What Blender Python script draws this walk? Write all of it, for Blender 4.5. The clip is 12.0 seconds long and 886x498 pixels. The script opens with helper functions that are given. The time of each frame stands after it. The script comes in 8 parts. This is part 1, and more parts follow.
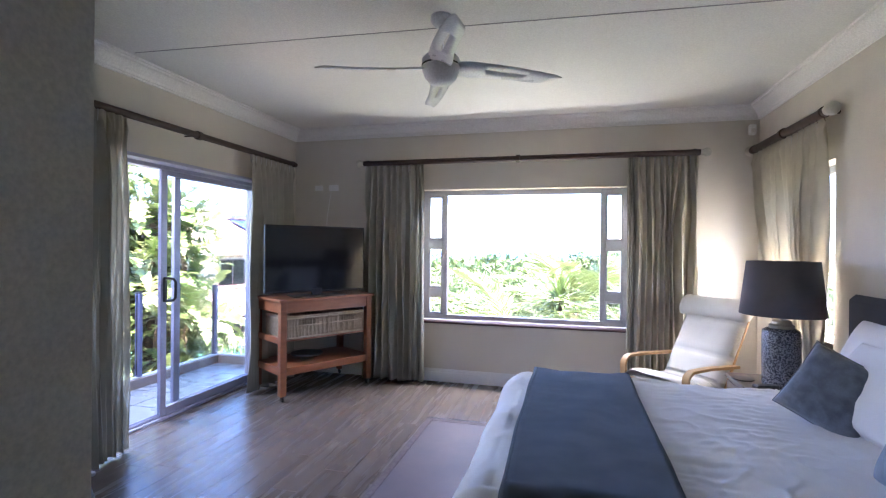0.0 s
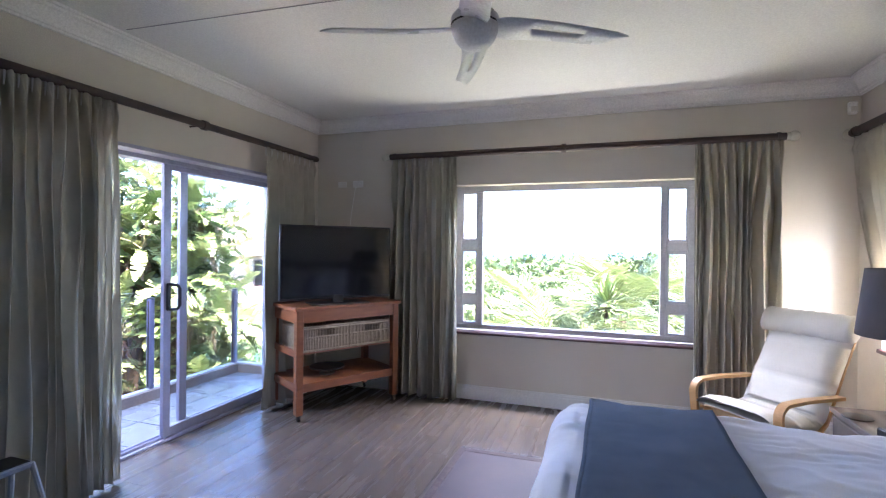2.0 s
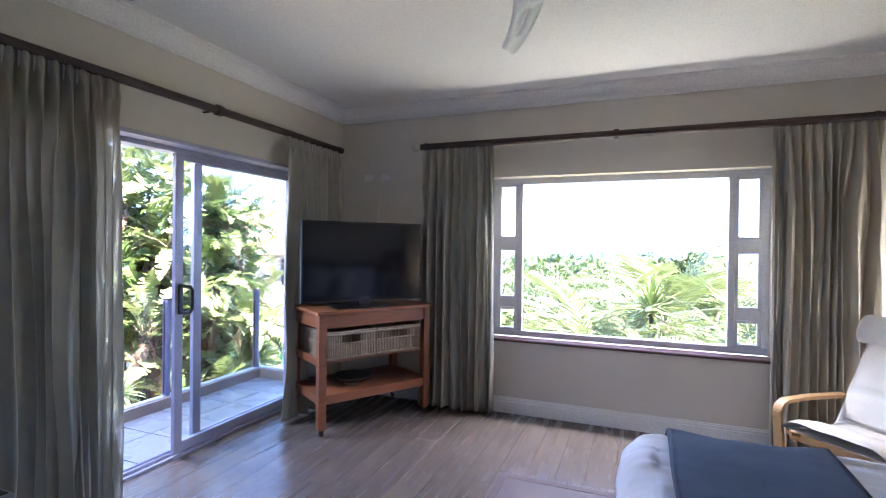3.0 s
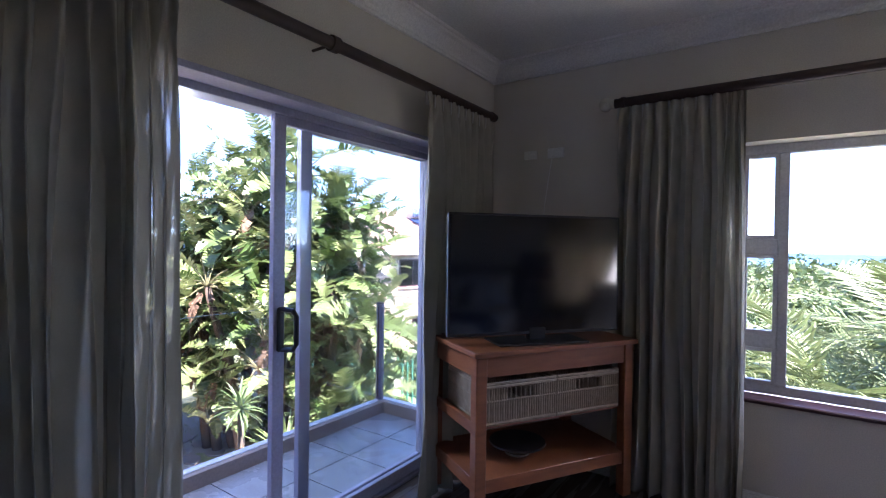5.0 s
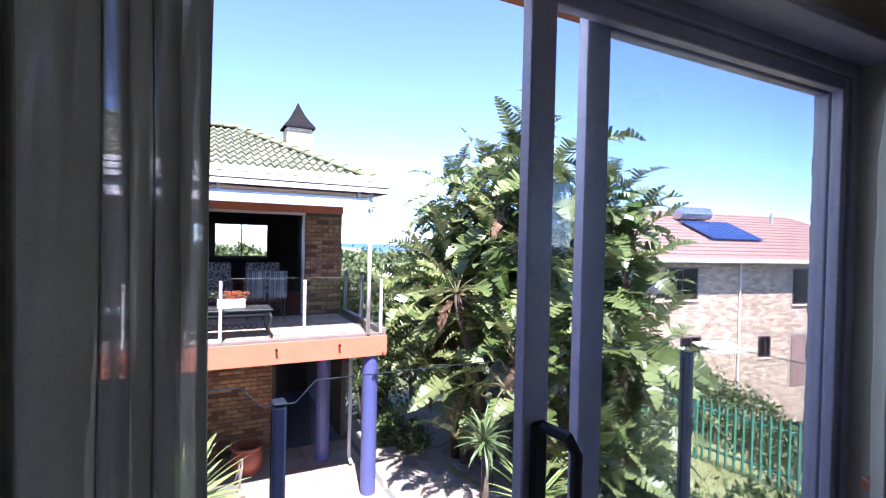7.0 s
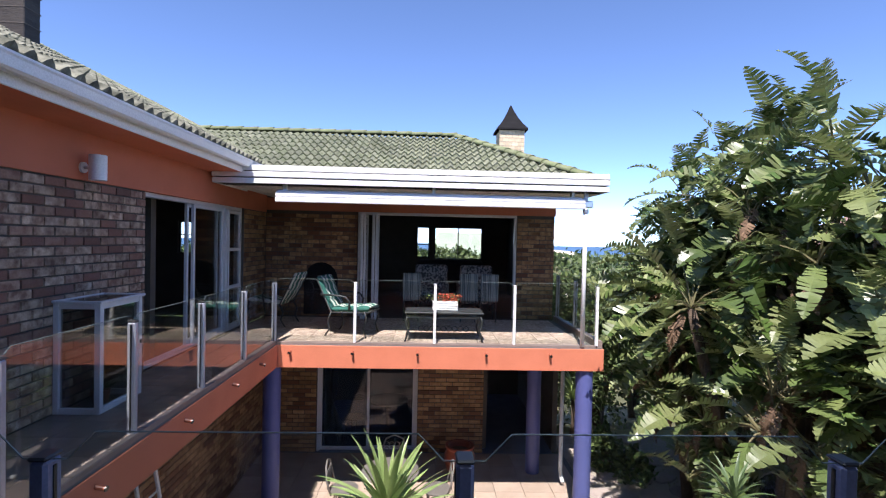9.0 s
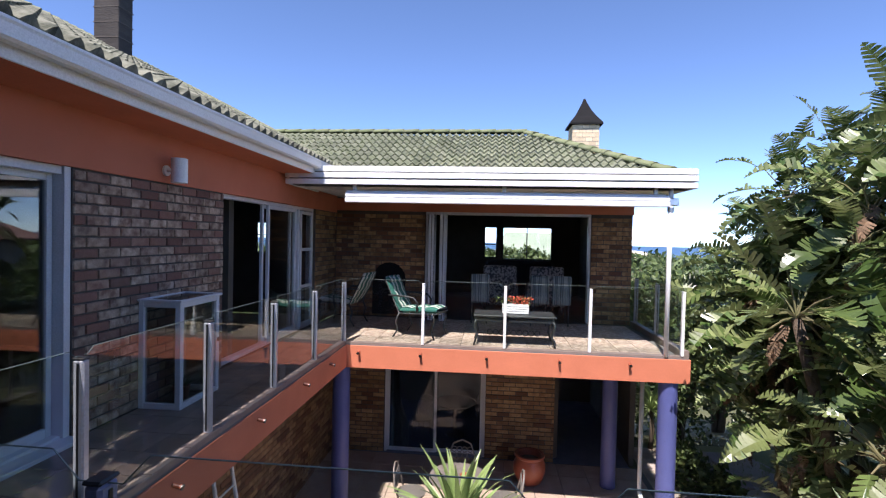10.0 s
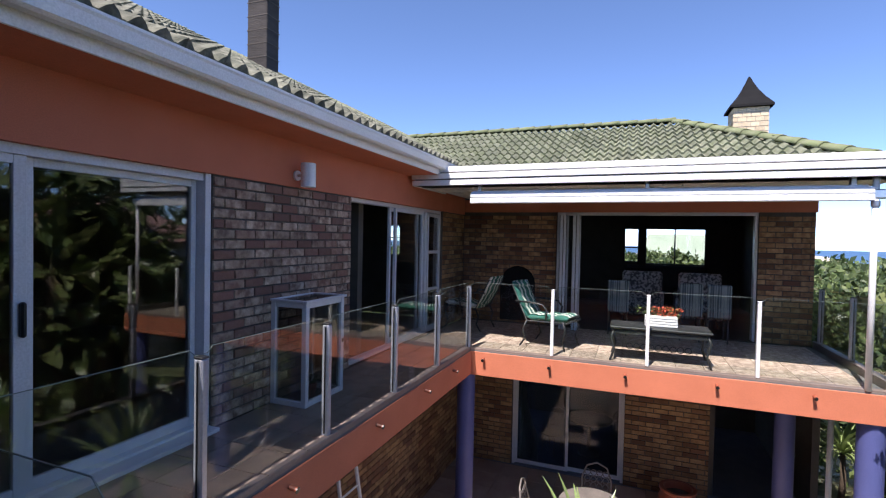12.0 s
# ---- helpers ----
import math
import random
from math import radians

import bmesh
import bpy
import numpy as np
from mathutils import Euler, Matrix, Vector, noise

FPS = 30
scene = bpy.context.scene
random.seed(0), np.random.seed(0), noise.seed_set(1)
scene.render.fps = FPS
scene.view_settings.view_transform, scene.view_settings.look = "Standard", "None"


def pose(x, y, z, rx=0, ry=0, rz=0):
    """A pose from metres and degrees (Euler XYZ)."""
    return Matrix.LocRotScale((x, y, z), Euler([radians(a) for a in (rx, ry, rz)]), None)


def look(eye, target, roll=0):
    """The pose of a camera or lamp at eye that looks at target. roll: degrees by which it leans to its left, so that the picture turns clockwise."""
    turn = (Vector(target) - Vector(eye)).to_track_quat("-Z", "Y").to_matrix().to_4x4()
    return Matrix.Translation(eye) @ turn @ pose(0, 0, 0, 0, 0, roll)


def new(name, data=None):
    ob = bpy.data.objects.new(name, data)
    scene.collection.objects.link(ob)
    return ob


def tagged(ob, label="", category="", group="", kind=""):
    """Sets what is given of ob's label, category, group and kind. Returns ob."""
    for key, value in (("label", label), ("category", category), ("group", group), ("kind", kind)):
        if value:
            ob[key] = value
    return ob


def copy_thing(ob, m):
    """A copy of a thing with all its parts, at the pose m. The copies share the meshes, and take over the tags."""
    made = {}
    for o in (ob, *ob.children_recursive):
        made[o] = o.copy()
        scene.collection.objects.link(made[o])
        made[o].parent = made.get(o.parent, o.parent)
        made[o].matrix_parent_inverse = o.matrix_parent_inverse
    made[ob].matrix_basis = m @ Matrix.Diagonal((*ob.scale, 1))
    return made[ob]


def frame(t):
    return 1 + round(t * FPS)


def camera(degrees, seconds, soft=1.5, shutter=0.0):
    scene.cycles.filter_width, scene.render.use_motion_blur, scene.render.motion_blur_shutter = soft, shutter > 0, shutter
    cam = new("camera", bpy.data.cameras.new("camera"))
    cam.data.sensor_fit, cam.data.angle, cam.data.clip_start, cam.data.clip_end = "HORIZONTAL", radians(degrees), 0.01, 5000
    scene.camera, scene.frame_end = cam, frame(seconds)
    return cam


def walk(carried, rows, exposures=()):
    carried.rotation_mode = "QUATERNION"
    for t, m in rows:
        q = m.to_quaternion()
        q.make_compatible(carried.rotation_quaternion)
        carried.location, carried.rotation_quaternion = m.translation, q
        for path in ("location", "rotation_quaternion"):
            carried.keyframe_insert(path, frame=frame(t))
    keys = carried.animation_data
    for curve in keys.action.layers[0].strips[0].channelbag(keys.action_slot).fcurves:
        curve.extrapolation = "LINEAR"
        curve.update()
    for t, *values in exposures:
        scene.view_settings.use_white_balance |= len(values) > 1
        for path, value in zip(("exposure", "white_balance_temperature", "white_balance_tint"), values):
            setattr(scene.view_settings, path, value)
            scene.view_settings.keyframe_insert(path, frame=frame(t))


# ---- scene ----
cam = camera(84.6, 12.0, soft=1.2)
PATH = [
    (0, (-0.448, 1.323, 1.478), (-0.947, 3.259, 1.469), 0.6),
    (0.5, (-0.483, 1.443, 1.484), (-1.009, 3.372, 1.474), 0.5),
    (1, (-0.513, 1.557, 1.481), (-1.07, 3.478, 1.474), 0.6),
    (1.5, (-0.537, 1.694, 1.483), (-1.133, 3.604, 1.474), 0.6),
    (2, (-0.584, 1.869, 1.499), (-1.222, 3.764, 1.488), 0.6),
    (2.5, (-0.674, 2.04, 1.488), (-1.356, 3.921, 1.474), 0.7),
    (4.5, (-1.478, 2.996, 1.491), (-2.483, 4.725, 1.475), 0.6),
    (5, (-1.812, 3.255, 1.504), (-2.947, 4.901, 1.484), 0.8),
    (5.5, (-2.153, 3.5, 1.514), (-3.46, 5.014, 1.495), 0.7),
    (6, (-2.459, 3.715, 1.535), (-3.947, 5.052, 1.513), 0.6),
    (6.5, (-2.718, 3.897, 1.552), (-4.356, 5.045, 1.515), 0.6),
    (7, (-2.934, 4.071, 1.558), (-4.719, 4.971, 1.53), 1.3),
    (7.5, (-3.056, 4.107, 1.568), (-4.939, 4.78, 1.528), 0.9),
    (8.5, (-3.32, 4.27, 1.57), (-5.3, 4.5, 1.535), 1.1),
    (9.5, (-3.513, 4.16, 1.574), (-5.511, 4.099, 1.533), 1.3),
    (10, (-3.646, 4.155, 1.582), (-5.636, 3.959, 1.538), 1.3),
    (10.5, (-3.765, 4.143, 1.578), (-5.738, 3.821, 1.537), 1.2),
    (11, (-3.88, 4.124, 1.579), (-5.826, 3.665, 1.537), 1.2),
    (11.5, (-3.972, 4.142, 1.582), (-5.878, 3.538, 1.539), 1.2),
    (12, (-4.039, 4.175, 1.576), (-5.902, 3.449, 1.532), 1.2),
]
walk(cam, [(t, look(eye, target, roll)) for t, eye, target, roll in PATH],
     [(0, 4.6, 6250, 25), (2.5, 4.55, 6250, 25), (4.5, 3.66, 6100, 29), (5.5, 3.08, 5950, 30), (6.5, 2.65, 5950, 29), (7.5, 1.9, 6150, 26), (9.5, 1.2, 6450, 18), (12, 1.15, 6550, 18)])

# ---- light and exposure ----
SUN_TO = Vector((0.56, -0.115, 1.0)).normalized()
sky_world = bpy.data.worlds.new("sky_world")
scene.world = sky_world
sky_world.use_nodes = True
wn = sky_world.node_tree
wn.nodes.clear()
sky_node = wn.nodes.new("ShaderNodeTexSky")
sky_node.sky_type = "NISHITA"
sky_node.sun_disc = False
sky_node.sun_elevation = math.asin(SUN_TO.z)
sky_node.sun_rotation = math.atan2(SUN_TO.x, SUN_TO.y)
sky_node.altitude = 5000
sky_node.air_density, sky_node.dust_density, sky_node.ozone_density = 0.85, 0.0, 4.8
sky_bg = wn.nodes.new("ShaderNodeBackground")
sky_bg.inputs["Strength"].default_value = 0.155
sky_out = wn.nodes.new("ShaderNodeOutputWorld")
wn.links.new(sky_node.outputs[0], sky_bg.inputs[0])
wn.links.new(sky_bg.outputs[0], sky_out.inputs[0])

sun = new("sun", bpy.data.lights.new("sun", "SUN"))
sun.data.energy, sun.data.angle, sun.data.color = 4.2, radians(0.5), (1.0, 0.955, 0.89)
sun.matrix_world = look((0, 0, 20), Vector((0, 0, 20)) - SUN_TO)


def sky_lamp(name, at, to, width, height, power, colour):
    """Added lamp; stands in for sky or ground light at an opening."""
    ob = new(name, bpy.data.lights.new(name, "AREA"))
    ob.data.shape, ob.data.size, ob.data.size_y = "RECTANGLE", width, height
    ob.data.energy, ob.data.color = power, colour
    ob.matrix_world = look(at, to)


sky_lamp("east_window_light", (1.50, 5.65, 1.12), (0.0, 5.65, 1.0), 1.0, 0.6, 5, (1.0, 0.97, 0.92))
# below the sills, out of sight: stand in for light off sunlit ground
sky_lamp("east_window_low_light", (1.66, 5.65, 0.62), (1.10, 5.65, 1.55), 1.0, 0.35, 3, (1.0, 0.97, 0.93))
sky_lamp("north_window_low_light", (-0.95, 6.95, 0.45), (-0.95, 6.5, 1.45), 2.0, 0.35, 3, (1.0, 0.98, 0.96))
# above the openings, out of sight: stand in for the sky's light
sky_lamp("north_window_high_light", (-0.95, 6.98, 2.40), (-0.95, 5.9, 1.2), 2.0, 0.30, 18, (0.90, 0.95, 1.0))
sky_lamp("door_high_light", (-4.12, 4.65, 2.50), (-2.6, 4.65, 0.8), 0.35, 2.3, 10, (0.74, 0.87, 1.0))


# ---- building helpers ----
def link_mesh(name, bm, material, parent=None, label="", kind="", category="", smooth=False):
    me = bpy.data.meshes.new(name)
    bm.normal_update()
    bm.to_mesh(me)
    bm.free()
    for m in (material if isinstance(material, (list, tuple)) else [material]):
        me.materials.append(m)
    if smooth:
        me.polygons.foreach_set("use_smooth", [True] * len(me.polygons))
    ob = new(name, me)
    ob.parent = parent
    return tagged(ob, label, category, "", kind)


def part(name, bm, material, parent, label="", smooth=False, kind=""):
    return link_mesh(name, bm, material, parent, label, kind, "", smooth)


def thing(name, label, category, at=(0, 0, 0), turn=0.0, group=""):
    ob = new(name)
    ob.location, ob.rotation_euler = at, (0, 0, radians(turn))
    return tagged(ob, label, category, group)


def structure(name, bm, material, label="", smooth=False):
    return link_mesh(name, bm, material, None, label, "structure", "", smooth)


def faces_of(bm, vs, quads, index=0):
    out = []
    for q in quads:
        f = bm.faces.new([vs[i] for i in q])
        f.material_index = index
        out.append(f)
    return out


BOX_QUADS = ((0, 3, 2, 1), (4, 5, 6, 7), (0, 1, 5, 4), (1, 2, 6, 5), (2, 3, 7, 6), (3, 0, 4, 7))


def box(bm, x0, y0, z0, x1, y1, z1, m=None, bevel=0.0, index=0):
    """A box, its upright and lying edges rounded by bevel."""
    x0, x1 = min(x0, x1), max(x0, x1)
    y0, y1 = min(y0, y1), max(y0, y1)
    z0, z1 = min(z0, z1), max(z0, z1)
    m = m or Matrix.Identity(4)
    if bevel <= 0:
        c = [(x0, y0, z0), (x1, y0, z0), (x1, y1, z0), (x0, y1, z0), (x0, y0, z1), (x1, y0, z1), (x1, y1, z1), (x0, y1, z1)]
        faces_of(bm, [bm.verts.new(m @ Vector(p)) for p in c], BOX_QUADS, index)
        return
    b = min(bevel, (x1 - x0) / 2.1, (y1 - y0) / 2.1, (z1 - z0) / 2.1)
    rings = []
    for z, k in ((z0, b), (z0 + b, 0), (z1 - b, 0), (z1, b)):
        a0, a1, c0, c1 = x0 + k, x1 - k, y0 + k, y1 - k
        pts = [(a0 + b, c0), (a1 - b, c0), (a1, c0 + b), (a1, c1 - b), (a1 - b, c1), (a0 + b, c1), (a0, c1 - b), (a0, c0 + b)]
        if k:
            pts = [(x0 + b, y0 + b), (x1 - b, y0 + b), (x1 - b, y0 + b), (x1 - b, y1 - b), (x1 - b, y1 - b), (x0 + b, y1 - b), (x0 + b, y1 - b), (x0 + b, y0 + b)]
            pts = [pts[0], pts[1], pts[3], pts[5]]
        rings.append([bm.verts.new(m @ Vector((p[0], p[1], z))) for p in pts])
    lo, r1, r2, hi = rings
    f = [lo[::-1], hi]
    for i in range(8):
        f.append((r1[i], r1[(i + 1) % 8], r2[(i + 1) % 8], r2[i]))
    for i in range(4):
        a, c = i * 2, i * 2 + 1
        f.append((lo[i], lo[(i + 1) % 4], r1[c], r1[a]))
        f.append((lo[(i + 1) % 4], r1[(c + 1) % 8], r1[c]))
        f.append((hi[(i + 1) % 4], hi[i], r2[a], r2[c]))
        f.append((hi[(i + 1) % 4], r2[c], r2[(c + 1) % 8]))
    for q in f:
        bm.faces.new(q).material_index = index


def boxes(*specs, bevel=0.0, m=None):
    bm = bmesh.new()
    for s in specs:
        box(bm, *s, m=m, bevel=bevel)
    return bm


def tube(bm, pts, radius, n=8, radius_end=None, caps=True, index=0):
    """A round bar along pts; its radius runs to radius_end."""
    pts = [Vector(p) for p in pts]
    rings, last = [], None
    for i, p in enumerate(pts):
        d = (pts[min(i + 1, len(pts) - 1)] - pts[max(i - 1, 0)]).normalized()
        if last is None:
            side = d.orthogonal().normalized()
        else:
            side = (last - d * last.dot(d)).normalized()
        last = side
        up = d.cross(side)
        t = i / max(1, len(pts) - 1)
        r = radius if radius_end is None else radius + (radius_end - radius) * t
        rings.append([bm.verts.new(p + (side * math.cos(a) + up * math.sin(a)) * r) for a in (2 * math.pi * k / n for k in range(n))])
    for a, b in zip(rings, rings[1:]):
        for k in range(n):
            bm.faces.new((a[k], a[(k + 1) % n], b[(k + 1) % n], b[k])).material_index = index
    if caps:
        bm.faces.new(rings[0][::-1]).material_index = index
        bm.faces.new(rings[-1]).material_index = index


def tubes(*specs, n=8):
    bm = bmesh.new()
    for pts, r in specs:
        tube(bm, pts, r, n)
    return bm


def lathe(bm, profile, n=24, at=(0, 0, 0), index=0):
    """Turns (radius, height) pairs about an upright axis."""
    rings = []
    for r, z in profile:
        if r < 1e-5:
            rings.append([bm.verts.new((at[0], at[1], at[2] + z))])
        else:
            rings.append([bm.verts.new((at[0] + r * math.cos(2 * math.pi * k / n), at[1] + r * math.sin(2 * math.pi * k / n), at[2] + z)) for k in range(n)])
    for a, b in zip(rings, rings[1:]):
        for k in range(n):
            j = (k + 1) % n
            q = [a[k % len(a)], a[j % len(a)], b[j % len(b)], b[k % len(b)]]
            u = []
            for v in q:
                if v not in u:
                    u.append(v)
            if len(u) > 2:
                bm.faces.new(u).material_index = index
    return bm


def grid(bm, nu, nv, at, index=0, closed=False):
    """A sheet: at(u, v) gives the point, u and v from 0 to 1."""
    rows = [[bm.verts.new(at(i / nu, j / nv)) for i in range(nu + (0 if closed else 1))] for j in range(nv + 1)]
    for j in range(nv):
        for i in range(nu):
            k = (i + 1) % len(rows[0])
            bm.faces.new((rows[j][i], rows[j][k], rows[j + 1][k], rows[j + 1][i])).material_index = index
    return rows


def thicken(ob, t, offset=0.0):
    s = ob.modifiers.new("thickness", "SOLIDIFY")
    s.thickness, s.offset = t, offset
    return ob


def smooth_sides(ob, angle=35):
    me = ob.data
    me.polygons.foreach_set("use_smooth", [True] * len(me.polygons))
    me.set_sharp_from_angle(angle=radians(angle))
    return ob


# ---- materials ----
def rgb(c):
    return (*c, 1.0) if len(c) == 3 else c


def surface(name, a, b=None, rough=0.6, metal=0.0, scale=4.0, fine=80.0, bump=0.15, depth=0.003, stretch=(1, 1, 1), vary=0.0, rough_vary=0.12,
            coat=0.0, sheen=0.0, through_light=0.0, spec=0.5, contrast=0.25, tint=None, island=False):
    """Two noises mix the colours a and b and raise a fine relief; vary: how much each object differs in lightness."""
    m = bpy.data.materials.new(name)
    m.use_nodes = True
    nt = m.node_tree
    nd, ln = nt.nodes, nt.links
    bsdf = nd["Principled BSDF"]
    b = b or tuple(min(1.0, c * 0.8) for c in a)
    co = nd.new("ShaderNodeTexCoord")
    mp = nd.new("ShaderNodeMapping")
    mp.inputs["Scale"].default_value = stretch
    ln.new(co.outputs["Object"], mp.inputs["Vector"])
    big = nd.new("ShaderNodeTexNoise")
    big.inputs["Scale"].default_value, big.inputs["Detail"].default_value = scale, 5
    small = nd.new("ShaderNodeTexNoise")
    small.inputs["Scale"].default_value, small.inputs["Detail"].default_value = fine, 3
    for n_ in (big, small):
        ln.new(mp.outputs[0], n_.inputs["Vector"])
    ramp = nd.new("ShaderNodeValToRGB")
    ramp.color_ramp.elements[0].position, ramp.color_ramp.elements[1].position = 0.5 - contrast, 0.5 + contrast
    ramp.color_ramp.elements[0].color, ramp.color_ramp.elements[1].color = rgb(a), rgb(b)
    ln.new(big.outputs["Fac"], ramp.inputs[0])
    hsv = nd.new("ShaderNodeHueSaturation")
    ln.new(ramp.outputs[0], hsv.inputs["Color"])
    val = nd.new("ShaderNodeMapRange")
    val.inputs["To Min"].default_value, val.inputs["To Max"].default_value = 0.9, 1.1
    val.inputs["From Min"].default_value, val.inputs["From Max"].default_value = 0.3, 0.7
    ln.new(small.outputs["Fac"], val.inputs["Value"])
    last = val.outputs[0]
    if vary:
        src = nd.new("ShaderNodeObjectInfo").outputs["Random"] if not island else nd.new("ShaderNodeNewGeometry").outputs["Random Per Island"]
        r = nd.new("ShaderNodeMapRange")
        r.inputs["To Min"].default_value, r.inputs["To Max"].default_value = 1 - vary, 1 + vary
        ln.new(src, r.inputs["Value"])
        mul = nd.new("ShaderNodeMath")
        mul.operation = "MULTIPLY"
        ln.new(last, mul.inputs[0])
        ln.new(r.outputs[0], mul.inputs[1])
        last = mul.outputs[0]
        far_ = nd.new("ShaderNodeVectorMath")
        far_.operation = "SCALE"
        far_.inputs[0].default_value = (31.0, 17.0, 23.0)
        ln.new(src, far_.inputs["Scale"])
        add = nd.new("ShaderNodeVectorMath")
        ln.new(mp.outputs[0], add.inputs[0])
        ln.new(far_.outputs[0], add.inputs[1])
        for n_ in (big, small):
            ln.new(add.outputs[0], n_.inputs["Vector"])
        if tint:
            wh = nd.new("ShaderNodeTexWhiteNoise")
            wh.noise_dimensions = "1D"
            ln.new(src, wh.inputs["W"])
            mx = nd.new("ShaderNodeMixRGB")
            tr = nd.new("ShaderNodeValToRGB")
            tr.color_ramp.elements[0].position, tr.color_ramp.elements[1].position = 0.45, 0.9
            tr.color_ramp.elements[0].color, tr.color_ramp.elements[1].color = (0, 0, 0, 1), (1, 1, 1, 1)
            ln.new(wh.outputs["Value"], tr.inputs[0])
            ln.new(tr.outputs[0], mx.inputs["Fac"])
            ln.new(ramp.outputs[0], mx.inputs[1])
            mx.inputs[2].default_value = rgb(tint)
            ln.new(mx.outputs[0], hsv.inputs["Color"])
    ln.new(last, hsv.inputs["Value"])
    ln.new(hsv.outputs[0], bsdf.inputs["Base Color"])
    rr = nd.new("ShaderNodeMapRange")
    rr.inputs["To Min"].default_value, rr.inputs["To Max"].default_value = max(0.02, rough - rough_vary), min(1, rough + rough_vary)
    ln.new(big.outputs["Fac"], rr.inputs["Value"])
    ln.new(rr.outputs[0], bsdf.inputs["Roughness"])
    bsdf.inputs["Metallic"].default_value = metal
    bsdf.inputs["Specular IOR Level"].default_value = spec
    bsdf.inputs["Coat Weight"].default_value = coat
    bsdf.inputs["Sheen Weight"].default_value = sheen
    if bump:
        bp = nd.new("ShaderNodeBump")
        bp.inputs["Strength"].default_value, bp.inputs["Distance"].default_value = bump, depth
        ln.new(small.outputs["Fac"], bp.inputs["Height"])
        ln.new(bp.outputs[0], bsdf.inputs["Normal"])
    if through_light:
        tl = nd.new("ShaderNodeBsdfTranslucent")
        ln.new(hsv.outputs[0], tl.inputs["Color"])
        mix = nd.new("ShaderNodeMixShader")
        mix.inputs[0].default_value = through_light
        ln.new(bsdf.outputs[0], mix.inputs[1])
        ln.new(tl.outputs[0], mix.inputs[2])
        ln.new(mix.outputs[0], nd["Material Output"].inputs["Surface"])
    return m


def clear_glass(name, tint=(0.97, 0.985, 0.975), gloss=1.0):
    m = bpy.data.materials.new(name)
    m.use_nodes = True
    nt = m.node_tree
    nt.nodes.clear()
    fr = nt.nodes.new("ShaderNodeLayerWeight")
    fr.inputs["Blend"].default_value = 0.5
    pw = nt.nodes.new("ShaderNodeMath")
    pw.operation = "POWER"
    pw.inputs[1].default_value = 4.0
    nt.links.new(fr.outputs["Facing"], pw.inputs[0])
    k = nt.nodes.new("ShaderNodeMath")
    k.operation = "MULTIPLY_ADD"
    k.inputs[1].default_value = 0.85
    k.inputs[2].default_value = 0.045 * gloss
    k.use_clamp = True
    tr = nt.nodes.new("ShaderNodeBsdfTransparent")
    tr.inputs["Color"].default_value = rgb(tint)
    gl = nt.nodes.new("ShaderNodeBsdfGlossy")
    gl.inputs["Roughness"].default_value = 0.003
    mx = nt.nodes.new("ShaderNodeMixShader")
    out = nt.nodes.new("ShaderNodeOutputMaterial")
    nt.links.new(pw.outputs[0], k.inputs[0])
    nt.links.new(k.outputs[0], mx.inputs[0])
    nt.links.new(tr.outputs[0], mx.inputs[1])
    nt.links.new(gl.outputs[0], mx.inputs[2])
    nt.links.new(mx.outputs[0], out.inputs[0])
    return m


plaster = surface("cream_wall_paint", (0.63, 0.585, 0.50), (0.59, 0.545, 0.465), 0.75, fine=160, bump=0.12, depth=0.002)
ceiling_paint = surface("ceiling_paint", (0.74, 0.74, 0.70), (0.70, 0.70, 0.665), 0.8, scale=1.2, fine=120, bump=0.03, depth=0.001)
white_trim = surface("white_gloss_trim", (0.78, 0.77, 0.74), (0.75, 0.74, 0.71), 0.4, fine=90, bump=0.03, depth=0.001)
laminate = surface("grey_brown_laminate", (0.155, 0.122, 0.104), (0.088, 0.068, 0.059), 0.27, scale=1.6, fine=30, stretch=(9, 0.8, 1), bump=0.06,
                   depth=0.0008, vary=0.06, rough_vary=0.06, contrast=0.3)
laminate_joint = surface("floor_joint", (0.075, 0.06, 0.052), rough=0.7)
curtain_cloth = surface("linen_curtain_cloth", (0.48, 0.455, 0.38), (0.40, 0.38, 0.315), 0.9, scale=9, fine=420, bump=0.3, depth=0.001, through_light=0.28, sheen=0.2)
lining_cloth = surface("sheer_curtain_edge", (0.60, 0.60, 0.58), (0.52, 0.53, 0.52), 0.9, scale=9, fine=420, bump=0.2, depth=0.001, through_light=0.5)
thin_cloth = surface("thin_linen_layer", (0.44, 0.42, 0.35), (0.38, 0.36, 0.30), 0.9, scale=9, fine=420, bump=0.3, depth=0.001, through_light=0.4)
dark_pole = surface("dark_stained_pole_wood", (0.045, 0.022, 0.015), (0.028, 0.014, 0.010), 0.45, scale=8, stretch=(1, 1, 1), bump=0.1)
cream_finial = surface("cream_finial_paint", (0.62, 0.60, 0.50), rough=0.4)
aluminium = surface("powder_coated_aluminium", (0.62, 0.63, 0.66), (0.56, 0.57, 0.60), 0.38, scale=6, bump=0.03, depth=0.0005)
# same aluminium as the windows, darkened and blued for its shade against backlight
door_aluminium = surface("backlit_shade_door_aluminium", (0.40, 0.40, 0.52), (0.35, 0.35, 0.46), 0.38, scale=6, bump=0.03, depth=0.0005)
bare_metal = surface("brushed_aluminium", (0.62, 0.63, 0.65), (0.5, 0.51, 0.53), 0.3, metal=0.9, scale=5, fine=200, stretch=(1, 1, 0.05), bump=0.05, depth=0.0004)
post_metal = surface("anodised_post", (0.50, 0.52, 0.60), (0.42, 0.44, 0.52), 0.38, metal=0.55, scale=5, bump=0.03, depth=0.0004)
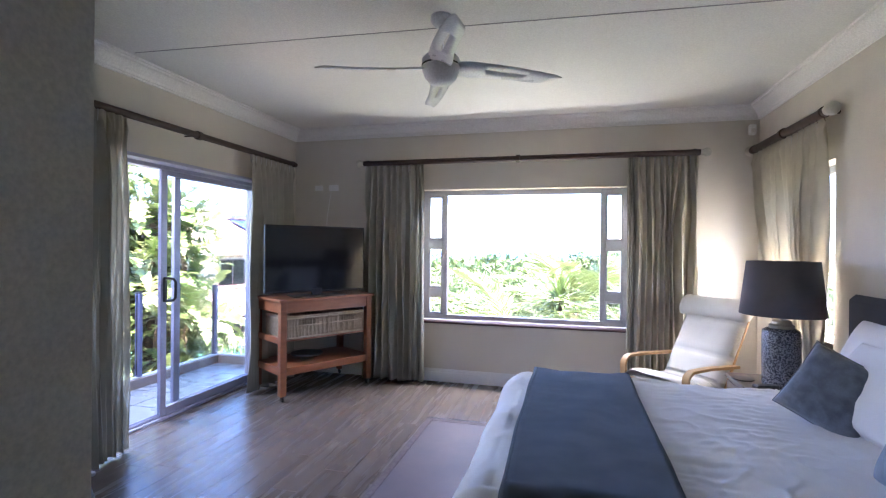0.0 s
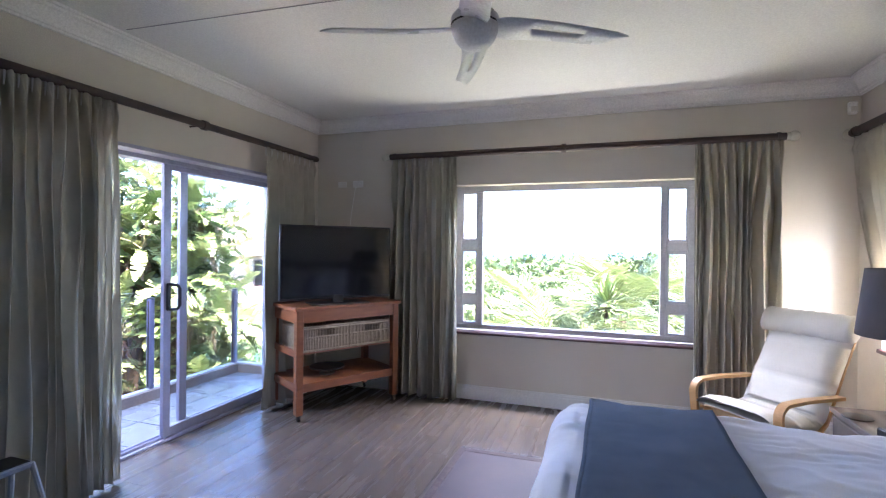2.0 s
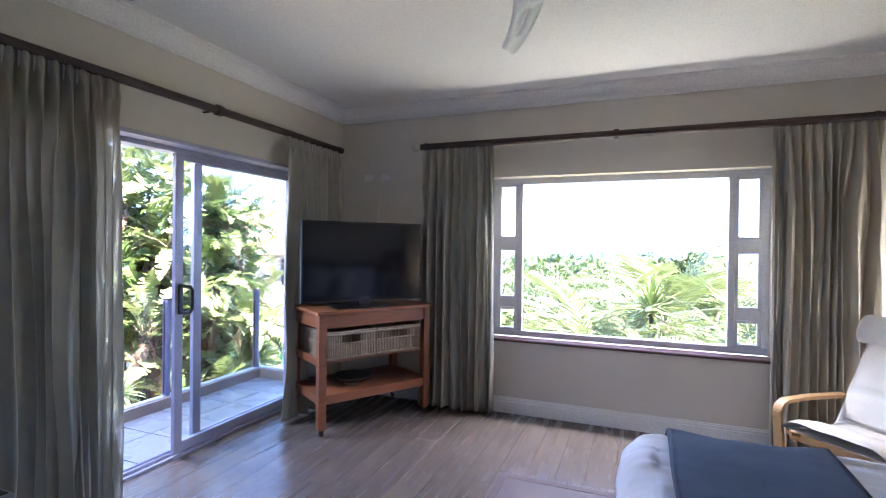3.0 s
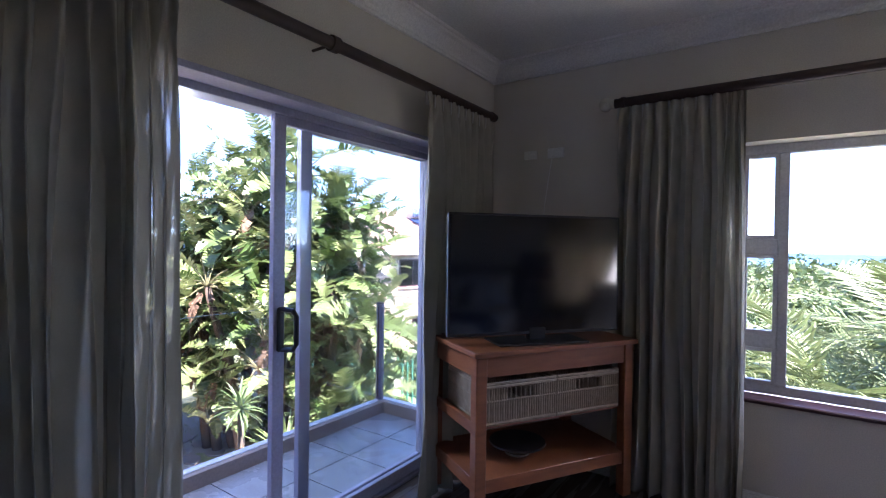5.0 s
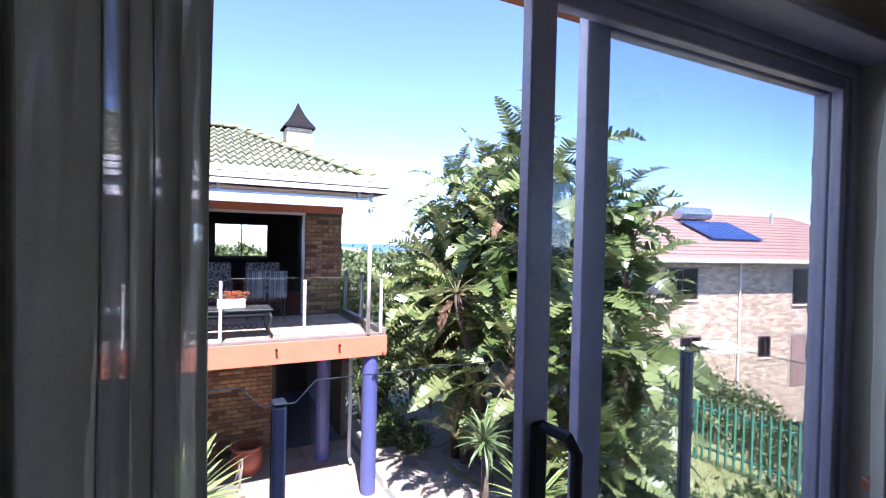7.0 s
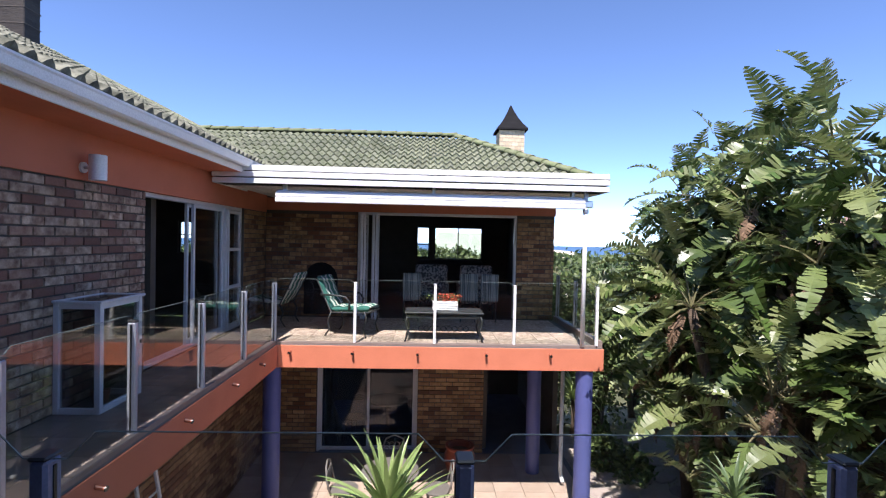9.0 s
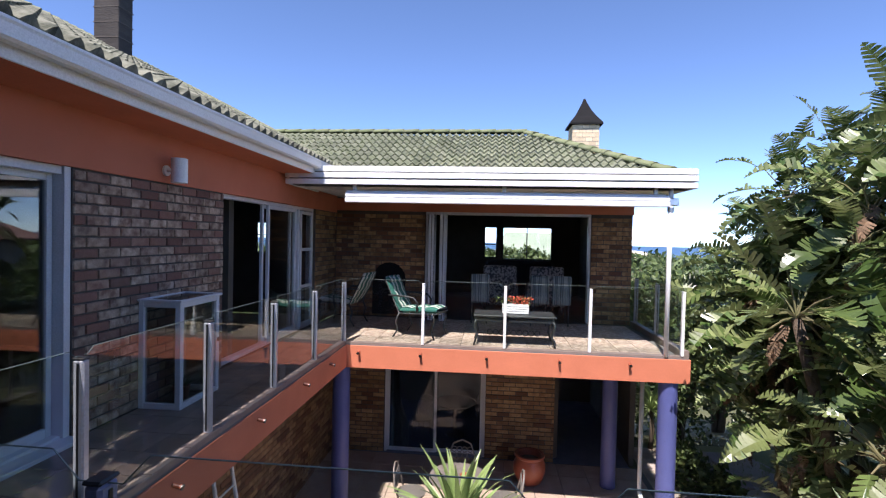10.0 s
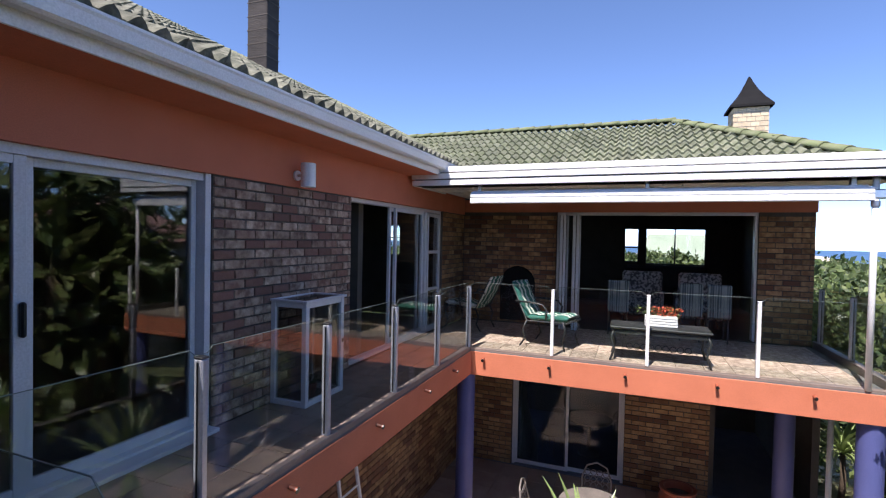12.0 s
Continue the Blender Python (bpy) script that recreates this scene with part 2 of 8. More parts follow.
# darker, bluer copy of post_metal: the balcony's shade put into the colour
shaded_post = surface("shade_toned_post", (0.15, 0.17, 0.29), (0.12, 0.14, 0.25), 0.4, metal=0.2, scale=5, bump=0.03, depth=0.0004)
black_plastic = surface("black_plastic", (0.012, 0.012, 0.013), rough=0.4, bump=0.05)
black_screen = surface("dark_glossy_screen", (0.006, 0.006, 0.008), (0.006, 0.006, 0.008), 0.09, rough_vary=0.02, bump=0.0)
sill_wood = surface("dark_sill_paint", (0.075, 0.03, 0.032), (0.05, 0.022, 0.024), 0.4)
pane_glass = clear_glass("window_glass", gloss=0.7)
rail_glass = clear_glass("railing_glass", (0.95, 0.975, 0.965), 0.75)
door_glass = clear_glass("sliding_door_glass", (0.93, 0.95, 0.945), 0.9)
stand_wood = surface("orange_brown_pine", (0.30, 0.105, 0.045), (0.19, 0.062, 0.027), 0.36, scale=5, fine=90, stretch=(1, 1, 6), bump=0.12, depth=0.001, coat=0.15)
wicker = surface("pale_wicker", (0.40, 0.31, 0.22), (0.28, 0.21, 0.145), 0.8, scale=30, fine=160, bump=0.4, depth=0.003)
duvet_cloth = surface("white_duvet_cotton", (0.74, 0.73, 0.74), (0.69, 0.68, 0.70), 0.9, scale=5, fine=350, bump=0.25, depth=0.0015, sheen=0.15)
throw_cloth = surface("slate_blue_fleece", (0.030, 0.042, 0.062), (0.062, 0.076, 0.10), 0.95, scale=6, fine=420, bump=0.5, depth=0.003, sheen=0.05)
cushion_cloth = surface("grey_blue_damask", (0.085, 0.10, 0.13), (0.16, 0.18, 0.22), 0.7, scale=16, fine=220, bump=0.4, depth=0.002, sheen=0.3, contrast=0.12)
shade_cloth = surface("charcoal_lamp_shade", (0.105, 0.095, 0.098), (0.090, 0.082, 0.085), 0.9, scale=8, fine=350, bump=0.3, depth=0.001)
lamp_ceramic = surface("mottled_dark_ceramic", (0.028, 0.032, 0.045), (0.24, 0.24, 0.25), 0.16, scale=105, fine=110, bump=0.7, depth=0.006, contrast=0.06, metal=0.25)
lamp_brass = surface("aged_silver_metal", (0.42, 0.38, 0.30), (0.30, 0.27, 0.21), 0.35, metal=0.9)
table_wood = surface("grey_brown_table_wood", (0.16, 0.12, 0.09), (0.10, 0.075, 0.056), 0.5, stretch=(6, 1, 1))
birch = surface("bent_birch_wood", (0.52, 0.31, 0.13), (0.44, 0.25, 0.10), 0.4, scale=8, fine=90, stretch=(1, 1, 5), bump=0.06)
cream_canvas = surface("cream_canvas", (0.70, 0.67, 0.62), (0.64, 0.61, 0.56), 0.9, scale=7, fine=300, bump=0.3, depth=0.001)
rug_cloth = surface("slate_red_rug", (0.085, 0.048, 0.052), (0.060, 0.040, 0.048), 0.58, scale=2.5, fine=300, bump=0.25, depth=0.002, contrast=0.1, sheen=0.12)
rug_border = surface("rug_border_cloth", (0.085, 0.06, 0.065), (0.13, 0.10, 0.10), 0.95, scale=40, fine=300, bump=0.5, depth=0.003, contrast=0.08)
rug_fringe_m = surface("rug_fringe_cotton", (0.33, 0.32, 0.34), rough=0.9)
fan_white = surface("white_fan_lacquer", (0.74, 0.75, 0.76), (0.70, 0.71, 0.72), 0.3, bump=0.02)
stool_paint = surface("grey_step_stool_paint", (0.30, 0.33, 0.36), (0.25, 0.28, 0.31), 0.45)
headboard_cloth = surface("charcoal_headboard_cloth", (0.06, 0.06, 0.07), (0.045, 0.045, 0.052), 0.9, fine=350, bump=0.3)
stripe_green = surface("green_cushion_stripe", (0.03, 0.15, 0.115), (0.02, 0.10, 0.08), 0.9, fine=300, bump=0.2)
house_glass = clear_glass("dark_reflecting_door_glass", (0.72, 0.75, 0.74), 2.0)
# the tint stands in for the shade of the room behind
lower_glass = clear_glass("room_shade_tinted_glass", (0.50, 0.52, 0.54), 0.7)
orange_plaster = surface("terracotta_orange_plaster", (0.54, 0.170, 0.092), (0.48, 0.150, 0.080), 0.8, scale=3, fine=140, bump=0.25, depth=0.003)
mortar = surface("grey_brown_mortar", (0.105, 0.09, 0.078), (0.07, 0.06, 0.052), 0.95, fine=120, bump=0.5, depth=0.004)
brick_m = surface("blotchy_clay_brick", (0.47, 0.36, 0.27), (0.15, 0.085, 0.060), 0.85, scale=13, fine=60, bump=0.8, depth=0.008, vary=0.26, tint=(0.19, 0.095, 0.07), contrast=0.16)
brick_yellow = surface("yellow_brown_clay_brick", (0.40, 0.25, 0.125), (0.22, 0.115, 0.055), 0.85, scale=13, fine=70, bump=0.6, depth=0.006, vary=0.30, tint=(0.13, 0.06, 0.035), contrast=0.16)
brick_loose = surface("joined_clay_brick", (0.37, 0.225, 0.11), (0.25, 0.135, 0.062), 0.85, scale=9, fine=70, bump=0.6, depth=0.006, vary=0.25, tint=(0.16, 0.075, 0.04), contrast=0.16, island=True)
far_brick = surface("sunny_face_brick", (0.64, 0.48, 0.36), (0.52, 0.36, 0.26), 0.9, scale=7, fine=50, bump=0.4, vary=0.34, island=True)
far_wall = surface("pale_mortar_far", (0.44, 0.38, 0.32), (0.36, 0.31, 0.26), 0.95)
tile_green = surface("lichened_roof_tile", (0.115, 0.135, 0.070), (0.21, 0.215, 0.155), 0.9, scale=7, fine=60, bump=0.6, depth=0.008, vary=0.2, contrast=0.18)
# lichen tones darkened: shade of the tile ends is put into the colour
tile_dark = surface("lichened_roof_tile_with_end_shade", (0.050, 0.055, 0.036), (0.19, 0.19, 0.145), 0.9, scale=9, fine=60, bump=0.7, depth=0.01, vary=0.25, contrast=0.14)
tile_moss = surface("mossy_ridge_tile", (0.13, 0.165, 0.07), (0.19, 0.20, 0.12), 0.95, scale=8, fine=60, bump=0.7, depth=0.01, vary=0.15)
tile_island = surface("joined_roof_tile", (0.115, 0.135, 0.070), (0.21, 0.215, 0.155), 0.9, scale=7, fine=60, bump=0.6, depth=0.008, vary=0.2, contrast=0.18, island=True)
roof_under = surface("dark_roof_underlay", (0.05, 0.05, 0.045), rough=0.9)
roof_red = surface("faded_red_roof_tile", (0.33, 0.195, 0.165), (0.25, 0.15, 0.13), 0.9, scale=2.0, fine=40, bump=0.5, depth=0.02)
white_paint = surface("white_outdoor_paint", (0.80, 0.80, 0.80), (0.74, 0.74, 0.73), 0.45, scale=3, fine=90, bump=0.08, depth=0.001)
soffit_paint = surface("soffit_paint", (0.66, 0.64, 0.61), (0.58, 0.56, 0.53), 0.7)
terrace_tile = surface("mottled_slate_tile", (0.56, 0.44, 0.36), (0.30, 0.22, 0.17), 0.6, scale=14, contrast=0.14, fine=60, bump=0.3, depth=0.003, vary=0.15)
balcony_tile = surface("pale_grey_balcony_tile", (0.27, 0.275, 0.30), (0.20, 0.205, 0.225), 0.28, scale=4, fine=60, bump=0.1, depth=0.001, vary=0.06)
# same tile as the terrace; the walkway's shade is put into its colour
walkway_tile = surface("shade_darkened_walkway_tile", (0.24, 0.19, 0.155), (0.13, 0.105, 0.085), 0.6, scale=4, fine=60, bump=0.35, depth=0.003, vary=0.2)
kerb_tile = surface("brown_kerb_tile", (0.27, 0.21, 0.18), (0.19, 0.15, 0.13), 0.5, scale=5, fine=60, bump=0.2, vary=0.1)
grout = surface("grey_grout", (0.16, 0.155, 0.15), rough=0.9)
pave_m = surface("pale_patio_paving", (0.44, 0.335, 0.265), (0.34, 0.25, 0.195), 0.8, scale=3, fine=60, bump=0.3, vary=0.12)
stone_m = surface("weathered_paving_stone", (0.38, 0.315, 0.28), (0.28, 0.225, 0.205), 0.85, scale=4, fine=40, bump=0.6, depth=0.01, vary=0.18)
gravel_m = surface("pale_gravel_ground", (0.40, 0.35, 0.29), (0.30, 0.26, 0.21), 0.95, scale=2, fine=50, bump=0.8, depth=0.015)
column_blue = surface("periwinkle_column_paint", (0.085, 0.10, 0.27), (0.07, 0.085, 0.24), 0.5, scale=5, fine=100, bump=0.1)
lawn_m = surface("dry_green_lawn", (0.33, 0.32, 0.15), (0.23, 0.25, 0.10), 0.95, scale=1.2, fine=70, bump=0.9, depth=0.03)
earth_m = surface("scrubby_ground", (0.13, 0.125, 0.06), (0.08, 0.09, 0.035), 0.95, scale=0.15, fine=3, bump=0.5, depth=0.3)
sand_m = surface("pale_dune_sand", (0.62, 0.52, 0.42), (0.55, 0.45, 0.36), 0.95, scale=0.05, fine=1)
sea_m = surface("deep_blue_sea", (0.018, 0.070, 0.15), (0.014, 0.055, 0.125), 0.35, scale=0.01, fine=0.3, bump=0.2, depth=0.2)
leaf_m = surface("strelitzia_leaf", (0.150, 0.190, 0.062), (0.230, 0.260, 0.115), 0.33, scale=3, fine=25, bump=0.2, depth=0.004, vary=0.30, tint=(0.070, 0.120, 0.028), through_light=0.24)
leaf_i = surface("joined_strelitzia_leaf", (0.140, 0.180, 0.060), (0.215, 0.248, 0.110), 0.33, scale=3, fine=25, bump=0.2, depth=0.004, vary=0.35, tint=(0.06, 0.105, 0.026), through_light=0.24, island=True)
dry_leaf = surface("dry_brown_leaf", (0.22, 0.14, 0.085), (0.13, 0.085, 0.055), 0.9, scale=4, fine=30, bump=0.4, vary=0.25, island=True)
stalk_m = surface("pale_leaf_stalk", (0.12, 0.13, 0.05), (0.16, 0.13, 0.07), 0.6)
trunk_m = surface("fibrous_brown_trunk", (0.13, 0.095, 0.065), (0.07, 0.05, 0.035), 0.95, scale=6, fine=40, bump=0.8, depth=0.02)
dracaena_m = surface("dracaena_blade", (0.07, 0.12, 0.045), (0.14, 0.19, 0.08), 0.4, scale=5, fine=40, vary=0.2, through_light=0.12)
yucca_m = surface("yucca_blade", (0.17, 0.26, 0.075), (0.29, 0.35, 0.14), 0.4, scale=5, fine=40, vary=0.2, through_light=0.15)
palm_m = surface("palm_frond", (0.10, 0.15, 0.05), (0.21, 0.24, 0.11), 0.5, scale=3, fine=30, vary=0.3, through_light=0.2, island=True)
bush_m = surface("coastal_bush_leaf", (0.075, 0.120, 0.034), (0.130, 0.170, 0.055), 0.6, scale=0.5, fine=8, vary=0.35, tint=(0.035, 0.060, 0.02), through_light=0.15, island=True)
iron_white = surface("cast_garden_metal", (0.24, 0.21, 0.19), (0.14, 0.125, 0.115), 0.5, metal=0.2)
iron_black = surface("cast_iron_black", (0.03, 0.032, 0.035), (0.05, 0.052, 0.055), 0.5, metal=0.2)
green_stripe = surface("cushion_canvas", (0.60, 0.62, 0.55), (0.54, 0.56, 0.50), 0.9, fine=300, bump=0.2)
terracotta = surface("glazed_terracotta", (0.32, 0.085, 0.045), (0.25, 0.065, 0.035), 0.4)
flower_red = surface("red_flower", (0.50, 0.035, 0.03), (0.55, 0.12, 0.05), 0.7)
fence_green = surface("green_fence_paint", (0.10, 0.32, 0.24), (0.08, 0.27, 0.20), 0.5)
chimney_brick = surface("pale_yellow_chimney_brick", (0.68, 0.57, 0.40), (0.56, 0.44, 0.29), 0.9, scale=7, fine=50, bump=0.4, vary=0.15)
cowl_black = surface("sooty_sheet_metal", (0.012, 0.012, 0.013), rough=0.85, spec=0.15)
solar_grey = surface("dark_screed_floor", (0.15, 0.17, 0.23), (0.12, 0.14, 0.19), 0.5)
solar_m = surface("blue_solar_panel", (0.015, 0.035, 0.14), (0.02, 0.045, 0.17), 0.15)
# kept dark so that the wall colour itself carries the rooms' shade
indoor_dark = surface("shade_dark_indoor_wall", (0.10, 0.085, 0.07), (0.08, 0.07, 0.058), 0.8)
damask = surface("dark_damask_upholstery", (0.30, 0.29, 0.28), (0.06, 0.06, 0.065), 0.9, scale=22, fine=200, contrast=0.04)
stripe_cloth = surface("blue_striped_drape", (0.035, 0.06, 0.075), (0.20, 0.24, 0.24), 0.9, scale=12, fine=200, stretch=(1, 4, 0.05), contrast=0.06)

def open_weave(m, share):
    """Lets part of the light straight through between the threads."""
    nt = m.node_tree
    out = nt.nodes["Material Output"]
    last = out.inputs["Surface"].links[0].from_socket
    tr = nt.nodes.new("ShaderNodeBsdfTransparent")
    mix = nt.nodes.new("ShaderNodeMixShader")
    no = nt.nodes.new("ShaderNodeTexNoise")
    no.inputs["Scale"].default_value, no.inputs["Detail"].default_value = 6, 2
    mp = nt.nodes.new("ShaderNodeMapping")
    mp.inputs["Scale"].default_value = (6, 6, 0.5)
    co = nt.nodes.new("ShaderNodeTexCoord")
    mr = nt.nodes.new("ShaderNodeMapRange")
    mr.inputs["From Min"].default_value, mr.inputs["From Max"].default_value = 0.50, 0.72
    mr.inputs["To Min"].default_value, mr.inputs["To Max"].default_value = share * 0.15, share * 4
    nt.links.new(co.outputs["Object"], mp.inputs[0])
    nt.links.new(mp.outputs[0], no.inputs["Vector"])
    nt.links.new(no.outputs["Fac"], mr.inputs["Value"])
    nt.links.new(mr.outputs[0], mix.inputs[0])
    nt.links.new(last, mix.inputs[1])
    nt.links.new(tr.outputs[0], mix.inputs[2])
    nt.links.new(mix.outputs[0], out.inputs["Surface"])


# lighter, more translucent copy of the curtain linen: backlight put into its colour
sunny_cloth = surface("linen_with_backlight", (0.58, 0.54, 0.45), (0.50, 0.465, 0.39), 0.9, scale=9, fine=420, bump=0.3, depth=0.001, through_light=0.45)
open_weave(thin_cloth, 0.12)
open_weave(curtain_cloth, 0.008)

# ---- bedroom shell ----
WX, NY, EX, CZ = -3.6, 6.5, 1.28, 2.83
OUTX, OUTN = -3.87, 6.76
DY0, DY1, DH = 3.40, 5.93, 2.15
NX0, NX1, NZ0, NZ1 = -2.04, 0.15, 0.665, 2.105
EY0, EY1, EZ0, EZ1 = 5.14, 6.15, 0.80, 2.10
BRICK_Y = 1.045

structure("floor", boxes((-3.87, -1.5, -0.30, 1.5, 6.76, -0.012)), laminate_joint, "grey-brown laminate plank floor of the bedroom")
structure("ceiling", boxes((-3.87, -1.5, CZ, 1.5, 6.76, CZ + 0.12)), ceiling_paint, "white painted board ceiling")
structure("wall_west", boxes((OUTX, BRICK_Y, -0.3, WX, DY0, CZ), (-3.825, DY1, -0.3, WX, 6.76, CZ), (OUTX, DY0, DH, WX, DY1, CZ)), plaster,
          "cream painted wall round the sliding door")
structure("wall_north", boxes((WX, NY, -0.3, NX0, OUTN, CZ), (NX1, NY, -0.3, 1.5, OUTN, CZ), (NX0, NY, -0.3, NX1, OUTN, NZ0 - 0.02), (NX0, NY, NZ1, NX1, OUTN, CZ)), plaster,
          "cream painted wall with the wide picture window")
structure("wall_east", boxes((EX, -1.5, -0.3, 1.53, EY0, CZ), (EX, EY1, -0.3, 1.53, NY, CZ), (EX, EY0, -0.3, 1.53, EY1, EZ0), (EX, EY0, EZ1, 1.53, EY1, CZ)), plaster,
          "cream painted wall behind the bed")
structure("wall_south", boxes((-1.12, -1.62, -0.3, 1.53, -1.5, CZ)), plaster, "cream painted wall")
structure("wall_passage", boxes((-1.13, -1.5, -0.01, -0.99, 1.775, CZ)), plaster, "cream painted end of the passage wall")
structure("wall_alcove", boxes((WX, 1.655, -0.01, -1.13, 1.775, CZ), (WX, 1.775, -0.01, -3.335, 3.30, CZ)), plaster, "cream painted wall beside the door curtain")
structure("floor_slab_south", boxes((-13.2, -6.0, -0.30, -3.87, BRICK_Y - 0.3, -0.05)), laminate_joint, "dark indoor floor")


def cornice_run(name, ax, ay, bx, by, inx, iny):
    """Stepped plaster cornice from a to b; in: the way into the room."""
    prof = [(0, -0.120), (0.014, -0.120), (0.014, -0.108), (0.022, -0.102), (0.026, -0.084), (0.042, -0.066), (0.062, -0.046), (0.076, -0.034), (0.094, -0.026), (0.098, -0.014), (0.114, -0.012), (0.114, 0.0)]
    bm = bmesh.new()
    rows = []
    for px, py, s in ((ax, ay, 1), (bx, by, -1)):
        dx, dy = (bx - ax), (by - ay)
        L = math.hypot(dx, dy)
        rows.append([bm.verts.new((px + inx * d + dx / L * d * s, py + iny * d + dy / L * d * s, CZ + z)) for d, z in prof])
    for i in range(len(prof) - 1):
        bm.faces.new((rows[0][i], rows[1][i], rows[1][i + 1], rows[0][i + 1]))
    bmesh.ops.recalc_face_normals(bm, faces=bm.faces)
    ob = structure(name, bm, white_trim, "white stepped plaster cornice")
    return thicken(ob, 0.004, -1)


cornice_run("trim_cornice", WX, 1.775, WX, NY, 1, 0)
cornice_run("trim_cornice", WX, NY, EX, NY, 0, -1)
cornice_run("trim_cornice", EX, NY, EX, -1.5, -1, 0)


def skirting(name, x0, y0, x1, y1, nx, ny):
    bm = bmesh.new()
    for t, z0, z1 in ((0.018, 0.0, 0.105), (0.013, 0.105, 0.125), (0.008, 0.125, 0.14)):
        box(bm, min(x0, x1) if nx == 0 else x0, min(y0, y1) if ny == 0 else y0, z0,
            max(x0, x1) if nx == 0 else x0 + nx * t, max(y0, y1) if ny == 0 else y0 + ny * t, z1, bevel=0.002)
    return structure(name, bm, white_trim, "white moulded skirting board")


skirting("baseboard", WX + 0.0, NY - 0.001, EX, NY - 0.001, 0, -1)
skirting("baseboard", WX + 0.001, DY1 + 0.02, WX + 0.001, NY - 0.02, 1, 0)
skirting("baseboard", EX - 0.001, -1.5, EX - 0.001, NY - 0.02, -1, 0)
skirting("baseboard", -0.989, -1.5, -0.989, 1.775, 1, 0)
skirting("baseboard", -3.33, 1.776, -1.13, 1.776, 0, 1)
skirting("baseboard", -3.334, 1.80, -3.334, 3.30, 1, 0)

# joints between the ceiling boards
bm = bmesh.new()
box(bm, -2.28, -0.003, CZ - 0.003, 2.28, 0.003, CZ + 0.001, m=Matrix.Translation((-1.16, 4.235, 0)) @ Matrix.Rotation(radians(2.9), 4, "Z"))
structure("trim_ceiling_joint", bm, surface("ceiling_joint_paint", (0.34, 0.34, 0.34), rough=0.8), "thin joint strip between ceiling boards")


# ---- window and door frames ----
def pane(name, parent, x0, y0, z0, x1, y1, z1, glass, label=""):
    return part(name, boxes((x0, y0, z0, x1, y1, z1)), glass, parent, label)


window_1 = tagged(new("window_1"), "wide white aluminium picture window with small side lights", "window", "", "structure")
FY = NY + 0.13
bm = bmesh.new()
fr = 0.055
for s in ((NX0, FY, NZ1 - fr, NX1, FY + 0.05, NZ1), (NX0, FY, NZ0, NX1, FY + 0.05, NZ0 + fr), (NX0, FY, NZ0 + fr, NX0 + fr, FY + 0.05, NZ1 - fr), (NX1 - fr, FY, NZ0 + fr, NX1, FY + 0.05, NZ1 - fr),
          (-1.815, FY, NZ0 + fr, -1.765, FY + 0.05, NZ1 - fr), (-0.13, FY, NZ0 + fr, -0.08, FY + 0.05, NZ1 - fr)):
    box(bm, *s, bevel=0.004)
part("window_frame", bm, aluminium, window_1)
for xa, xb in ((NX0 + fr, -1.815), (-0.08, NX1 - fr)):
    bm = bmesh.new()
    for z0, z1 in ((1.47, 1.56), (0.93, 1.01)):
        box(bm, xa, FY + 0.002, z0, xb, FY + 0.048, z1, bevel=0.004)
    for z0, z1 in ((1.56, NZ1 - fr), (1.01, 1.47), (NZ0 + fr, 0.93)):
        for q in ((xa, z0, xa + 0.022, z1), (xb - 0.022, z0, xb, z1), (xa + 0.022, z0, xb - 0.022, z0 + 0.022), (xa + 0.022, z1 - 0.022, xb - 0.022, z1)):
            box(bm, q[0], FY - 0.004, q[1], q[2], FY + 0.03, q[3], bevel=0.002)
    part("side_light_bars", bm, aluminium, window_1)
    for z0, z1 in ((1.56, NZ1 - fr), (1.01, 1.47), (NZ0 + fr, 0.93)):
        pane("pane", window_1, xa, FY + 0.02, z0, xb, FY + 0.025, z1, pane_glass)
pane("pane", window_1, -1.765, FY + 0.02, NZ0 + fr, -0.13, FY + 0.025, NZ1 - fr, pane_glass)
part("window_sill", boxes((NX0 - 0.01, NY - 0.022, NZ0 - 0.027, NX1 + 0.01, FY, NZ0 - 0.003), bevel=0.006), sill_wood, window_1, "narrow dark red-brown sill")

window_2 = tagged(new("window_2"), "white aluminium window behind the bedside curtain", "window", "", "structure")
bm = bmesh.new()
ex = EX + 0.13
for s in ((ex, EY0, EZ1 - fr, ex + 0.05, EY1, EZ1), (ex, EY0, EZ0, ex + 0.05, EY1, EZ0 + fr), (ex, EY0, EZ0 + fr, ex + 0.05, EY0 + fr, EZ1 - fr), (ex, EY1 - fr, EZ0 + fr, ex + 0.05, EY1, EZ1 - fr), (ex, 5.62, EZ0 + fr, ex + 0.05, 5.67, EZ1 - fr)):
    box(bm, *s, bevel=0.004)
part("window_frame", bm, aluminium, window_2)
pane("pane", window_2, ex + 0.02, EY0 + fr, EZ0 + fr, ex + 0.025, 5.62, EZ1 - fr, pane_glass)
pane("pane", window_2, ex + 0.02, 5.67, EZ0 + fr, ex + 0.025, EY1 - fr, EZ1 - fr, pane_glass)
part("window_sill", boxes((EX - 0.03, EY0 - 0.01, EZ0 - 0.03, ex, EY1 + 0.01, EZ0), bevel=0.005), sill_wood, window_2)

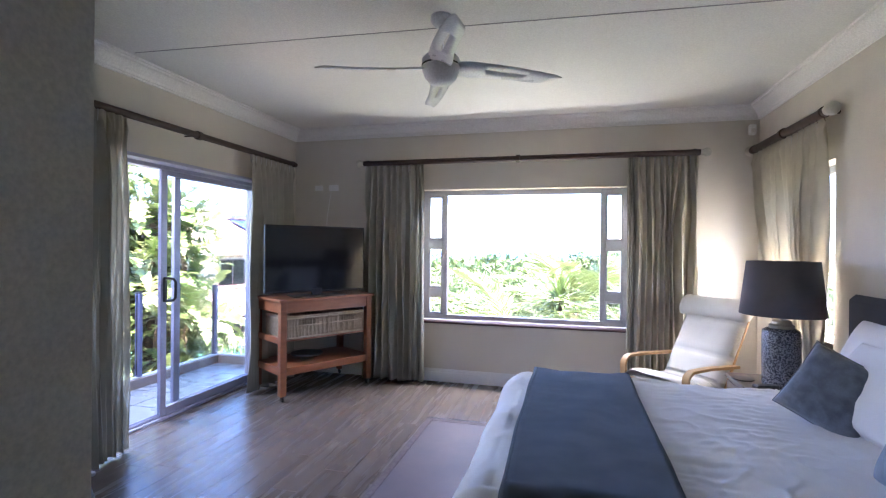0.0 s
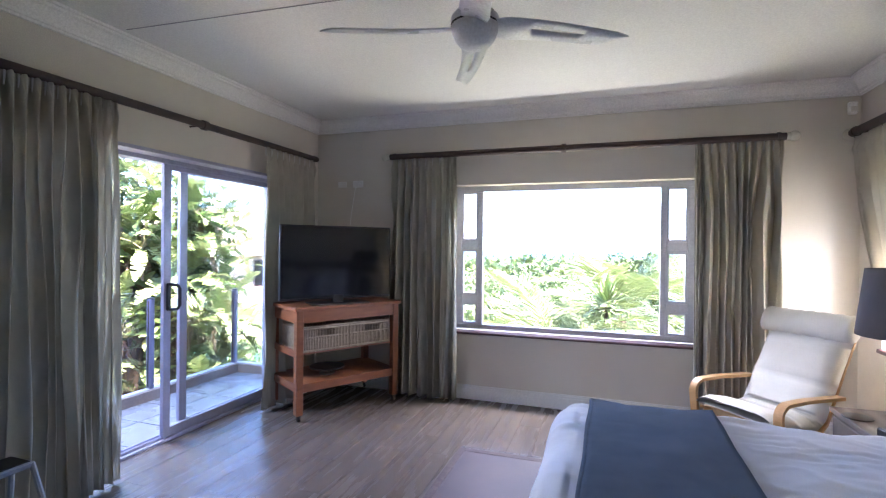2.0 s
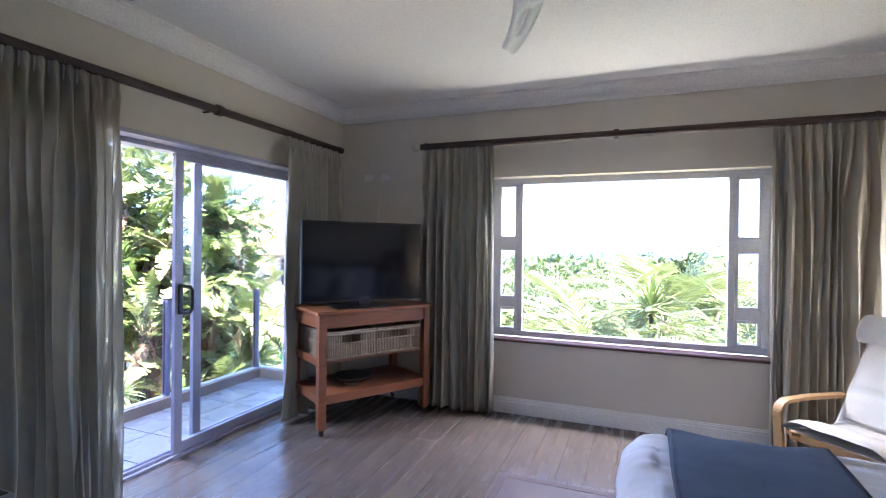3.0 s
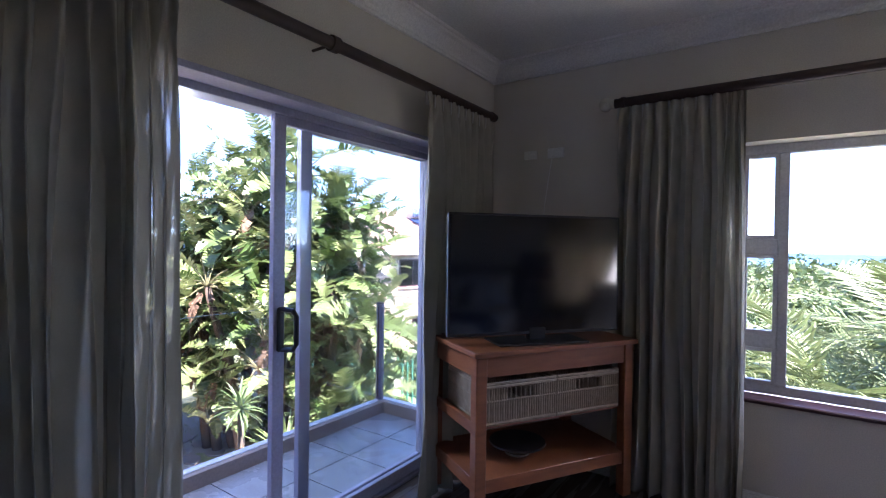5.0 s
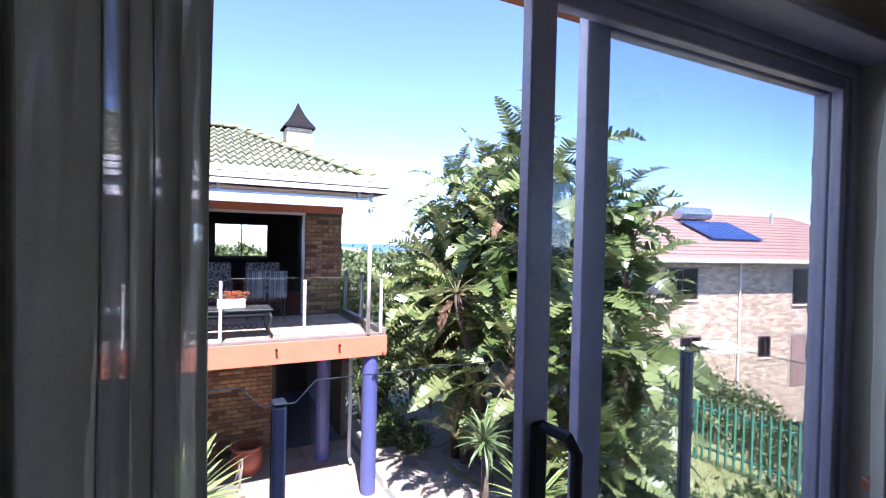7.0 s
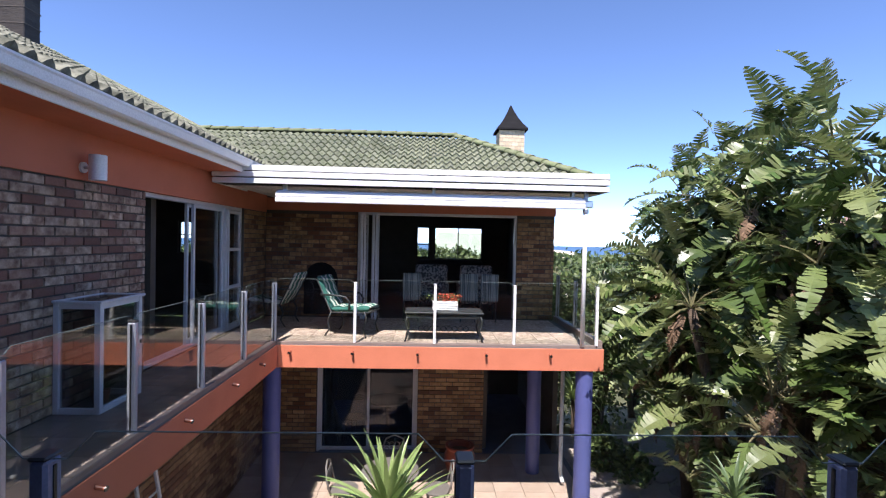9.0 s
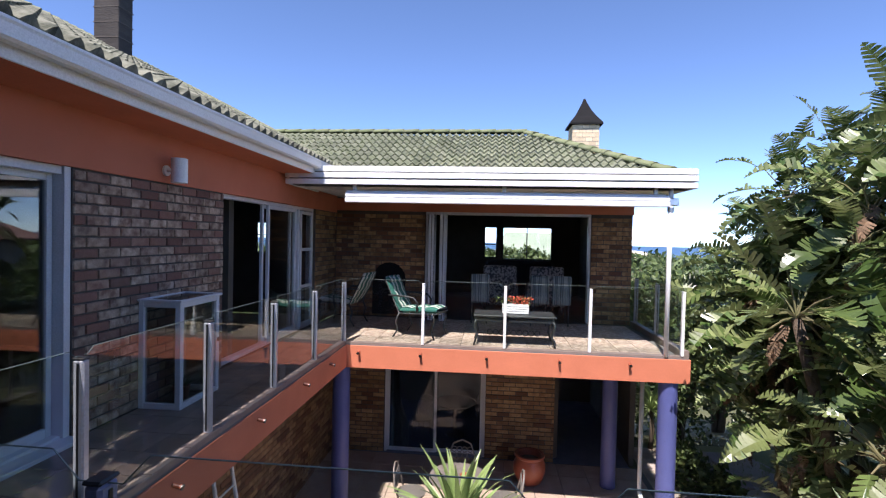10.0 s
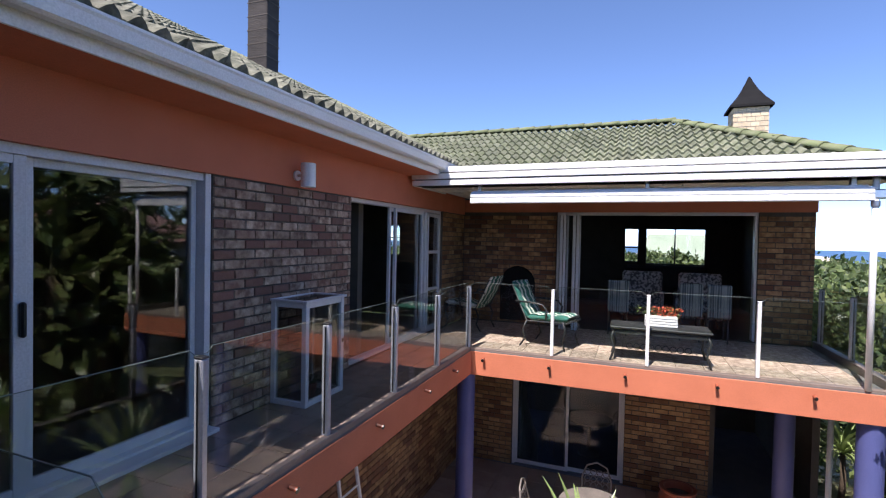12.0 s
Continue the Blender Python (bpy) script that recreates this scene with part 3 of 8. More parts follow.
# sliding door to the balcony, drawn half open
door_1 = tagged(new("door_1"), "grey aluminium sliding glass door, half open onto the balcony", "sliding door", "", "structure")
bm = bmesh.new()
dx0, dx1 = -3.83, -3.72
for s in ((dx0, DY0, DH - 0.05, dx1, DY1, DH), (dx0, DY0, 0, dx1, DY0 + 0.045, DH - 0.05), (dx0, DY1 - 0.045, 0, dx1, DY1, DH - 0.05), (dx0, DY0 + 0.045, -0.01, dx1, DY1 - 0.045, 0.022),
          (-3.80, DY0 + 0.045, 0.022, -3.79, DY1 - 0.045, 0.045), (-3.755, DY0 + 0.045, 0.022, -3.745, DY1 - 0.045, 0.045), (-3.71, DY0, DH - 0.02, WX + 0.012, DY1, DH + 0.008)):
    box(bm, *s, bevel=0.003)
part("door_frame", bm, door_aluminium, door_1)


def slide_panel(name, parent, x, y0, y1, stile0, stile1, z0=0.03, z1=DH - 0.052):
    p = part(name, boxes((x - 0.017, y0, z0, x + 0.017, y0 + stile0, z1), (x - 0.017, y1 - stile1, z0, x + 0.017, y1, z1), (x - 0.016, y0 + stile0, z0, x + 0.016, y1 - stile1, z0 + 0.07),
                         (x - 0.016, y0 + stile0, z1 - 0.042, x + 0.016, y1 - stile1, z1), bevel=0.003), door_aluminium, parent)
    pane("pane", p, x - 0.003, y0 + stile0 - 0.008, z0 + 0.065, x + 0.003, y1 - stile1 + 0.008, z1 - 0.037, door_glass)
    return p


slide_panel("fixed_panel", door_1, -3.795, 4.853, DY1 - 0.035, 0.07, 0.03)
moving = slide_panel("sliding_panel", door_1, -3.748, 4.662, 5.88, 0.064, 0.03)
bm = bmesh.new()
box(bm, -3.731, 4.676, 0.99, -3.712, 4.716, 1.20, bevel=0.008)
tube(bm, [(-3.715, 4.700, 1.00), (-3.655, 4.715, 1.005), (-3.638, 4.72, 1.03), (-3.638, 4.72, 1.16), (-3.655, 4.715, 1.185), (-3.715, 4.700, 1.19)], 0.012, 8)
part("handle", bm, black_plastic, moving, "black D-shaped pull handle")


# ---- curtains and rods ----
def curtain_sheet(a, b, z0, z1, folds, amp, seed, flare=0.0, out=(1, 0), tied=None):
    """A pinch-pleated cloth from a to b (plan points) at the rod, falling in soft uneven folds; flare: how far the hem spreads."""
    rnd = random.Random(seed)
    o1, o2, o3 = (rnd.uniform(0, 50) for _ in range(3))
    ax, ay = a
    bx, by = b
    L = math.hypot(bx - ax, by - ay)
    ux, uy = (bx - ax) / L, (by - ay) / L

    def at(u, v):
        z = z1 + (z0 - z1) * v
        head = max(0.0, 1 - v / 0.05)
        free = min(1.0, v / 0.25)
        w = u * folds + free * (1.15 * noise.noise(Vector((u * folds * 0.42, v * 0.9, o1))) + 0.25 * noise.noise(Vector((u * folds * 1.3, v * 1.6, o2))))
        size = 0.75 + 0.9 * noise.noise(Vector((u * folds * 0.55, v * 1.3, o3))) * free
        wave = math.sin(2 * math.pi * w)
        wave = math.copysign(abs(wave) ** (0.8 + 0.3 * v), wave)
        d = amp * (wave * size * (0.55 + 0.55 * free) + 0.55 * free * noise.noise(Vector((u * folds * 0.3, v * 0.7, o2))))
        d *= 1 - 0.6 * head
        d += amp * 0.55 * math.exp(-((v - 0.045) / 0.02) ** 2) * max(0.0, math.cos(2 * math.pi * u * folds)) ** 6
        d += 0.0035 * noise.noise(Vector((u * folds * 3.1, v * 16, o3)))
        c = (u - 0.5) * 2
        s = u * L + c * flare * v ** 1.4 + 0.22 * L / folds * math.sin(4 * math.pi * w) * 0.35 * free
        s += 0.35 * L / folds * free * noise.noise(Vector((u * folds * 0.5, v * 2.0, o1 + 9))) * (1 - abs(c) ** 4)
        if tied:
            s += tied(u, v)
        hem = 0.008 * math.sin(5 * w + o2) if v == 1 else 0
        return (ax + ux * s + out[0] * d, ay + uy * s + out[1] * d, z + hem)
    bm = bmesh.new()
    grid(bm, folds * 14, 48, at)
    return bm


def curtain(label, a, b, z0, z1, folds, amp, seed, flare=0.0, out=(1, 0), tied=None, sheer_end=None, cloth_m=None):
    t = thing("curtain", label, "curtain", (a[0], a[1], 0))
    rel = (b[0] - a[0], b[1] - a[1])
    cloth = part("cloth", curtain_sheet((0, 0), rel, z0, z1, folds, amp, seed, flare, out, tied), cloth_m or curtain_cloth, t, smooth=True)
    thicken(cloth, 0.003)
    L = math.hypot(*rel)
    ux, uy = rel[0] / L, rel[1] / L
    bm = bmesh.new()
    for i in range(folds + 1):
        s = L * i / folds
        tube(bm, [(ux * s, uy * s, z1 - 0.02), (ux * s + out[0] * 0.012, uy * s + out[1] * 0.012, z1 + 0.012), (ux * s, uy * s, z1 + 0.03)], 0.0022, 5)
    part("hooks", bm, dark_pole, t, "small dark curtain hooks", kind="stuff")
    bm = bmesh.new()
    for i in range(folds):
        q = L * i / folds
        box(bm, ux * q - 0.012 * abs(ux) - 0.002, uy * q - 0.012 * abs(uy) - 0.002, z1 - 0.085, ux * q + 0.012 * abs(ux) + 0.002, uy * q + 0.012 * abs(uy) + 0.002, z1 - 0.004)
    part("heading_tape", bm, lining_cloth, t, "pale heading tape behind the pleats", kind="stuff")
    if sheer_end:
        s0, s1 = sheer_end
        strip = part("thin_edge", curtain_sheet((ux * s0, uy * s0), (ux * s1, uy * s1), z0, z1, 3, amp * 0.6, seed + 5, flare, out), thin_cloth, t, "single thin layer of linen with light through it", smooth=True)
        thicken(strip, 0.001)
    return t


def rod(label, a, b, z, r, wall, finial_ends=(True, True), mid=True):
    t = thing("curtain_rod", label, "curtain rod", (a[0], a[1], z))
    rel = Vector((b[0] - a[0], b[1] - a[1], 0))
    bm = bmesh.new()
    tube(bm, [(0, 0, 0), rel * 0.5, rel], r, 16)
    smooth_sides(part("pole", bm, dark_pole, t))
    if mid:
        bm = bmesh.new()
        tube(bm, [rel * 0.5 - rel.normalized() * 0.02, rel * 0.5 + rel.normalized() * 0.02], r * 1.35, 16)
        tube(bm, [rel * 0.5, rel * 0.5 + Vector((wall[0], wall[1], -0.0))], r * 0.25, 10)
        smooth_sides(part("bracket", bm, dark_pole, t, "dark wooden support collar"))
    for k, end in enumerate((Vector((0, 0, 0)), rel)):
        d = rel.normalized() * (-1 if k == 0 else 1)
        if finial_ends[k]:
            bm = bmesh.new()
            tube(bm, [end, end + d * 0.02, end + d * 0.035], r * 1.05, 16)
            bmesh.ops.create_uvsphere(bm, u_segments=16, v_segments=10, radius=r * 1.45, matrix=Matrix.Translation(end + d * 0.055))
            part("finial", bm, cream_finial, t, "cream painted ball finial", smooth=True)
        bm = bmesh.new()
        q = end - d * 0.05
        tube(bm, [q, q + Vector((wall[0], wall[1], 0))], r * 0.45, 10)
        tube(bm, [q - d * 0.012, q + d * 0.012], r * 1.2, 14)
        smooth_sides(part("bracket", bm, dark_pole, t))
    return t


rod("thick dark wooden curtain pole above the sliding door", (-3.46, 3.27), (-3.46, 6.26), 2.388, 0.027, (-0.14, 0), (False, False))
rod("thick dark wooden curtain pole above the picture window with cream finials", (-2.67, 6.37), (0.745, 6.37), 2.395, 0.029, (0, 0.13))
rod("thick dark wooden curtain pole above the bedside window with cream finials", (1.19, 5.05), (1.19, 6.40), 2.40, 0.032, (0.09, 0))

curtain("grey-beige pleated linen curtain gathered beside the sliding door, reaching the floor", (-3.455, 3.30), (-3.455, 3.93), 0.02, 2.372, 10, 0.056, 3, 0.03, (1, 0), None, (0.58, 0.775))
curtain("grey-beige pleated linen curtain bunched between the door and the corner", (-3.455, 5.46), (-3.455, 6.22), 0.02, 2.372, 9, 0.046, 7, 0.01, (1, 0))
curtain("grey-beige pleated linen curtain hanging at the window beside the television", (-2.64, 6.37), (-2.06, 6.37), 0.02, 2.375, 8, 0.052, 11, 0.02, (0, -1), None, (0.57, 0.67))
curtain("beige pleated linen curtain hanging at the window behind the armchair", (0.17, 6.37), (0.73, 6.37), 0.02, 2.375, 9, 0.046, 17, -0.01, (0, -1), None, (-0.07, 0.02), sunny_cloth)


def drawn_back(u, v):
    return 0.62 * (1 - u) * min(1.0, max(0.0, v - 0.03) * 1.35) ** 1.1


curtain("linen curtain drawn to one side at the bedside window, backlight put into its colour", (1.19, 6.36), (1.19, 5.08), 0.04, 2.36, 13, 0.042, 23, 0.0, (-1, 0), drawn_back, None, sunny_cloth)


# ---- ceiling fan ----
fan = thing("ceiling_fan", "white ceiling fan with four swept, slotted blades and a round motor", "ceiling fan", (-1.185, 4.09, CZ))
bm = lathe(bmesh.new(), [(0.0, 0.0), (0.062, 0.0), (0.062, -0.03), (0.045, -0.055), (0.02, -0.065), (0.0, -0.065)], 28)
part("ceiling_cup", bm, fan_white, fan, smooth=True)
part("down_rod", tubes((((0, 0, -0.05), (0, 0, -0.24)), 0.014), n=14), fan_white, fan, smooth=True)
bm = lathe(bmesh.new(), [(0.0, -0.215), (0.05, -0.218), (0.095, -0.235), (0.112, -0.255), (0.112, -0.285), (0.105, -0.288)], 32)
smooth_sides(part("motor_cap", bm, fan_white, fan))
part("seam_ring", lathe(bmesh.new(), [(0.105, -0.286), (0.114, -0.288), (0.114, -0.292), (0.105, -0.294)], 32), black_plastic, fan, "thin dark ring round the motor")
bm = lathe(bmesh.new(), [(0.105, -0.292), (0.112, -0.296), (0.108, -0.325), (0.094, -0.36), (0.07, -0.388), (0.035, -0.402), (0.0, -0.406)], 32)
part("bowl", bm, fan_white, fan, "glossy white rounded bowl", smooth=True)
for k in range(4):
    a = radians(13.5 + 90 * k)
    bm = bmesh.new()
    n = 24
    rows = []
    for i in range(n + 1):
        t = i / n
        r = 0.085 + 0.58 * t
        w = 0.070 * (1 - 0.50 * t ** 1.3) * min(1.0, 0.72 + 2.2 * t)
        if t > 0.93:
            w *= 1 - 4.0 * (t - 0.93)
        bend = 0.10 * t ** 1.9
        tilt = radians(-19 + 5 * t)
        open_ = 0.13 * math.sqrt(max(0.0, 1 - ((t - 0.52) / 0.21) ** 2))
        row = []
        for s in (-1, -0.02 - open_, -0.02 + open_, 1):
            x, y, z = r - 0.06 * s * t, bend + s * w, -0.305 - 0.030 * t + s * w * math.sin(tilt) + 0.006 * (1 - s * s)
            row.append(bm.verts.new((x * math.cos(a) - y * math.sin(a), x * math.sin(a) + y * math.cos(a), z)))
        rows.append(row)
    for i in range(n):
        for j in range(3):
            if j == 1 and (rows[i][1].co - rows[i][2].co).length + (rows[i + 1][1].co - rows[i + 1][2].co).length > 0:
                continue
            bm.faces.new((rows[i][j], rows[i + 1][j], rows[i + 1][j + 1], rows[i][j + 1]))
    bmesh.ops.remove_doubles(bm, verts=bm.verts, dist=0.0002)
    bl = part("blade", bm, fan_white, fan, smooth=True)
    thicken(bl, 0.006)

# small things on the walls
pir = thing("motion_sensor", "small white alarm sensor in the ceiling corner", "alarm sensor", (1.20, 6.44, 2.60))
part("housing", boxes((-0.03, -0.025, -0.05, 0.03, 0.02, 0.05), bevel=0.01), white_trim, pir)
part("lens", boxes((-0.02, -0.03, -0.03, 0.02, -0.024, 0.005), bevel=0.003), cream_canvas, pir)
sock = thing("wall_socket", "white aerial socket with a thin white cable hanging to the television", "socket", (-3.10, NY - 0.008, 2.15))
part("plate", boxes((-0.06, -0.008, -0.035, 0.06, 0.006, 0.035), bevel=0.004), white_trim, sock)
part("cable", tubes((((-0.02, -0.012, -0.02), (-0.03, -0.03, -0.12), (-0.06, -0.04, -0.35), (-0.07, -0.06, -0.6), (-0.06, -0.10, -0.95)), 0.003), n=6), white_trim, sock)
sock2 = thing("wall_socket", "white blank socket plate high on the wall", "socket", (-3.29, NY - 0.008, 2.15))
part("plate", boxes((-0.05, -0.006, -0.03, 0.05, 0.006, 0.03), bevel=0.004), white_trim, sock2)

# ---- television stand ----
stand = thing("tv_stand", "orange-brown wooden trolley stand with two shelves, standing across the corner", "tv stand", (-3.027, 5.309, 0), 58.8)
SW, SD, SH = 1.074, 0.64, 0.968
LEG = 0.062
for (x, y) in ((0.02, 0.02), (SW - LEG - 0.02, 0.02), (0.02, SD - LEG - 0.02), (SW - LEG - 0.02, SD - LEG - 0.02)):
    part("leg", boxes((x, y, 0.055, x + LEG, y + LEG, SH - 0.028), bevel=0.004), stand_wood, stand)
    bm = bmesh.new()
    cx, cy = x + LEG / 2, y + LEG / 2
    tube(bm, [(cx - 0.012, cy, 0.022), (cx + 0.012, cy, 0.022)], 0.022, 14)
    box(bm, cx - 0.016, cy - 0.012, 0.02, cx + 0.016, cy + 0.012, 0.056)
    part("castor", bm, black_plastic, stand, "small black castor wheel")
part("tabletop", boxes((0, 0, SH - 0.028, SW, SD, SH), bevel=0.005), stand_wood, stand)
i0, i1 = 0.02 + LEG, SW - 0.02 - LEG
j0, j1 = 0.02 + LEG, SD - 0.02 - LEG
for z0, z1 in ((SH - 0.135, SH - 0.03), (0.245, 0.315)):
    part("rail", boxes((i0, 0.03, z0, i1, 0.052, z1), bevel=0.002), stand_wood, stand)
    part("rail", boxes((i0, SD - 0.052, z0, i1, SD - 0.03, z1), bevel=0.002), stand_wood, stand)
for z0, z1 in ((SH - 0.135, SH - 0.03), (0.245, 0.315), (0.54, 0.60)):
    part("rail", boxes((0.03, j0, z0, 0.052, j1, z1), bevel=0.002), stand_wood, stand)
    part("rail", boxes((SW - 0.052, j0, z0, SW - 0.03, j1, z1), bevel=0.002), stand_wood, stand)
part("shelf", boxes((0.052, 0.052, 0.295, SW - 0.052, SD - 0.052, 0.313)), stand_wood, stand)
part("shelf", boxes((0.052, 0.075, 0.555, SW - 0.052, SD - 0.052, 0.572)), stand_wood, stand)
stand_m = Matrix.Translation((-3.027, 5.309, 0)) @ Matrix.Rotation(radians(58.8), 4, "Z")


def on_stand(x, y, z):
    return tuple(stand_m @ Vector((x, y, z)))


for k in range(2):
    bx = 0.095 + 0.445 * k
    bk = thing("wicker_basket", "pale wicker basket with a hand hole on the stand's shelf", "basket", on_stand(bx, 0.055, 0.575), 58.8, "baskets in the stand")
    w_, d_, h_ = 0.43, 0.44, 0.215
    part("base", boxes((0, 0, 0, w_, d_, 0.01)), wicker, bk)
    for nm, p0, p1 in (("front", (0, 0), (w_, 0)), ("back", (0, d_), (w_, d_)), ("side", (0, 0), (0, d_)), ("side", (w_, 0), (w_, d_))):
        bm = bmesh.new()
        L = math.hypot(p1[0] - p0[0], p1[1] - p0[1])
        n = int(L / 0.0145)
        for i in range(n + 1):
            t = i / n
            x, y = p0[0] + (p1[0] - p0[0]) * t, p0[1] + (p1[1] - p0[1]) * t
            lo = 0.0
            if nm == "front" and abs(t - 0.5) < 0.2:
                if i % 2 == 0:
                    tube(bm, [(x, y, 0.0), (x, y, h_ - 0.085)], 0.0062, 6)
                    tube(bm, [(x, y, h_ - 0.085), (x, y, h_ - 0.03)], 0.004, 5)
                else:
                    tube(bm, [(x, y, 0.0), (x, y, h_ - 0.085)], 0.0062, 6)
                continue
            tube(bm, [(x, y, lo), (x, y, h_ - 0.01)], 0.0068, 6)
        for z in (0.012, h_ - 0.016, h_):
            tube(bm, [(p0[0], p0[1], z), (p1[0], p1[1], z)], 0.009, 7)
        tube(bm, [(p0[0], p0[1], h_ - 0.09), (p1[0], p1[1], h_ - 0.09)], 0.006, 6)
        part(nm, bm, wicker, bk, kind="stuff")
dish = thing("satellite_decoder", "flat dark round device on the stand's lower shelf", "decoder", on_stand(0.42, 0.26, 0.3135), 58.8)
part("foot", lathe(bmesh.new(), [(0, 0), (0.07, 0), (0.07, 0.01), (0.03, 0.02), (0.025, 0.05), (0, 0.05)], 24), lamp_brass, dish, "small bright metal foot", smooth=False)
smooth_sides(part("disc", lathe(bmesh.new(), [(0, 0.05), (0.13, 0.052), (0.16, 0.06), (0.16, 0.07), (0, 0.075)], 28), black_plastic, dish))

tv = thing("television", "black flat-screen television on a low foot, switched off", "television", (-2.926, 5.802, SH), 51.3)
part("foot", boxes((-0.27, -0.12, 0, 0.27, 0.11, 0.012), (-0.05, -0.02, 0.01, 0.05, 0.03, 0.08), bevel=0.004), black_plastic, tv)
part("housing", boxes((-0.524, -0.008, 0.045, 0.524, 0.035, 0.705), (-0.30, 0.03, 0.15, 0.30, 0.07, 0.55), bevel=0.006), black_plastic, tv)
part("bezel", boxes((-0.526, -0.014, 0.043, 0.526, -0.0085, 0.060), (-0.526, -0.014, 0.695, 0.526, -0.0085, 0.707), (-0.526, -0.014, 0.060, -0.514, -0.0085, 0.695), (0.514, -0.014, 0.060, 0.526, -0.0085, 0.695), bevel=0.002), black_plastic, tv)
part("trim_strip", boxes((-0.5275, -0.010, 0.045, -0.5245, 0.0, 0.705)), solar_grey, tv, "thin dark metal edge strip")
part("screen", boxes((-0.514, -0.0125, 0.060, 0.514, -0.0085, 0.695)), black_screen, tv, "dark glossy screen")
part("badge", boxes((-0.03, -0.0165, 0.047, 0.03, -0.0142, 0.056)), bare_metal, tv, "small metal badge bar")

# ---- bed ----
bed = thing("bed", "wide bed with a rumpled white duvet and a charcoal headboard", "bed", (-0.85, 2.86, 0))
BL, BW, BH = 2.01, 1.90, 0.62
part("base", boxes((0.10, 0.08, 0.10, BL, BW - 0.08, 0.36), bevel=0.02), headboard_cloth, bed, "dark cloth-covered bed base")
part("mattress", boxes((0.07, 0.05, 0.36, BL, BW - 0.05, 0.57), bevel=0.05), duvet_cloth, bed, "white mattress")
for x in (0.16, BL - 0.16):
    for y in (0.16, BW - 0.16):
        part("leg", boxes((x - 0.03, y - 0.03, 0, x + 0.03, y + 0.03, 0.10), bevel=0.004), dark_pole, bed)


def drape(u, v, crease=1.0):
    """The duvet: flat on top, falling over the foot and both sides in soft folds."""
    x, y = -0.42 + u * (BL + 0.40), -0.42 + v * (BW + 0.84)
    n1 = noise.noise(Vector((x * 1.6, y * 1.6, 3.0)))
    n2 = noise.noise(Vector((x * 5.0 + 7, y * 2.2, 1.0)))
    n3 = noise.noise(Vector((x * 11 + 2, y * 6.0, 5.0)))
    R = 0.13
    n4 = 1 - abs(noise.noise(Vector((x * 3.1 + y * 1.4, y * 3.4 - x, 9.0)))) * 3.2
    n5 = 1 - abs(noise.noise(Vector((x * 6.3 - y * 3.0, y * 5.2 + x * 2.5, 14.0)))) * 3.5
    n6 = noise.noise(Vector((x * 5.0, y * 23.0 + 3 * n1, 21.0))) * max(0.0, noise.noise(Vector((x * 1.9, y * 2.3, 33.0))) + 0.25)
    z = BH + 0.010 * n1 + crease * (0.006 * n2 + 0.004 * n3 + 0.005 * max(0, n4) ** 2 + 0.005 * max(0, n5) ** 2 + 0.012 * n6)
    ex = max(0.0, R - x) if x < R else 0.0
    ey = max(0.0, R - y) if y < R else max(0.0, y - (BW - R))
    e = math.hypot(ex, ey)
    if e > 0:
        ang = min(e / R, math.pi / 2)
        over = max(0.0, e - R * math.pi / 2)
        reach = R * math.sin(ang)
        drop = R * (1 - math.cos(ang)) + over
        dx, dy = (-ex / e if e else 0), ((-ey if y < R else ey) / e if e else 0)
        along = (y if ex > ey else x)
        ripple = min(1, over / 0.15) * (0.022 * math.sin(along * 15 + 3 * n1) + 0.016 * math.sin(along * 31 + n2 * 4))
        px = (R if x < R else x) + dx * (reach + ripple + 0.03 * over)
        py = (R if y < R else (BW - R if y > BW - R else y)) + dy * (reach + ripple + 0.03 * over)
        return (px, py, max(0.16, z - drop + 0.012 * math.sin(along * 9)))
    return (x, y, z)


bm = bmesh.new()
grid(bm, 190, 230, drape)
thicken(part("duvet", bm, duvet_cloth, bed, "white crumpled cotton duvet", smooth=True), 0.02)
bm = bmesh.new()
for a, b in (((BL + 0.02, -0.02), (BL + 0.09, BW + 0.02)),):
    box(bm, a[0], a[1], 0.1, b[0], b[1], 1.22, bevel=0.05)
part("headboard", bm, headboard_cloth, bed, "tall charcoal upholstered headboard")

throw_x0, throw_x1 = 0.196, 0.786
throw = thing("bed_throw", "slate-blue fleece throw laid across the foot of the bed", "throw", (-0.85, 2.86, 0))
bm = bmesh.new()
K = Vector((0, 0, 0.022))


def throw_at(u, v):
    xx = throw_x0 + (throw_x1 - throw_x0) * u + 0.012 * noise.noise(Vector((v * 4, 0, u)))
    uu, vv = (xx + 0.42) / (BL + 0.40), 0.13 + v * 0.75
    p = Vector(drape(uu, vv, 0.2))
    side = 1 if vv > 0.5 else -1
    y = -0.42 + vv * (BW + 0.84)
    e = max(0.0, 0.13 - y, y - (BW - 0.13))
    k = min(1.0, e / 0.2)
    return p + Vector((0, side * 0.03 * k, 0.028 * (1 - k) + 0.008)) + K * 0.2 + Vector((0, 0, 0.005 * noise.noise(Vector((u * 3, v * 9, 2)))))


grid(bm, 26, 90, throw_at)
thicken(part("cloth", bm, throw_cloth, throw, smooth=True), 0.02)
bm = bmesh.new()
tube(bm, [Vector(throw_at(0, v / 40)) + Vector((-0.004, 0, 0)) for v in range(41)], 0.012, 8)
part("folded_edge", bm, throw_cloth, throw, "thick folded edge", smooth=True)


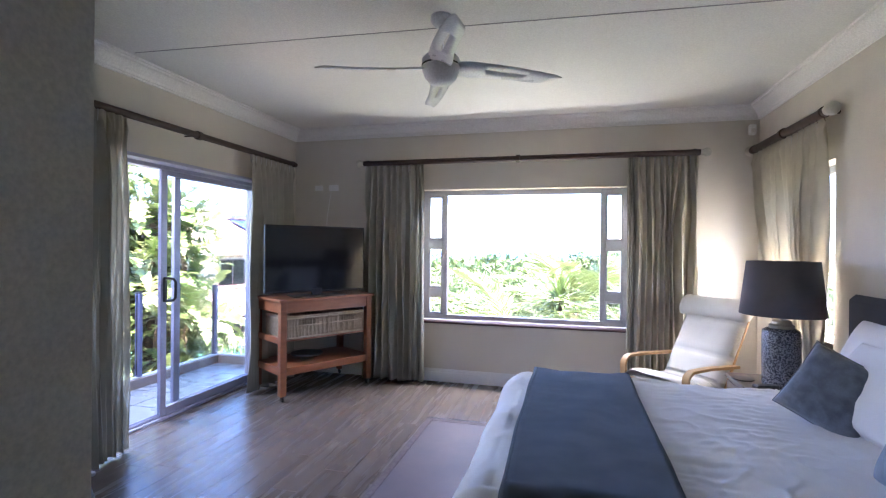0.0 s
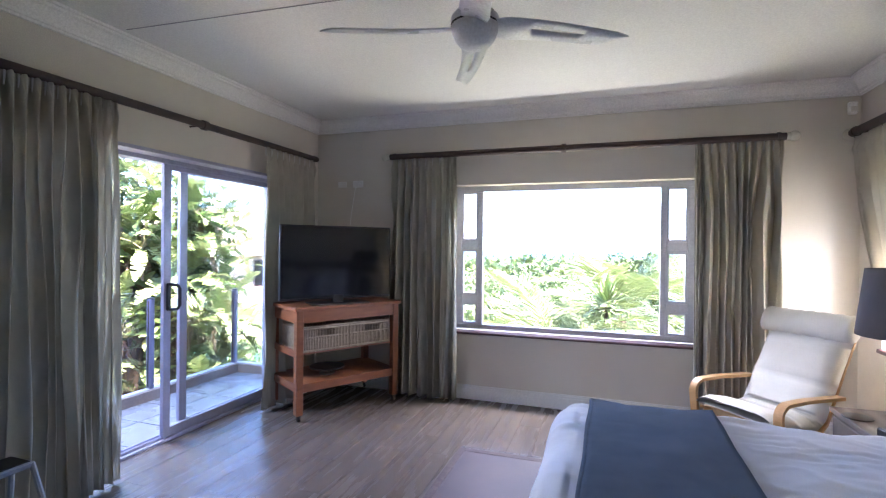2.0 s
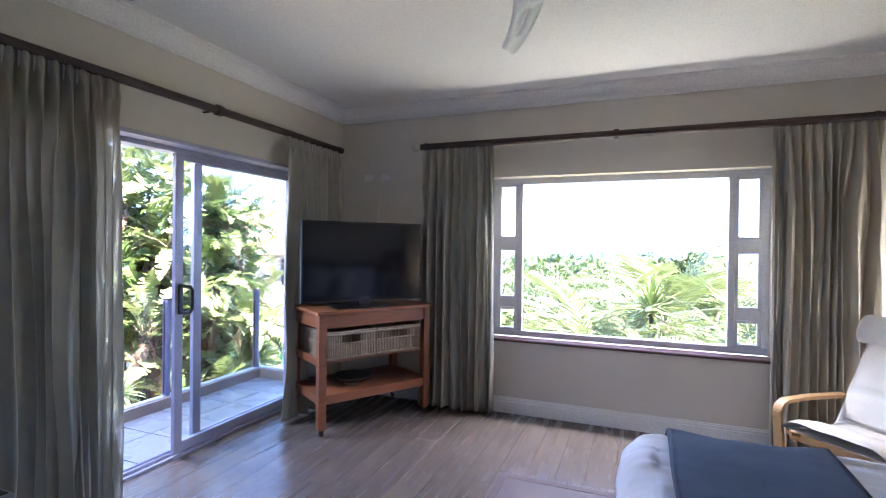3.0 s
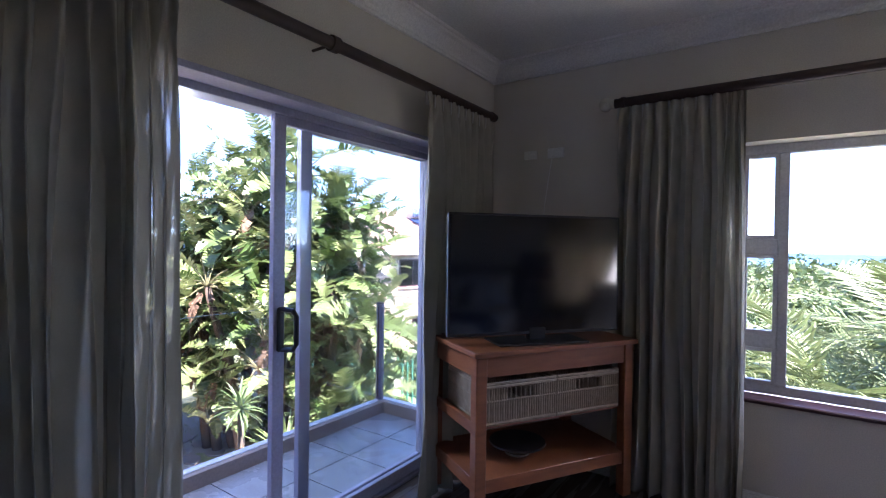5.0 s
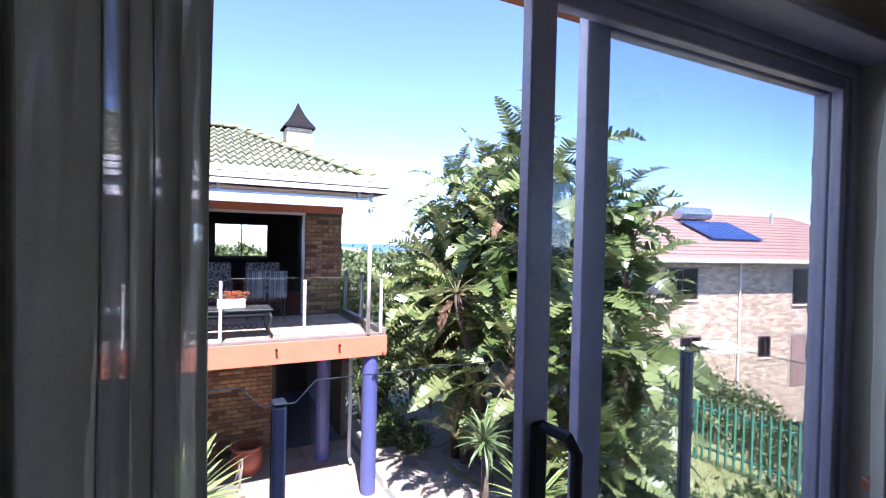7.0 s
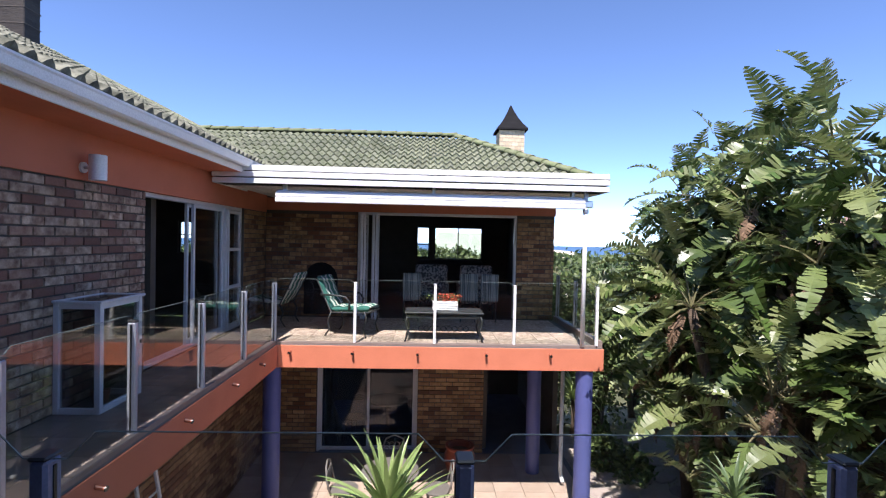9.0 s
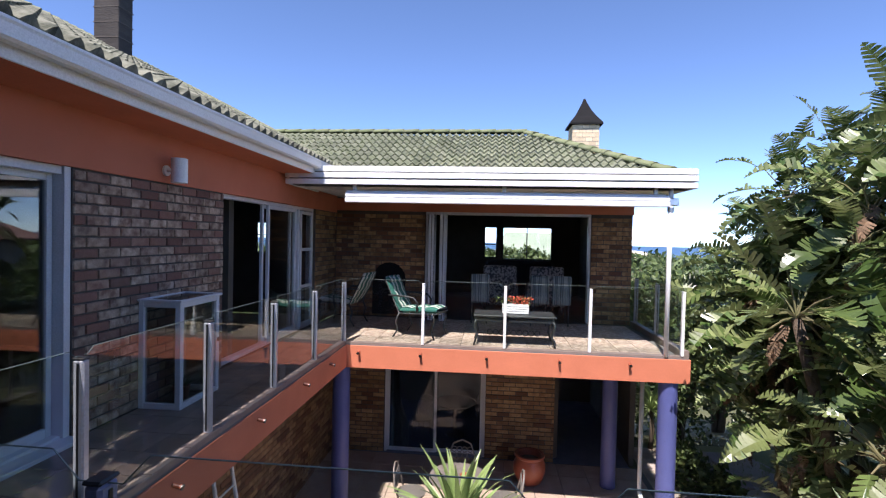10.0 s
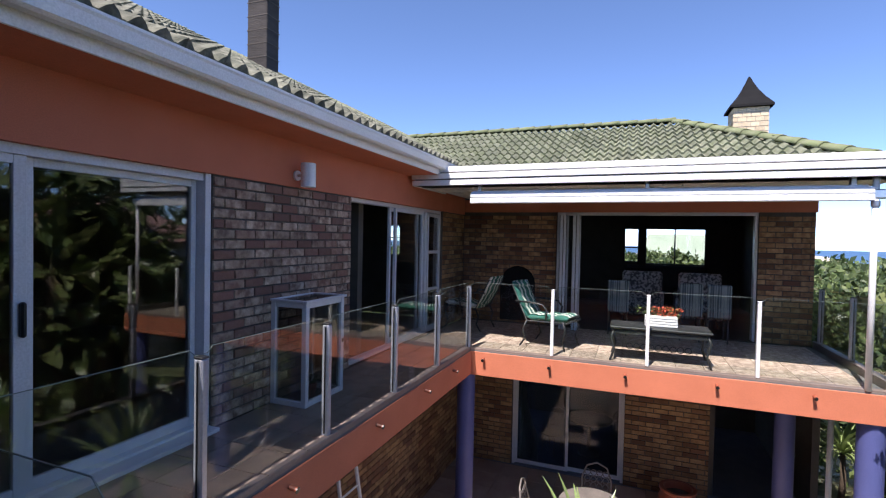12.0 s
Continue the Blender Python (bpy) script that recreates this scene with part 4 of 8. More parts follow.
def pillow_mesh(w, h, t, seed):
    bm = bmesh.new()
    rnd = random.Random(seed)
    off = rnd.uniform(0, 20)
    for side in (1, -1):
        def at(u, v, side=side):
            a, b = 2 * u - 1, 2 * v - 1
            edge = (1 - abs(a) ** 2.6) * (1 - abs(b) ** 2.6)
            pull = 1 - 0.07 * (1 - abs(a)) * 0 - 0.06 * (1 - a * a) * abs(b) ** 3
            pull2 = 1 - 0.06 * (1 - b * b) * abs(a) ** 3
            n_ = 0.012 * noise.noise(Vector((a * 3 + off, b * 3, side)))
            return (a * w / 2 * pull2, side * (t / 2 * max(0, edge) ** 0.45 + n_ * edge), b * h / 2 * pull + h / 2)
        grid(bm, 20, 20, at)
    bmesh.ops.remove_doubles(bm, verts=bm.verts, dist=0.0004)
    bmesh.ops.recalc_face_normals(bm, faces=bm.faces)
    return bm


def pillow(label, cat, w, h, t, mat, x, y, z, turn, lean, roll, seed, piping=False):
    c = thing("pillow" if mat is duvet_cloth else "cushion", label, cat, (x, y, z))
    c.rotation_euler = (radians(lean), radians(roll), radians(turn))
    part("cover", pillow_mesh(w, h, t, seed), mat, c, smooth=True)
    bm = bmesh.new()
    pts = []
    for k in range(41):
        a = 2 * math.pi * k / 40
        s, q = math.cos(a), math.sin(a)
        m_ = max(abs(s), abs(q))
        a_, b_ = s / m_, q / m_
        pts.append((a_ * w / 2 * (1 - 0.06 * (1 - b_ * b_) * abs(a_) ** 3), 0, b_ * h / 2 * (1 - 0.06 * (1 - a_ * a_) * abs(b_) ** 3) + h / 2))
    tube(bm, pts, 0.004, 6, caps=False)
    part("piping", bm, mat, c, "corded seam", smooth=True)
    return c


pillow("large white pillow leaning on the headboard", "pillow", 0.72, 0.52, 0.2, duvet_cloth, 1.00, 4.28, 0.62, 90, 24, 0, 31)
pillow("large white pillow leaning on the headboard", "pillow", 0.72, 0.52, 0.2, duvet_cloth, 1.00, 3.32, 0.62, 90, 24, 0, 32)
pillow("white pillow standing in front of the headboard", "pillow", 0.62, 0.46, 0.18, duvet_cloth, 0.84, 3.98, 0.62, 92, 28, 4, 33)
pillow("grey-blue damask cushion standing on its corner on the duvet", "cushion", 0.375, 0.375, 0.15, cushion_cloth, 0.70, 4.06, 0.632, -48, -24, 22, 34)
pillow("grey-blue damask cushion on the near side of the bed", "cushion", 0.46, 0.46, 0.17, cushion_cloth, 0.66, 3.30, 0.625, 84, 30, 10, 35)

# ---- bedside table, lamp, clock ----
ns = thing("bedside_table", "low grey-brown wooden bedside table", "bedside table", (0.70, 4.84, 0))
part("tabletop", boxes((0, 0, 0.53, 0.50, 0.56, 0.56), bevel=0.004), table_wood, ns)
part("cabinet", boxes((0.02, 0.02, 0.08, 0.48, 0.54, 0.53), bevel=0.003), table_wood, ns)
part("drawer", boxes((0.006, 0.035, 0.33, 0.019, 0.525, 0.51), bevel=0.002), table_wood, ns)
part("drawer", boxes((0.006, 0.035, 0.11, 0.019, 0.525, 0.31), bevel=0.002), table_wood, ns)
for x in (0.03, 0.43):
    for y in (0.03, 0.49):
        part("leg", boxes((x, y, 0, x + 0.04, y + 0.04, 0.08)), table_wood, ns)

lamp = thing("table_lamp", "bedside lamp with mottled dark ceramic base and charcoal drum shade", "table lamp", (0.93, 5.02, 0.56))
smooth_sides(part("base", lathe(bmesh.new(), [(0, 0), (0.098, 0), (0.104, 0.012), (0.108, 0.03), (0.112, 0.20), (0.112, 0.37), (0.108, 0.385), (0.085, 0.40), (0, 0.40)], 36), lamp_ceramic, lamp))
smooth_sides(part("collar", lathe(bmesh.new(), [(0, 0.40), (0.072, 0.402), (0.075, 0.42), (0.06, 0.43), (0.058, 0.445), (0.045, 0.455), (0, 0.455)], 28), lamp_brass, lamp, "aged metal collar"))
part("stem", tubes((((0, 0, 0.45), (0, 0, 0.60)), 0.008), n=10), lamp_brass, lamp)
bm = bmesh.new()
lathe(bm, [(0.245, 0.49), (0.205, 0.845)], 48)
thicken(part("shade", bm, shade_cloth, lamp, "charcoal cloth drum shade", smooth=True), 0.003)
bm = bmesh.new()
for k in range(3):
    a = 2 * math.pi * k / 3
    tube(bm, [(0, 0, 0.60), (0.238 * math.cos(a), 0.238 * math.sin(a), 0.56)], 0.0025, 5)
part("shade_carrier", bm, lamp_brass, lamp)
clock = thing("alarm_clock", "small black clock radio on the bedside table", "clock", (0.80, 4.90, 0.56), 12)
part("case", boxes((-0.07, -0.035, 0, 0.07, 0.035, 0.045), bevel=0.008), black_plastic, clock)
part("dial", boxes((-0.055, -0.038, 0.01, 0.02, -0.0352, 0.034)), black_screen, clock)
part("knob", boxes((0.035, -0.040, 0.015, 0.05, -0.0352, 0.03), bevel=0.002), white_trim, clock)
saucer = thing("coaster", "thin round dark coaster on the bedside table", "coaster", (0.76, 5.20, 0.56))
part("disc", lathe(bmesh.new(), [(0, 0), (0.07, 0), (0.074, 0.004), (0.07, 0.008), (0, 0.008)], 24), black_plastic, saucer)

# ---- armchair ----
chair = thing("armchair", "bentwood cantilever armchair with a cream canvas cushion, beside the window", "armchair", (0.49, 5.78, 0), -50.6)


def strip(bm, pts, w, t, x):
    """A flat bent strip of wood along pts (y, z), at x."""
    pts = [Vector((0, p[0], p[1])) for p in pts]
    rows = []
    for i, p in enumerate(pts):
        d = (pts[min(i + 1, len(pts) - 1)] - pts[max(i - 1, 0)]).normalized()
        nrm = Vector((0, -d.z, d.y)) * t / 2
        rows.append([bm.verts.new((x + sx * w / 2, p.y + s * nrm.y, p.z + s * nrm.z)) for sx, s in ((-1, -1), (1, -1), (1, 1), (-1, 1))])
    for a, b in zip(rows, rows[1:]):
        for k in range(4):
            bm.faces.new((a[k], a[(k + 1) % 4], b[(k + 1) % 4], b[k]))
    bm.faces.new(rows[0][::-1])
    bm.faces.new(rows[-1])


def arc(c, r, a0, a1, n=8):
    return [(c[0] + r * math.cos(radians(a0 + (a1 - a0) * i / n)), c[1] + r * math.sin(radians(a0 + (a1 - a0) * i / n))) for i in range(n + 1)]


for x in (-0.31, 0.31):
    bm = bmesh.new()
    strip(bm, [(0.30, 0.02), (-0.24, 0.02)] + arc((-0.24, 0.10), 0.08, -90, -180)[1:] + [(-0.33, 0.30), (-0.35, 0.46)] + arc((-0.27, 0.47), 0.08, 180, 95)[1:] + [(-0.1, 0.555), (0.24, 0.54)], 0.055, 0.022, x)
    part("side_frame", bm, birch, chair, "bent light birch arm and leg", smooth=False)
bm = bmesh.new()
for x in (-0.26, 0.26):
    strip(bm, [(-0.32, 0.37), (-0.10, 0.31), (0.08, 0.30), (0.16, 0.36), (0.30, 0.64), (0.46, 0.93)], 0.04, 0.018, x)
part("seat_frame", bm, birch, chair)
part("cross_bar", boxes((-0.31, 0.20, 0.10, 0.31, 0.225, 0.15), (-0.31, -0.25, 0.31, 0.31, -0.228, 0.36), bevel=0.003), birch, chair)
bm = bmesh.new()
line = [(-0.36, 0.41), (-0.22, 0.385), (-0.05, 0.345), (0.06, 0.345), (0.13, 0.39), (0.20, 0.52), (0.28, 0.66), (0.37, 0.82), (0.45, 0.96), (0.47, 0.99)]


def seat_at(u, v, top):
    t = v * (len(line) - 1)
    i = min(int(t), len(line) - 2)
    f = t - i
    y = line[i][0] * (1 - f) + line[i + 1][0] * f
    z = line[i][1] * (1 - f) + line[i + 1][1] * f
    dy, dz = line[i + 1][0] - line[i][0], line[i + 1][1] - line[i][1]
    L = math.hypot(dy, dz)
    puff = 0.075 * (1 - abs(2 * u - 1) ** 6) * (1 - 0.35 * max(0, math.cos(v * 2 * math.pi * 5)) ** 8) + 0.008 * noise.noise(Vector((u * 4, v * 9, 0)))
    k = puff if top else 0.0
    return (-0.285 + 0.57 * u, y - dz / L * k, z + dy / L * k)


grid(bm, 16, 60, lambda u, v: seat_at(u, v, True))
grid(bm, 16, 60, lambda u, v: seat_at(u, v, False))
bmesh.ops.remove_doubles(bm, verts=bm.verts, dist=0.0015)
bmesh.ops.recalc_face_normals(bm, faces=bm.faces)
part("cushion", bm, cream_canvas, chair, "long cream canvas cushion", smooth=True)
bm = bmesh.new()


def head_at(u, v):
    a = v * 2 * math.pi
    return (-0.30 + 0.60 * u, 0.40 + 0.075 * math.cos(a) + 0.03 * math.sin(a), 0.97 + 0.09 * math.sin(a) + 0.004 * math.sin(u * 40))


grid(bm, 20, 16, head_at)
bmesh.ops.remove_doubles(bm, verts=bm.verts, dist=0.001)
bmesh.ops.holes_fill(bm, edges=bm.edges)
bmesh.ops.recalc_face_normals(bm, faces=bm.faces)
part("head_roll", bm, cream_canvas, chair, "cream canvas neck roll", smooth=True)

# ---- rug and step stool ----
rug = thing("rug", "dark reddish rug with a pale fringe, lying beside the bed", "rug", (-1.60, 3.55, 0))
part("carpet_sheet", boxes((0, 0, 0.0, 0.80, 1.78, 0.010), bevel=0.003), rug_cloth, rug)
bm = bmesh.new()
for x0, y0, x1, y1 in ((0.0, 0, 0.05, 1.78), (0.75, 0, 0.80, 1.78), (0.05, 0, 0.75, 0.05), (0.05, 1.73, 0.75, 1.78)):
    box(bm, x0, y0, 0.002, x1, y1, 0.0125, bevel=0.002)
part("border", bm, rug_border, rug, "narrow patterned rug border")
bm = bmesh.new()
rnd = random.Random(5)
for y, s in ((1.78, 1), (0.0, -1)):
    for i in range(130):
        x = 0.80 * (i + 0.5) / 130
        tube(bm, [(x, y - 0.002 * s, 0.008), (x + rnd.uniform(-0.006, 0.006), y + 0.03 * s, 0.005), (x + rnd.uniform(-0.012, 0.012), y + 0.055 * s, 0.003)], 0.0016, 4)
part("fringe", bm, rug_fringe_m, rug, "pale cotton fringe", kind="stuff")

stool = thing("step_stool", "grey folding step stool with two steps beside the curtain", "step stool", (-3.14, 3.28, 0), 0)
part("top_step", boxes((-0.17, -0.21, 0.435, 0.0, 0.16, 0.462), bevel=0.006), stool_paint, stool)
part("tread_mat", boxes((-0.155, -0.195, 0.4625, -0.015, 0.145, 0.466), bevel=0.001), black_plastic, stool, "black rubber tread")
part("lower_step", boxes((0.01, -0.21, 0.20, 0.19, 0.16, 0.225), bevel=0.006), stool_paint, stool)
for y in (-0.20, 0.15):
    bm = bmesh.new()
    tube(bm, [(-0.01, y, 0.45), (0.10, y, 0.225), (0.21, y, 0.0)], 0.013, 8)
    part("front_leg", bm, stool_paint, stool)
    bm = bmesh.new()
    tube(bm, [(-0.15, y, 0.44), (-0.165, y, 0.22), (-0.175, y, 0.0)], 0.013, 8)
    part("back_leg", bm, stool_paint, stool)

# ---- ground, sea and distance ----
def ground_z(x, y):
    d = max(-14.5 - x, x - 4, -8 - y, y - 15.5, 0)
    fall = 1 - math.exp(-max(0, d) / 22)
    z = -2.75 - 7.5 * fall
    if d > 0:
        z += min(1, d / 20) * (1.6 * noise.noise(Vector((x / 45, y / 45, 0))) + 0.5 * noise.noise(Vector((x / 12, y / 12, 3))))
    if d > 200:
        z -= (d - 200) * 0.03
    return z


def axis_steps(lo, hi, n0):
    s = sorted({round(math.copysign(abs(t) ** 2.6, t) * hi, 3) for t in (i / n0 for i in range(-n0, n0 + 1))})
    return s


bm = bmesh.new()
gx = axis_steps(-650, 650, 55)
rows = [[bm.verts.new((x - 6, y + 6, ground_z(x - 6, y + 6))) for x in gx] for y in gx]
for j in range(len(gx) - 1):
    for i in range(len(gx) - 1):
        bm.faces.new((rows[j][i], rows[j][i + 1], rows[j + 1][i + 1], rows[j + 1][i]))
structure("ground", bm, earth_m, "scrubby coastal ground falling towards the sea", smooth=True)
structure("water_sea", boxes((-4600, -4600, -31, 4600, 4600, -30)), sea_m, "deep blue sea reaching the horizon")
bm = bmesh.new()
grid(bm, 40, 12, lambda u, v: (-640 + 60 * v + 30 * u, -20 + 230 * u, -20 + 19.5 * math.sin(math.pi * u) ** 0.7 * math.sin(math.pi * v) + 3 * noise.noise(Vector((u * 9, v * 3, 0))) * math.sin(math.pi * v)))
structure("backdrop_dune", bm, sand_m, "pale sand dune in front of the sea", smooth=True)

structure("ground_patio", boxes((-13.2, 0.9, -2.9, -7.0, 7.1, -2.745)), grout, "joints of the sunny patio paving")
bm = bmesh.new()
grid(bm, 24, 24, lambda u, v: (-14.2 + 7.4 * u, 7.1 + 1.9 * v + 1.1 * v * math.sin(u * 3.3 + 0.4), -2.738))
structure("ground_gravel", bm, gravel_m, "pale gravel between stepping stones")
bm = bmesh.new()
grid(bm, 40, 30, lambda u, v: (-14.5 + 19 * u, 8.2 + 8.2 * v, -2.742 + 0.012 * noise.noise(Vector((u * 30, v * 14, 0)))))
structure("ground_lawn", bm, lawn_m, "dry green lawn")

# ---- house: slabs, walls ----
structure("wall_upper_south", boxes((-6.82, BRICK_Y - 0.23, 2.05, -3.87, BRICK_Y + 0.012, 2.6), (-8.83, BRICK_Y - 0.23, 2.05, -6.82, BRICK_Y + 0.012, 2.6), (-13.2, BRICK_Y - 0.23, 2.05, -8.83, BRICK_Y + 0.012, 2.6)),
          orange_plaster, "terracotta-orange plastered wall band under the eaves")
structure("wall_brick_south", boxes((-9.05, BRICK_Y - 0.23, 0, -7.0, BRICK_Y - 0.012, 2.05), (-13.2, BRICK_Y - 0.23, 0, -12.06, BRICK_Y - 0.012, 2.05), (-13.2, BRICK_Y - 0.23, -2.75, -3.87, BRICK_Y - 0.012, -0.36)),
          mortar, "face-brick wall along the walkway")
structure("wall_outer_bedroom", boxes((-3.93, BRICK_Y, -2.75, -3.873, DY0 - 0.02, 2.6), (-3.93, 6.09, -0.36, -3.828, 6.76, 2.6), (-3.93, DY0 - 0.02, -2.75, -3.873, 6.76, -0.36), (-3.93, DY0 - 0.02, DH + 0.02, -3.873, 6.09, 2.6)),
          mortar, "brown face-brick outside wall of the bedroom")
structure("wall_wing", boxes((-13.43, BRICK_Y, 0, -13.212, 2.86, 2.10), (-13.43, 6.06, 0, -13.212, 6.82, 2.10), (-13.43, BRICK_Y, -2.75, -13.212, 2.10, -0.36), (-13.43, 4.12, -2.75, -13.212, 5.46, -0.36)),
          mortar, "face-brick wall of the terrace wing")
structure("wall_wing_lintel", boxes((-13.45, BRICK_Y + 0.012, 2.10, -13.19, 6.84, 2.34)), orange_plaster, "orange plaster band over the terrace doors")
structure("floor_walkway", boxes((-10.68, BRICK_Y, -0.36, -3.87, 2.045, -0.012)), grout, "walkway slab")
structure("floor_terrace", boxes((-13.2, BRICK_Y, -0.36, -10.68, 6.93, -0.012)), grout, "terrace slab")
structure("floor_balcony", boxes((-4.76, 2.045, -0.36, -3.87, 6.60, -0.012)), grout, "balcony slab")
structure("trim_beam_walkway", boxes((-10.68, 2.045, -0.36, -4.78, 2.062, -0.03), bevel=0.004), orange_plaster, "terracotta-orange edge beam of the walkway")
structure("trim_beam_terrace", boxes((-10.68, 2.045, -0.365, -10.662, 6.95, -0.03), (-13.2, 6.932, -0.365, -10.68, 6.95, -0.03), bevel=0.004), orange_plaster, "sunlit terracotta-orange edge beam of the terrace")
structure("trim_beam_balcony", boxes((-4.785, 2.062, -0.36, -4.762, 6.62, 0.02), (-4.76, 6.602, -0.36, -3.93, 6.62, 0.02)), orange_plaster, "orange edge beam of the balcony")
structure("trim_kerb_balcony", boxes((-4.79, 2.10, 0.02, -4.733, 6.63, 0.10), (-4.733, 6.573, 0.02, -3.93, 6.63, 0.10), bevel=0.004), aluminium, "pale kerb capping round the balcony")
structure("trim_kerb_inner", boxes((-4.731, 2.10, -0.012, -4.688, 6.571, 0.092), (-4.688, 6.528, -0.012, -3.93, 6.571, 0.092), bevel=0.003), kerb_tile, "brown tile upstand of the balcony kerb")
structure("trim_edge_strip", boxes((-10.66, 1.955, -0.012, -4.80, 2.045, 0.028), (-10.78, 2.05, -0.012, -10.68, 6.85, 0.012), (-13.2, 6.83, -0.012, -10.68, 6.93, 0.09)), kerb_tile, "tiled edge strip of the walkway and terrace")

for k, (cx, cy) in enumerate(((-10.83, 6.715), (-10.83, 1.94), (-12.4, 6.30))):
    col = thing("column", "round periwinkle-blue painted column holding the terrace", "column", (cx, cy, -2.75), 0, "blue columns")
    part("shaft", lathe(bmesh.new(), [(0, 0), (0.13, 0), (0.13, 2.39), (0, 2.39)], 28), column_blue, col, smooth=False)
    smooth_sides(col.children[0])
dp = thing("downpipe", "thin white rain pipe with a bent foot beside a blue column", "rain pipe", (-12.0, 6.72, -2.75))
part("pipe", tubes((((0, 0, 2.39), (0, 0, 0.25), (0.03, 0, 0.16), (0.16, 0, 0.10)), 0.035), n=12), white_paint, dp, smooth=True)

# rooms behind the open doors, their shade put into the dark wall colour
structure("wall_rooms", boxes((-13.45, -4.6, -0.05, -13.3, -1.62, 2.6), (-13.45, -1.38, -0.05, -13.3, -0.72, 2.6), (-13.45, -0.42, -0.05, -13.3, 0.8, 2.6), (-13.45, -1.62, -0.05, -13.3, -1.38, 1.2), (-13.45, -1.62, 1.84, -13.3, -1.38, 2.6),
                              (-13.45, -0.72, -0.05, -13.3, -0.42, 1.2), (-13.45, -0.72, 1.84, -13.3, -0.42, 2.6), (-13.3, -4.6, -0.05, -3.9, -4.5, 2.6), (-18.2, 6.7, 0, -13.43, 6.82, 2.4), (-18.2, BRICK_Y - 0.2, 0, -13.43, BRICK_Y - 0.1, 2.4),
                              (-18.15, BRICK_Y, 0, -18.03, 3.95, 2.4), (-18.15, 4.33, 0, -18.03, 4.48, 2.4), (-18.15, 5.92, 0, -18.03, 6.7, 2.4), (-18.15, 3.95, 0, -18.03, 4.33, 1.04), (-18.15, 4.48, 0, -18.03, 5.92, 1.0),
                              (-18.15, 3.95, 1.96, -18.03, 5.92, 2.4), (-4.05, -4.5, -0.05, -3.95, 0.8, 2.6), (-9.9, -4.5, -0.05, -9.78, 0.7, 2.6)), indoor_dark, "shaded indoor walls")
structure("floor_wing", boxes((-18.2, BRICK_Y, -0.3, -13.2, 6.82, -0.005)), laminate_joint, "dark indoor floor")
structure("ceiling_wing", boxes((-18.2, BRICK_Y, 2.4, -13.43, 6.82, 2.5)), soffit_paint, "indoor ceiling")
structure("ceiling_south", boxes((-13.3, -4.5, 2.5, -3.9, BRICK_Y - 0.23, 2.6)), soffit_paint, "indoor ceiling")
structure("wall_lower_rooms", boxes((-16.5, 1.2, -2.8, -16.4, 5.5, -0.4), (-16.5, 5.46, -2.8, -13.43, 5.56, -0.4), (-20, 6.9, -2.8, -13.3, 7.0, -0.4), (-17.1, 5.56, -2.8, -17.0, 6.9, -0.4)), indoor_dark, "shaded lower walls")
structure("floor_lower", boxes((-20, 1.0, -2.9, -13.2, 6.9, -2.74)), solar_grey, "smooth dark grey floor of the lower passage")
structure("ceiling_lower", boxes((-20, 1.0, -0.36, -13.2, 6.9, -0.30)), soffit_paint, "soffit of the lower passage")

for (y0, y1, z0, z1) in ((3.95, 4.33, 1.04, 1.96), (4.48, 5.92, 1.0, 1.96)):
    w = tagged(new("window_3"), "dark-framed rear window of the living room with a sea view", "window", "", "structure")
    bm = bmesh.new()
    cuts = [y0, y1 - 0.03] + ([5.18] if y1 > 5 else [])
    for y in cuts:
        box(bm, -18.10, y, z0 + 0.03, -18.06, y + 0.03, z1 - 0.03)
    for z in (z0, z1 - 0.03):
        box(bm, -18.10, y0, z, -18.06, y1, z + 0.03)
    if y1 < 5:
        box(bm, -18.10, y0 + 0.03, 1.42, -18.06, y1 - 0.03, 1.45)
    part("window_frame", bm, black_plastic, w)
    pane("pane", w, -18.085, y0 + 0.03, z0 + 0.03, -18.08, y1 - 0.03, z1 - 0.03, pane_glass)

for y0 in (-1.62, -0.72):
    w = tagged(new("window_4"), "narrow framed window across the dark inner room", "window", "", "structure")
    y1 = y0 + (0.24 if y0 < -1 else 0.30)
    part("window_frame", boxes((-13.40, y0, 1.2, -13.36, y0 + 0.02, 1.84), (-13.40, y1 - 0.02, 1.2, -13.36, y1, 1.84), (-13.40, y0 + 0.02, 1.2, -13.36, y1 - 0.02, 1.22), (-13.40, y0 + 0.02, 1.82, -13.36, y1 - 0.02, 1.84), (-13.40, y0 + 0.02, 1.56, -13.36, y1 - 0.02, 1.58)), black_plastic, w)
    pane("pane", w, -13.385, y0 + 0.02, 1.22, -13.38, y1 - 0.02, 1.82, pane_glass)

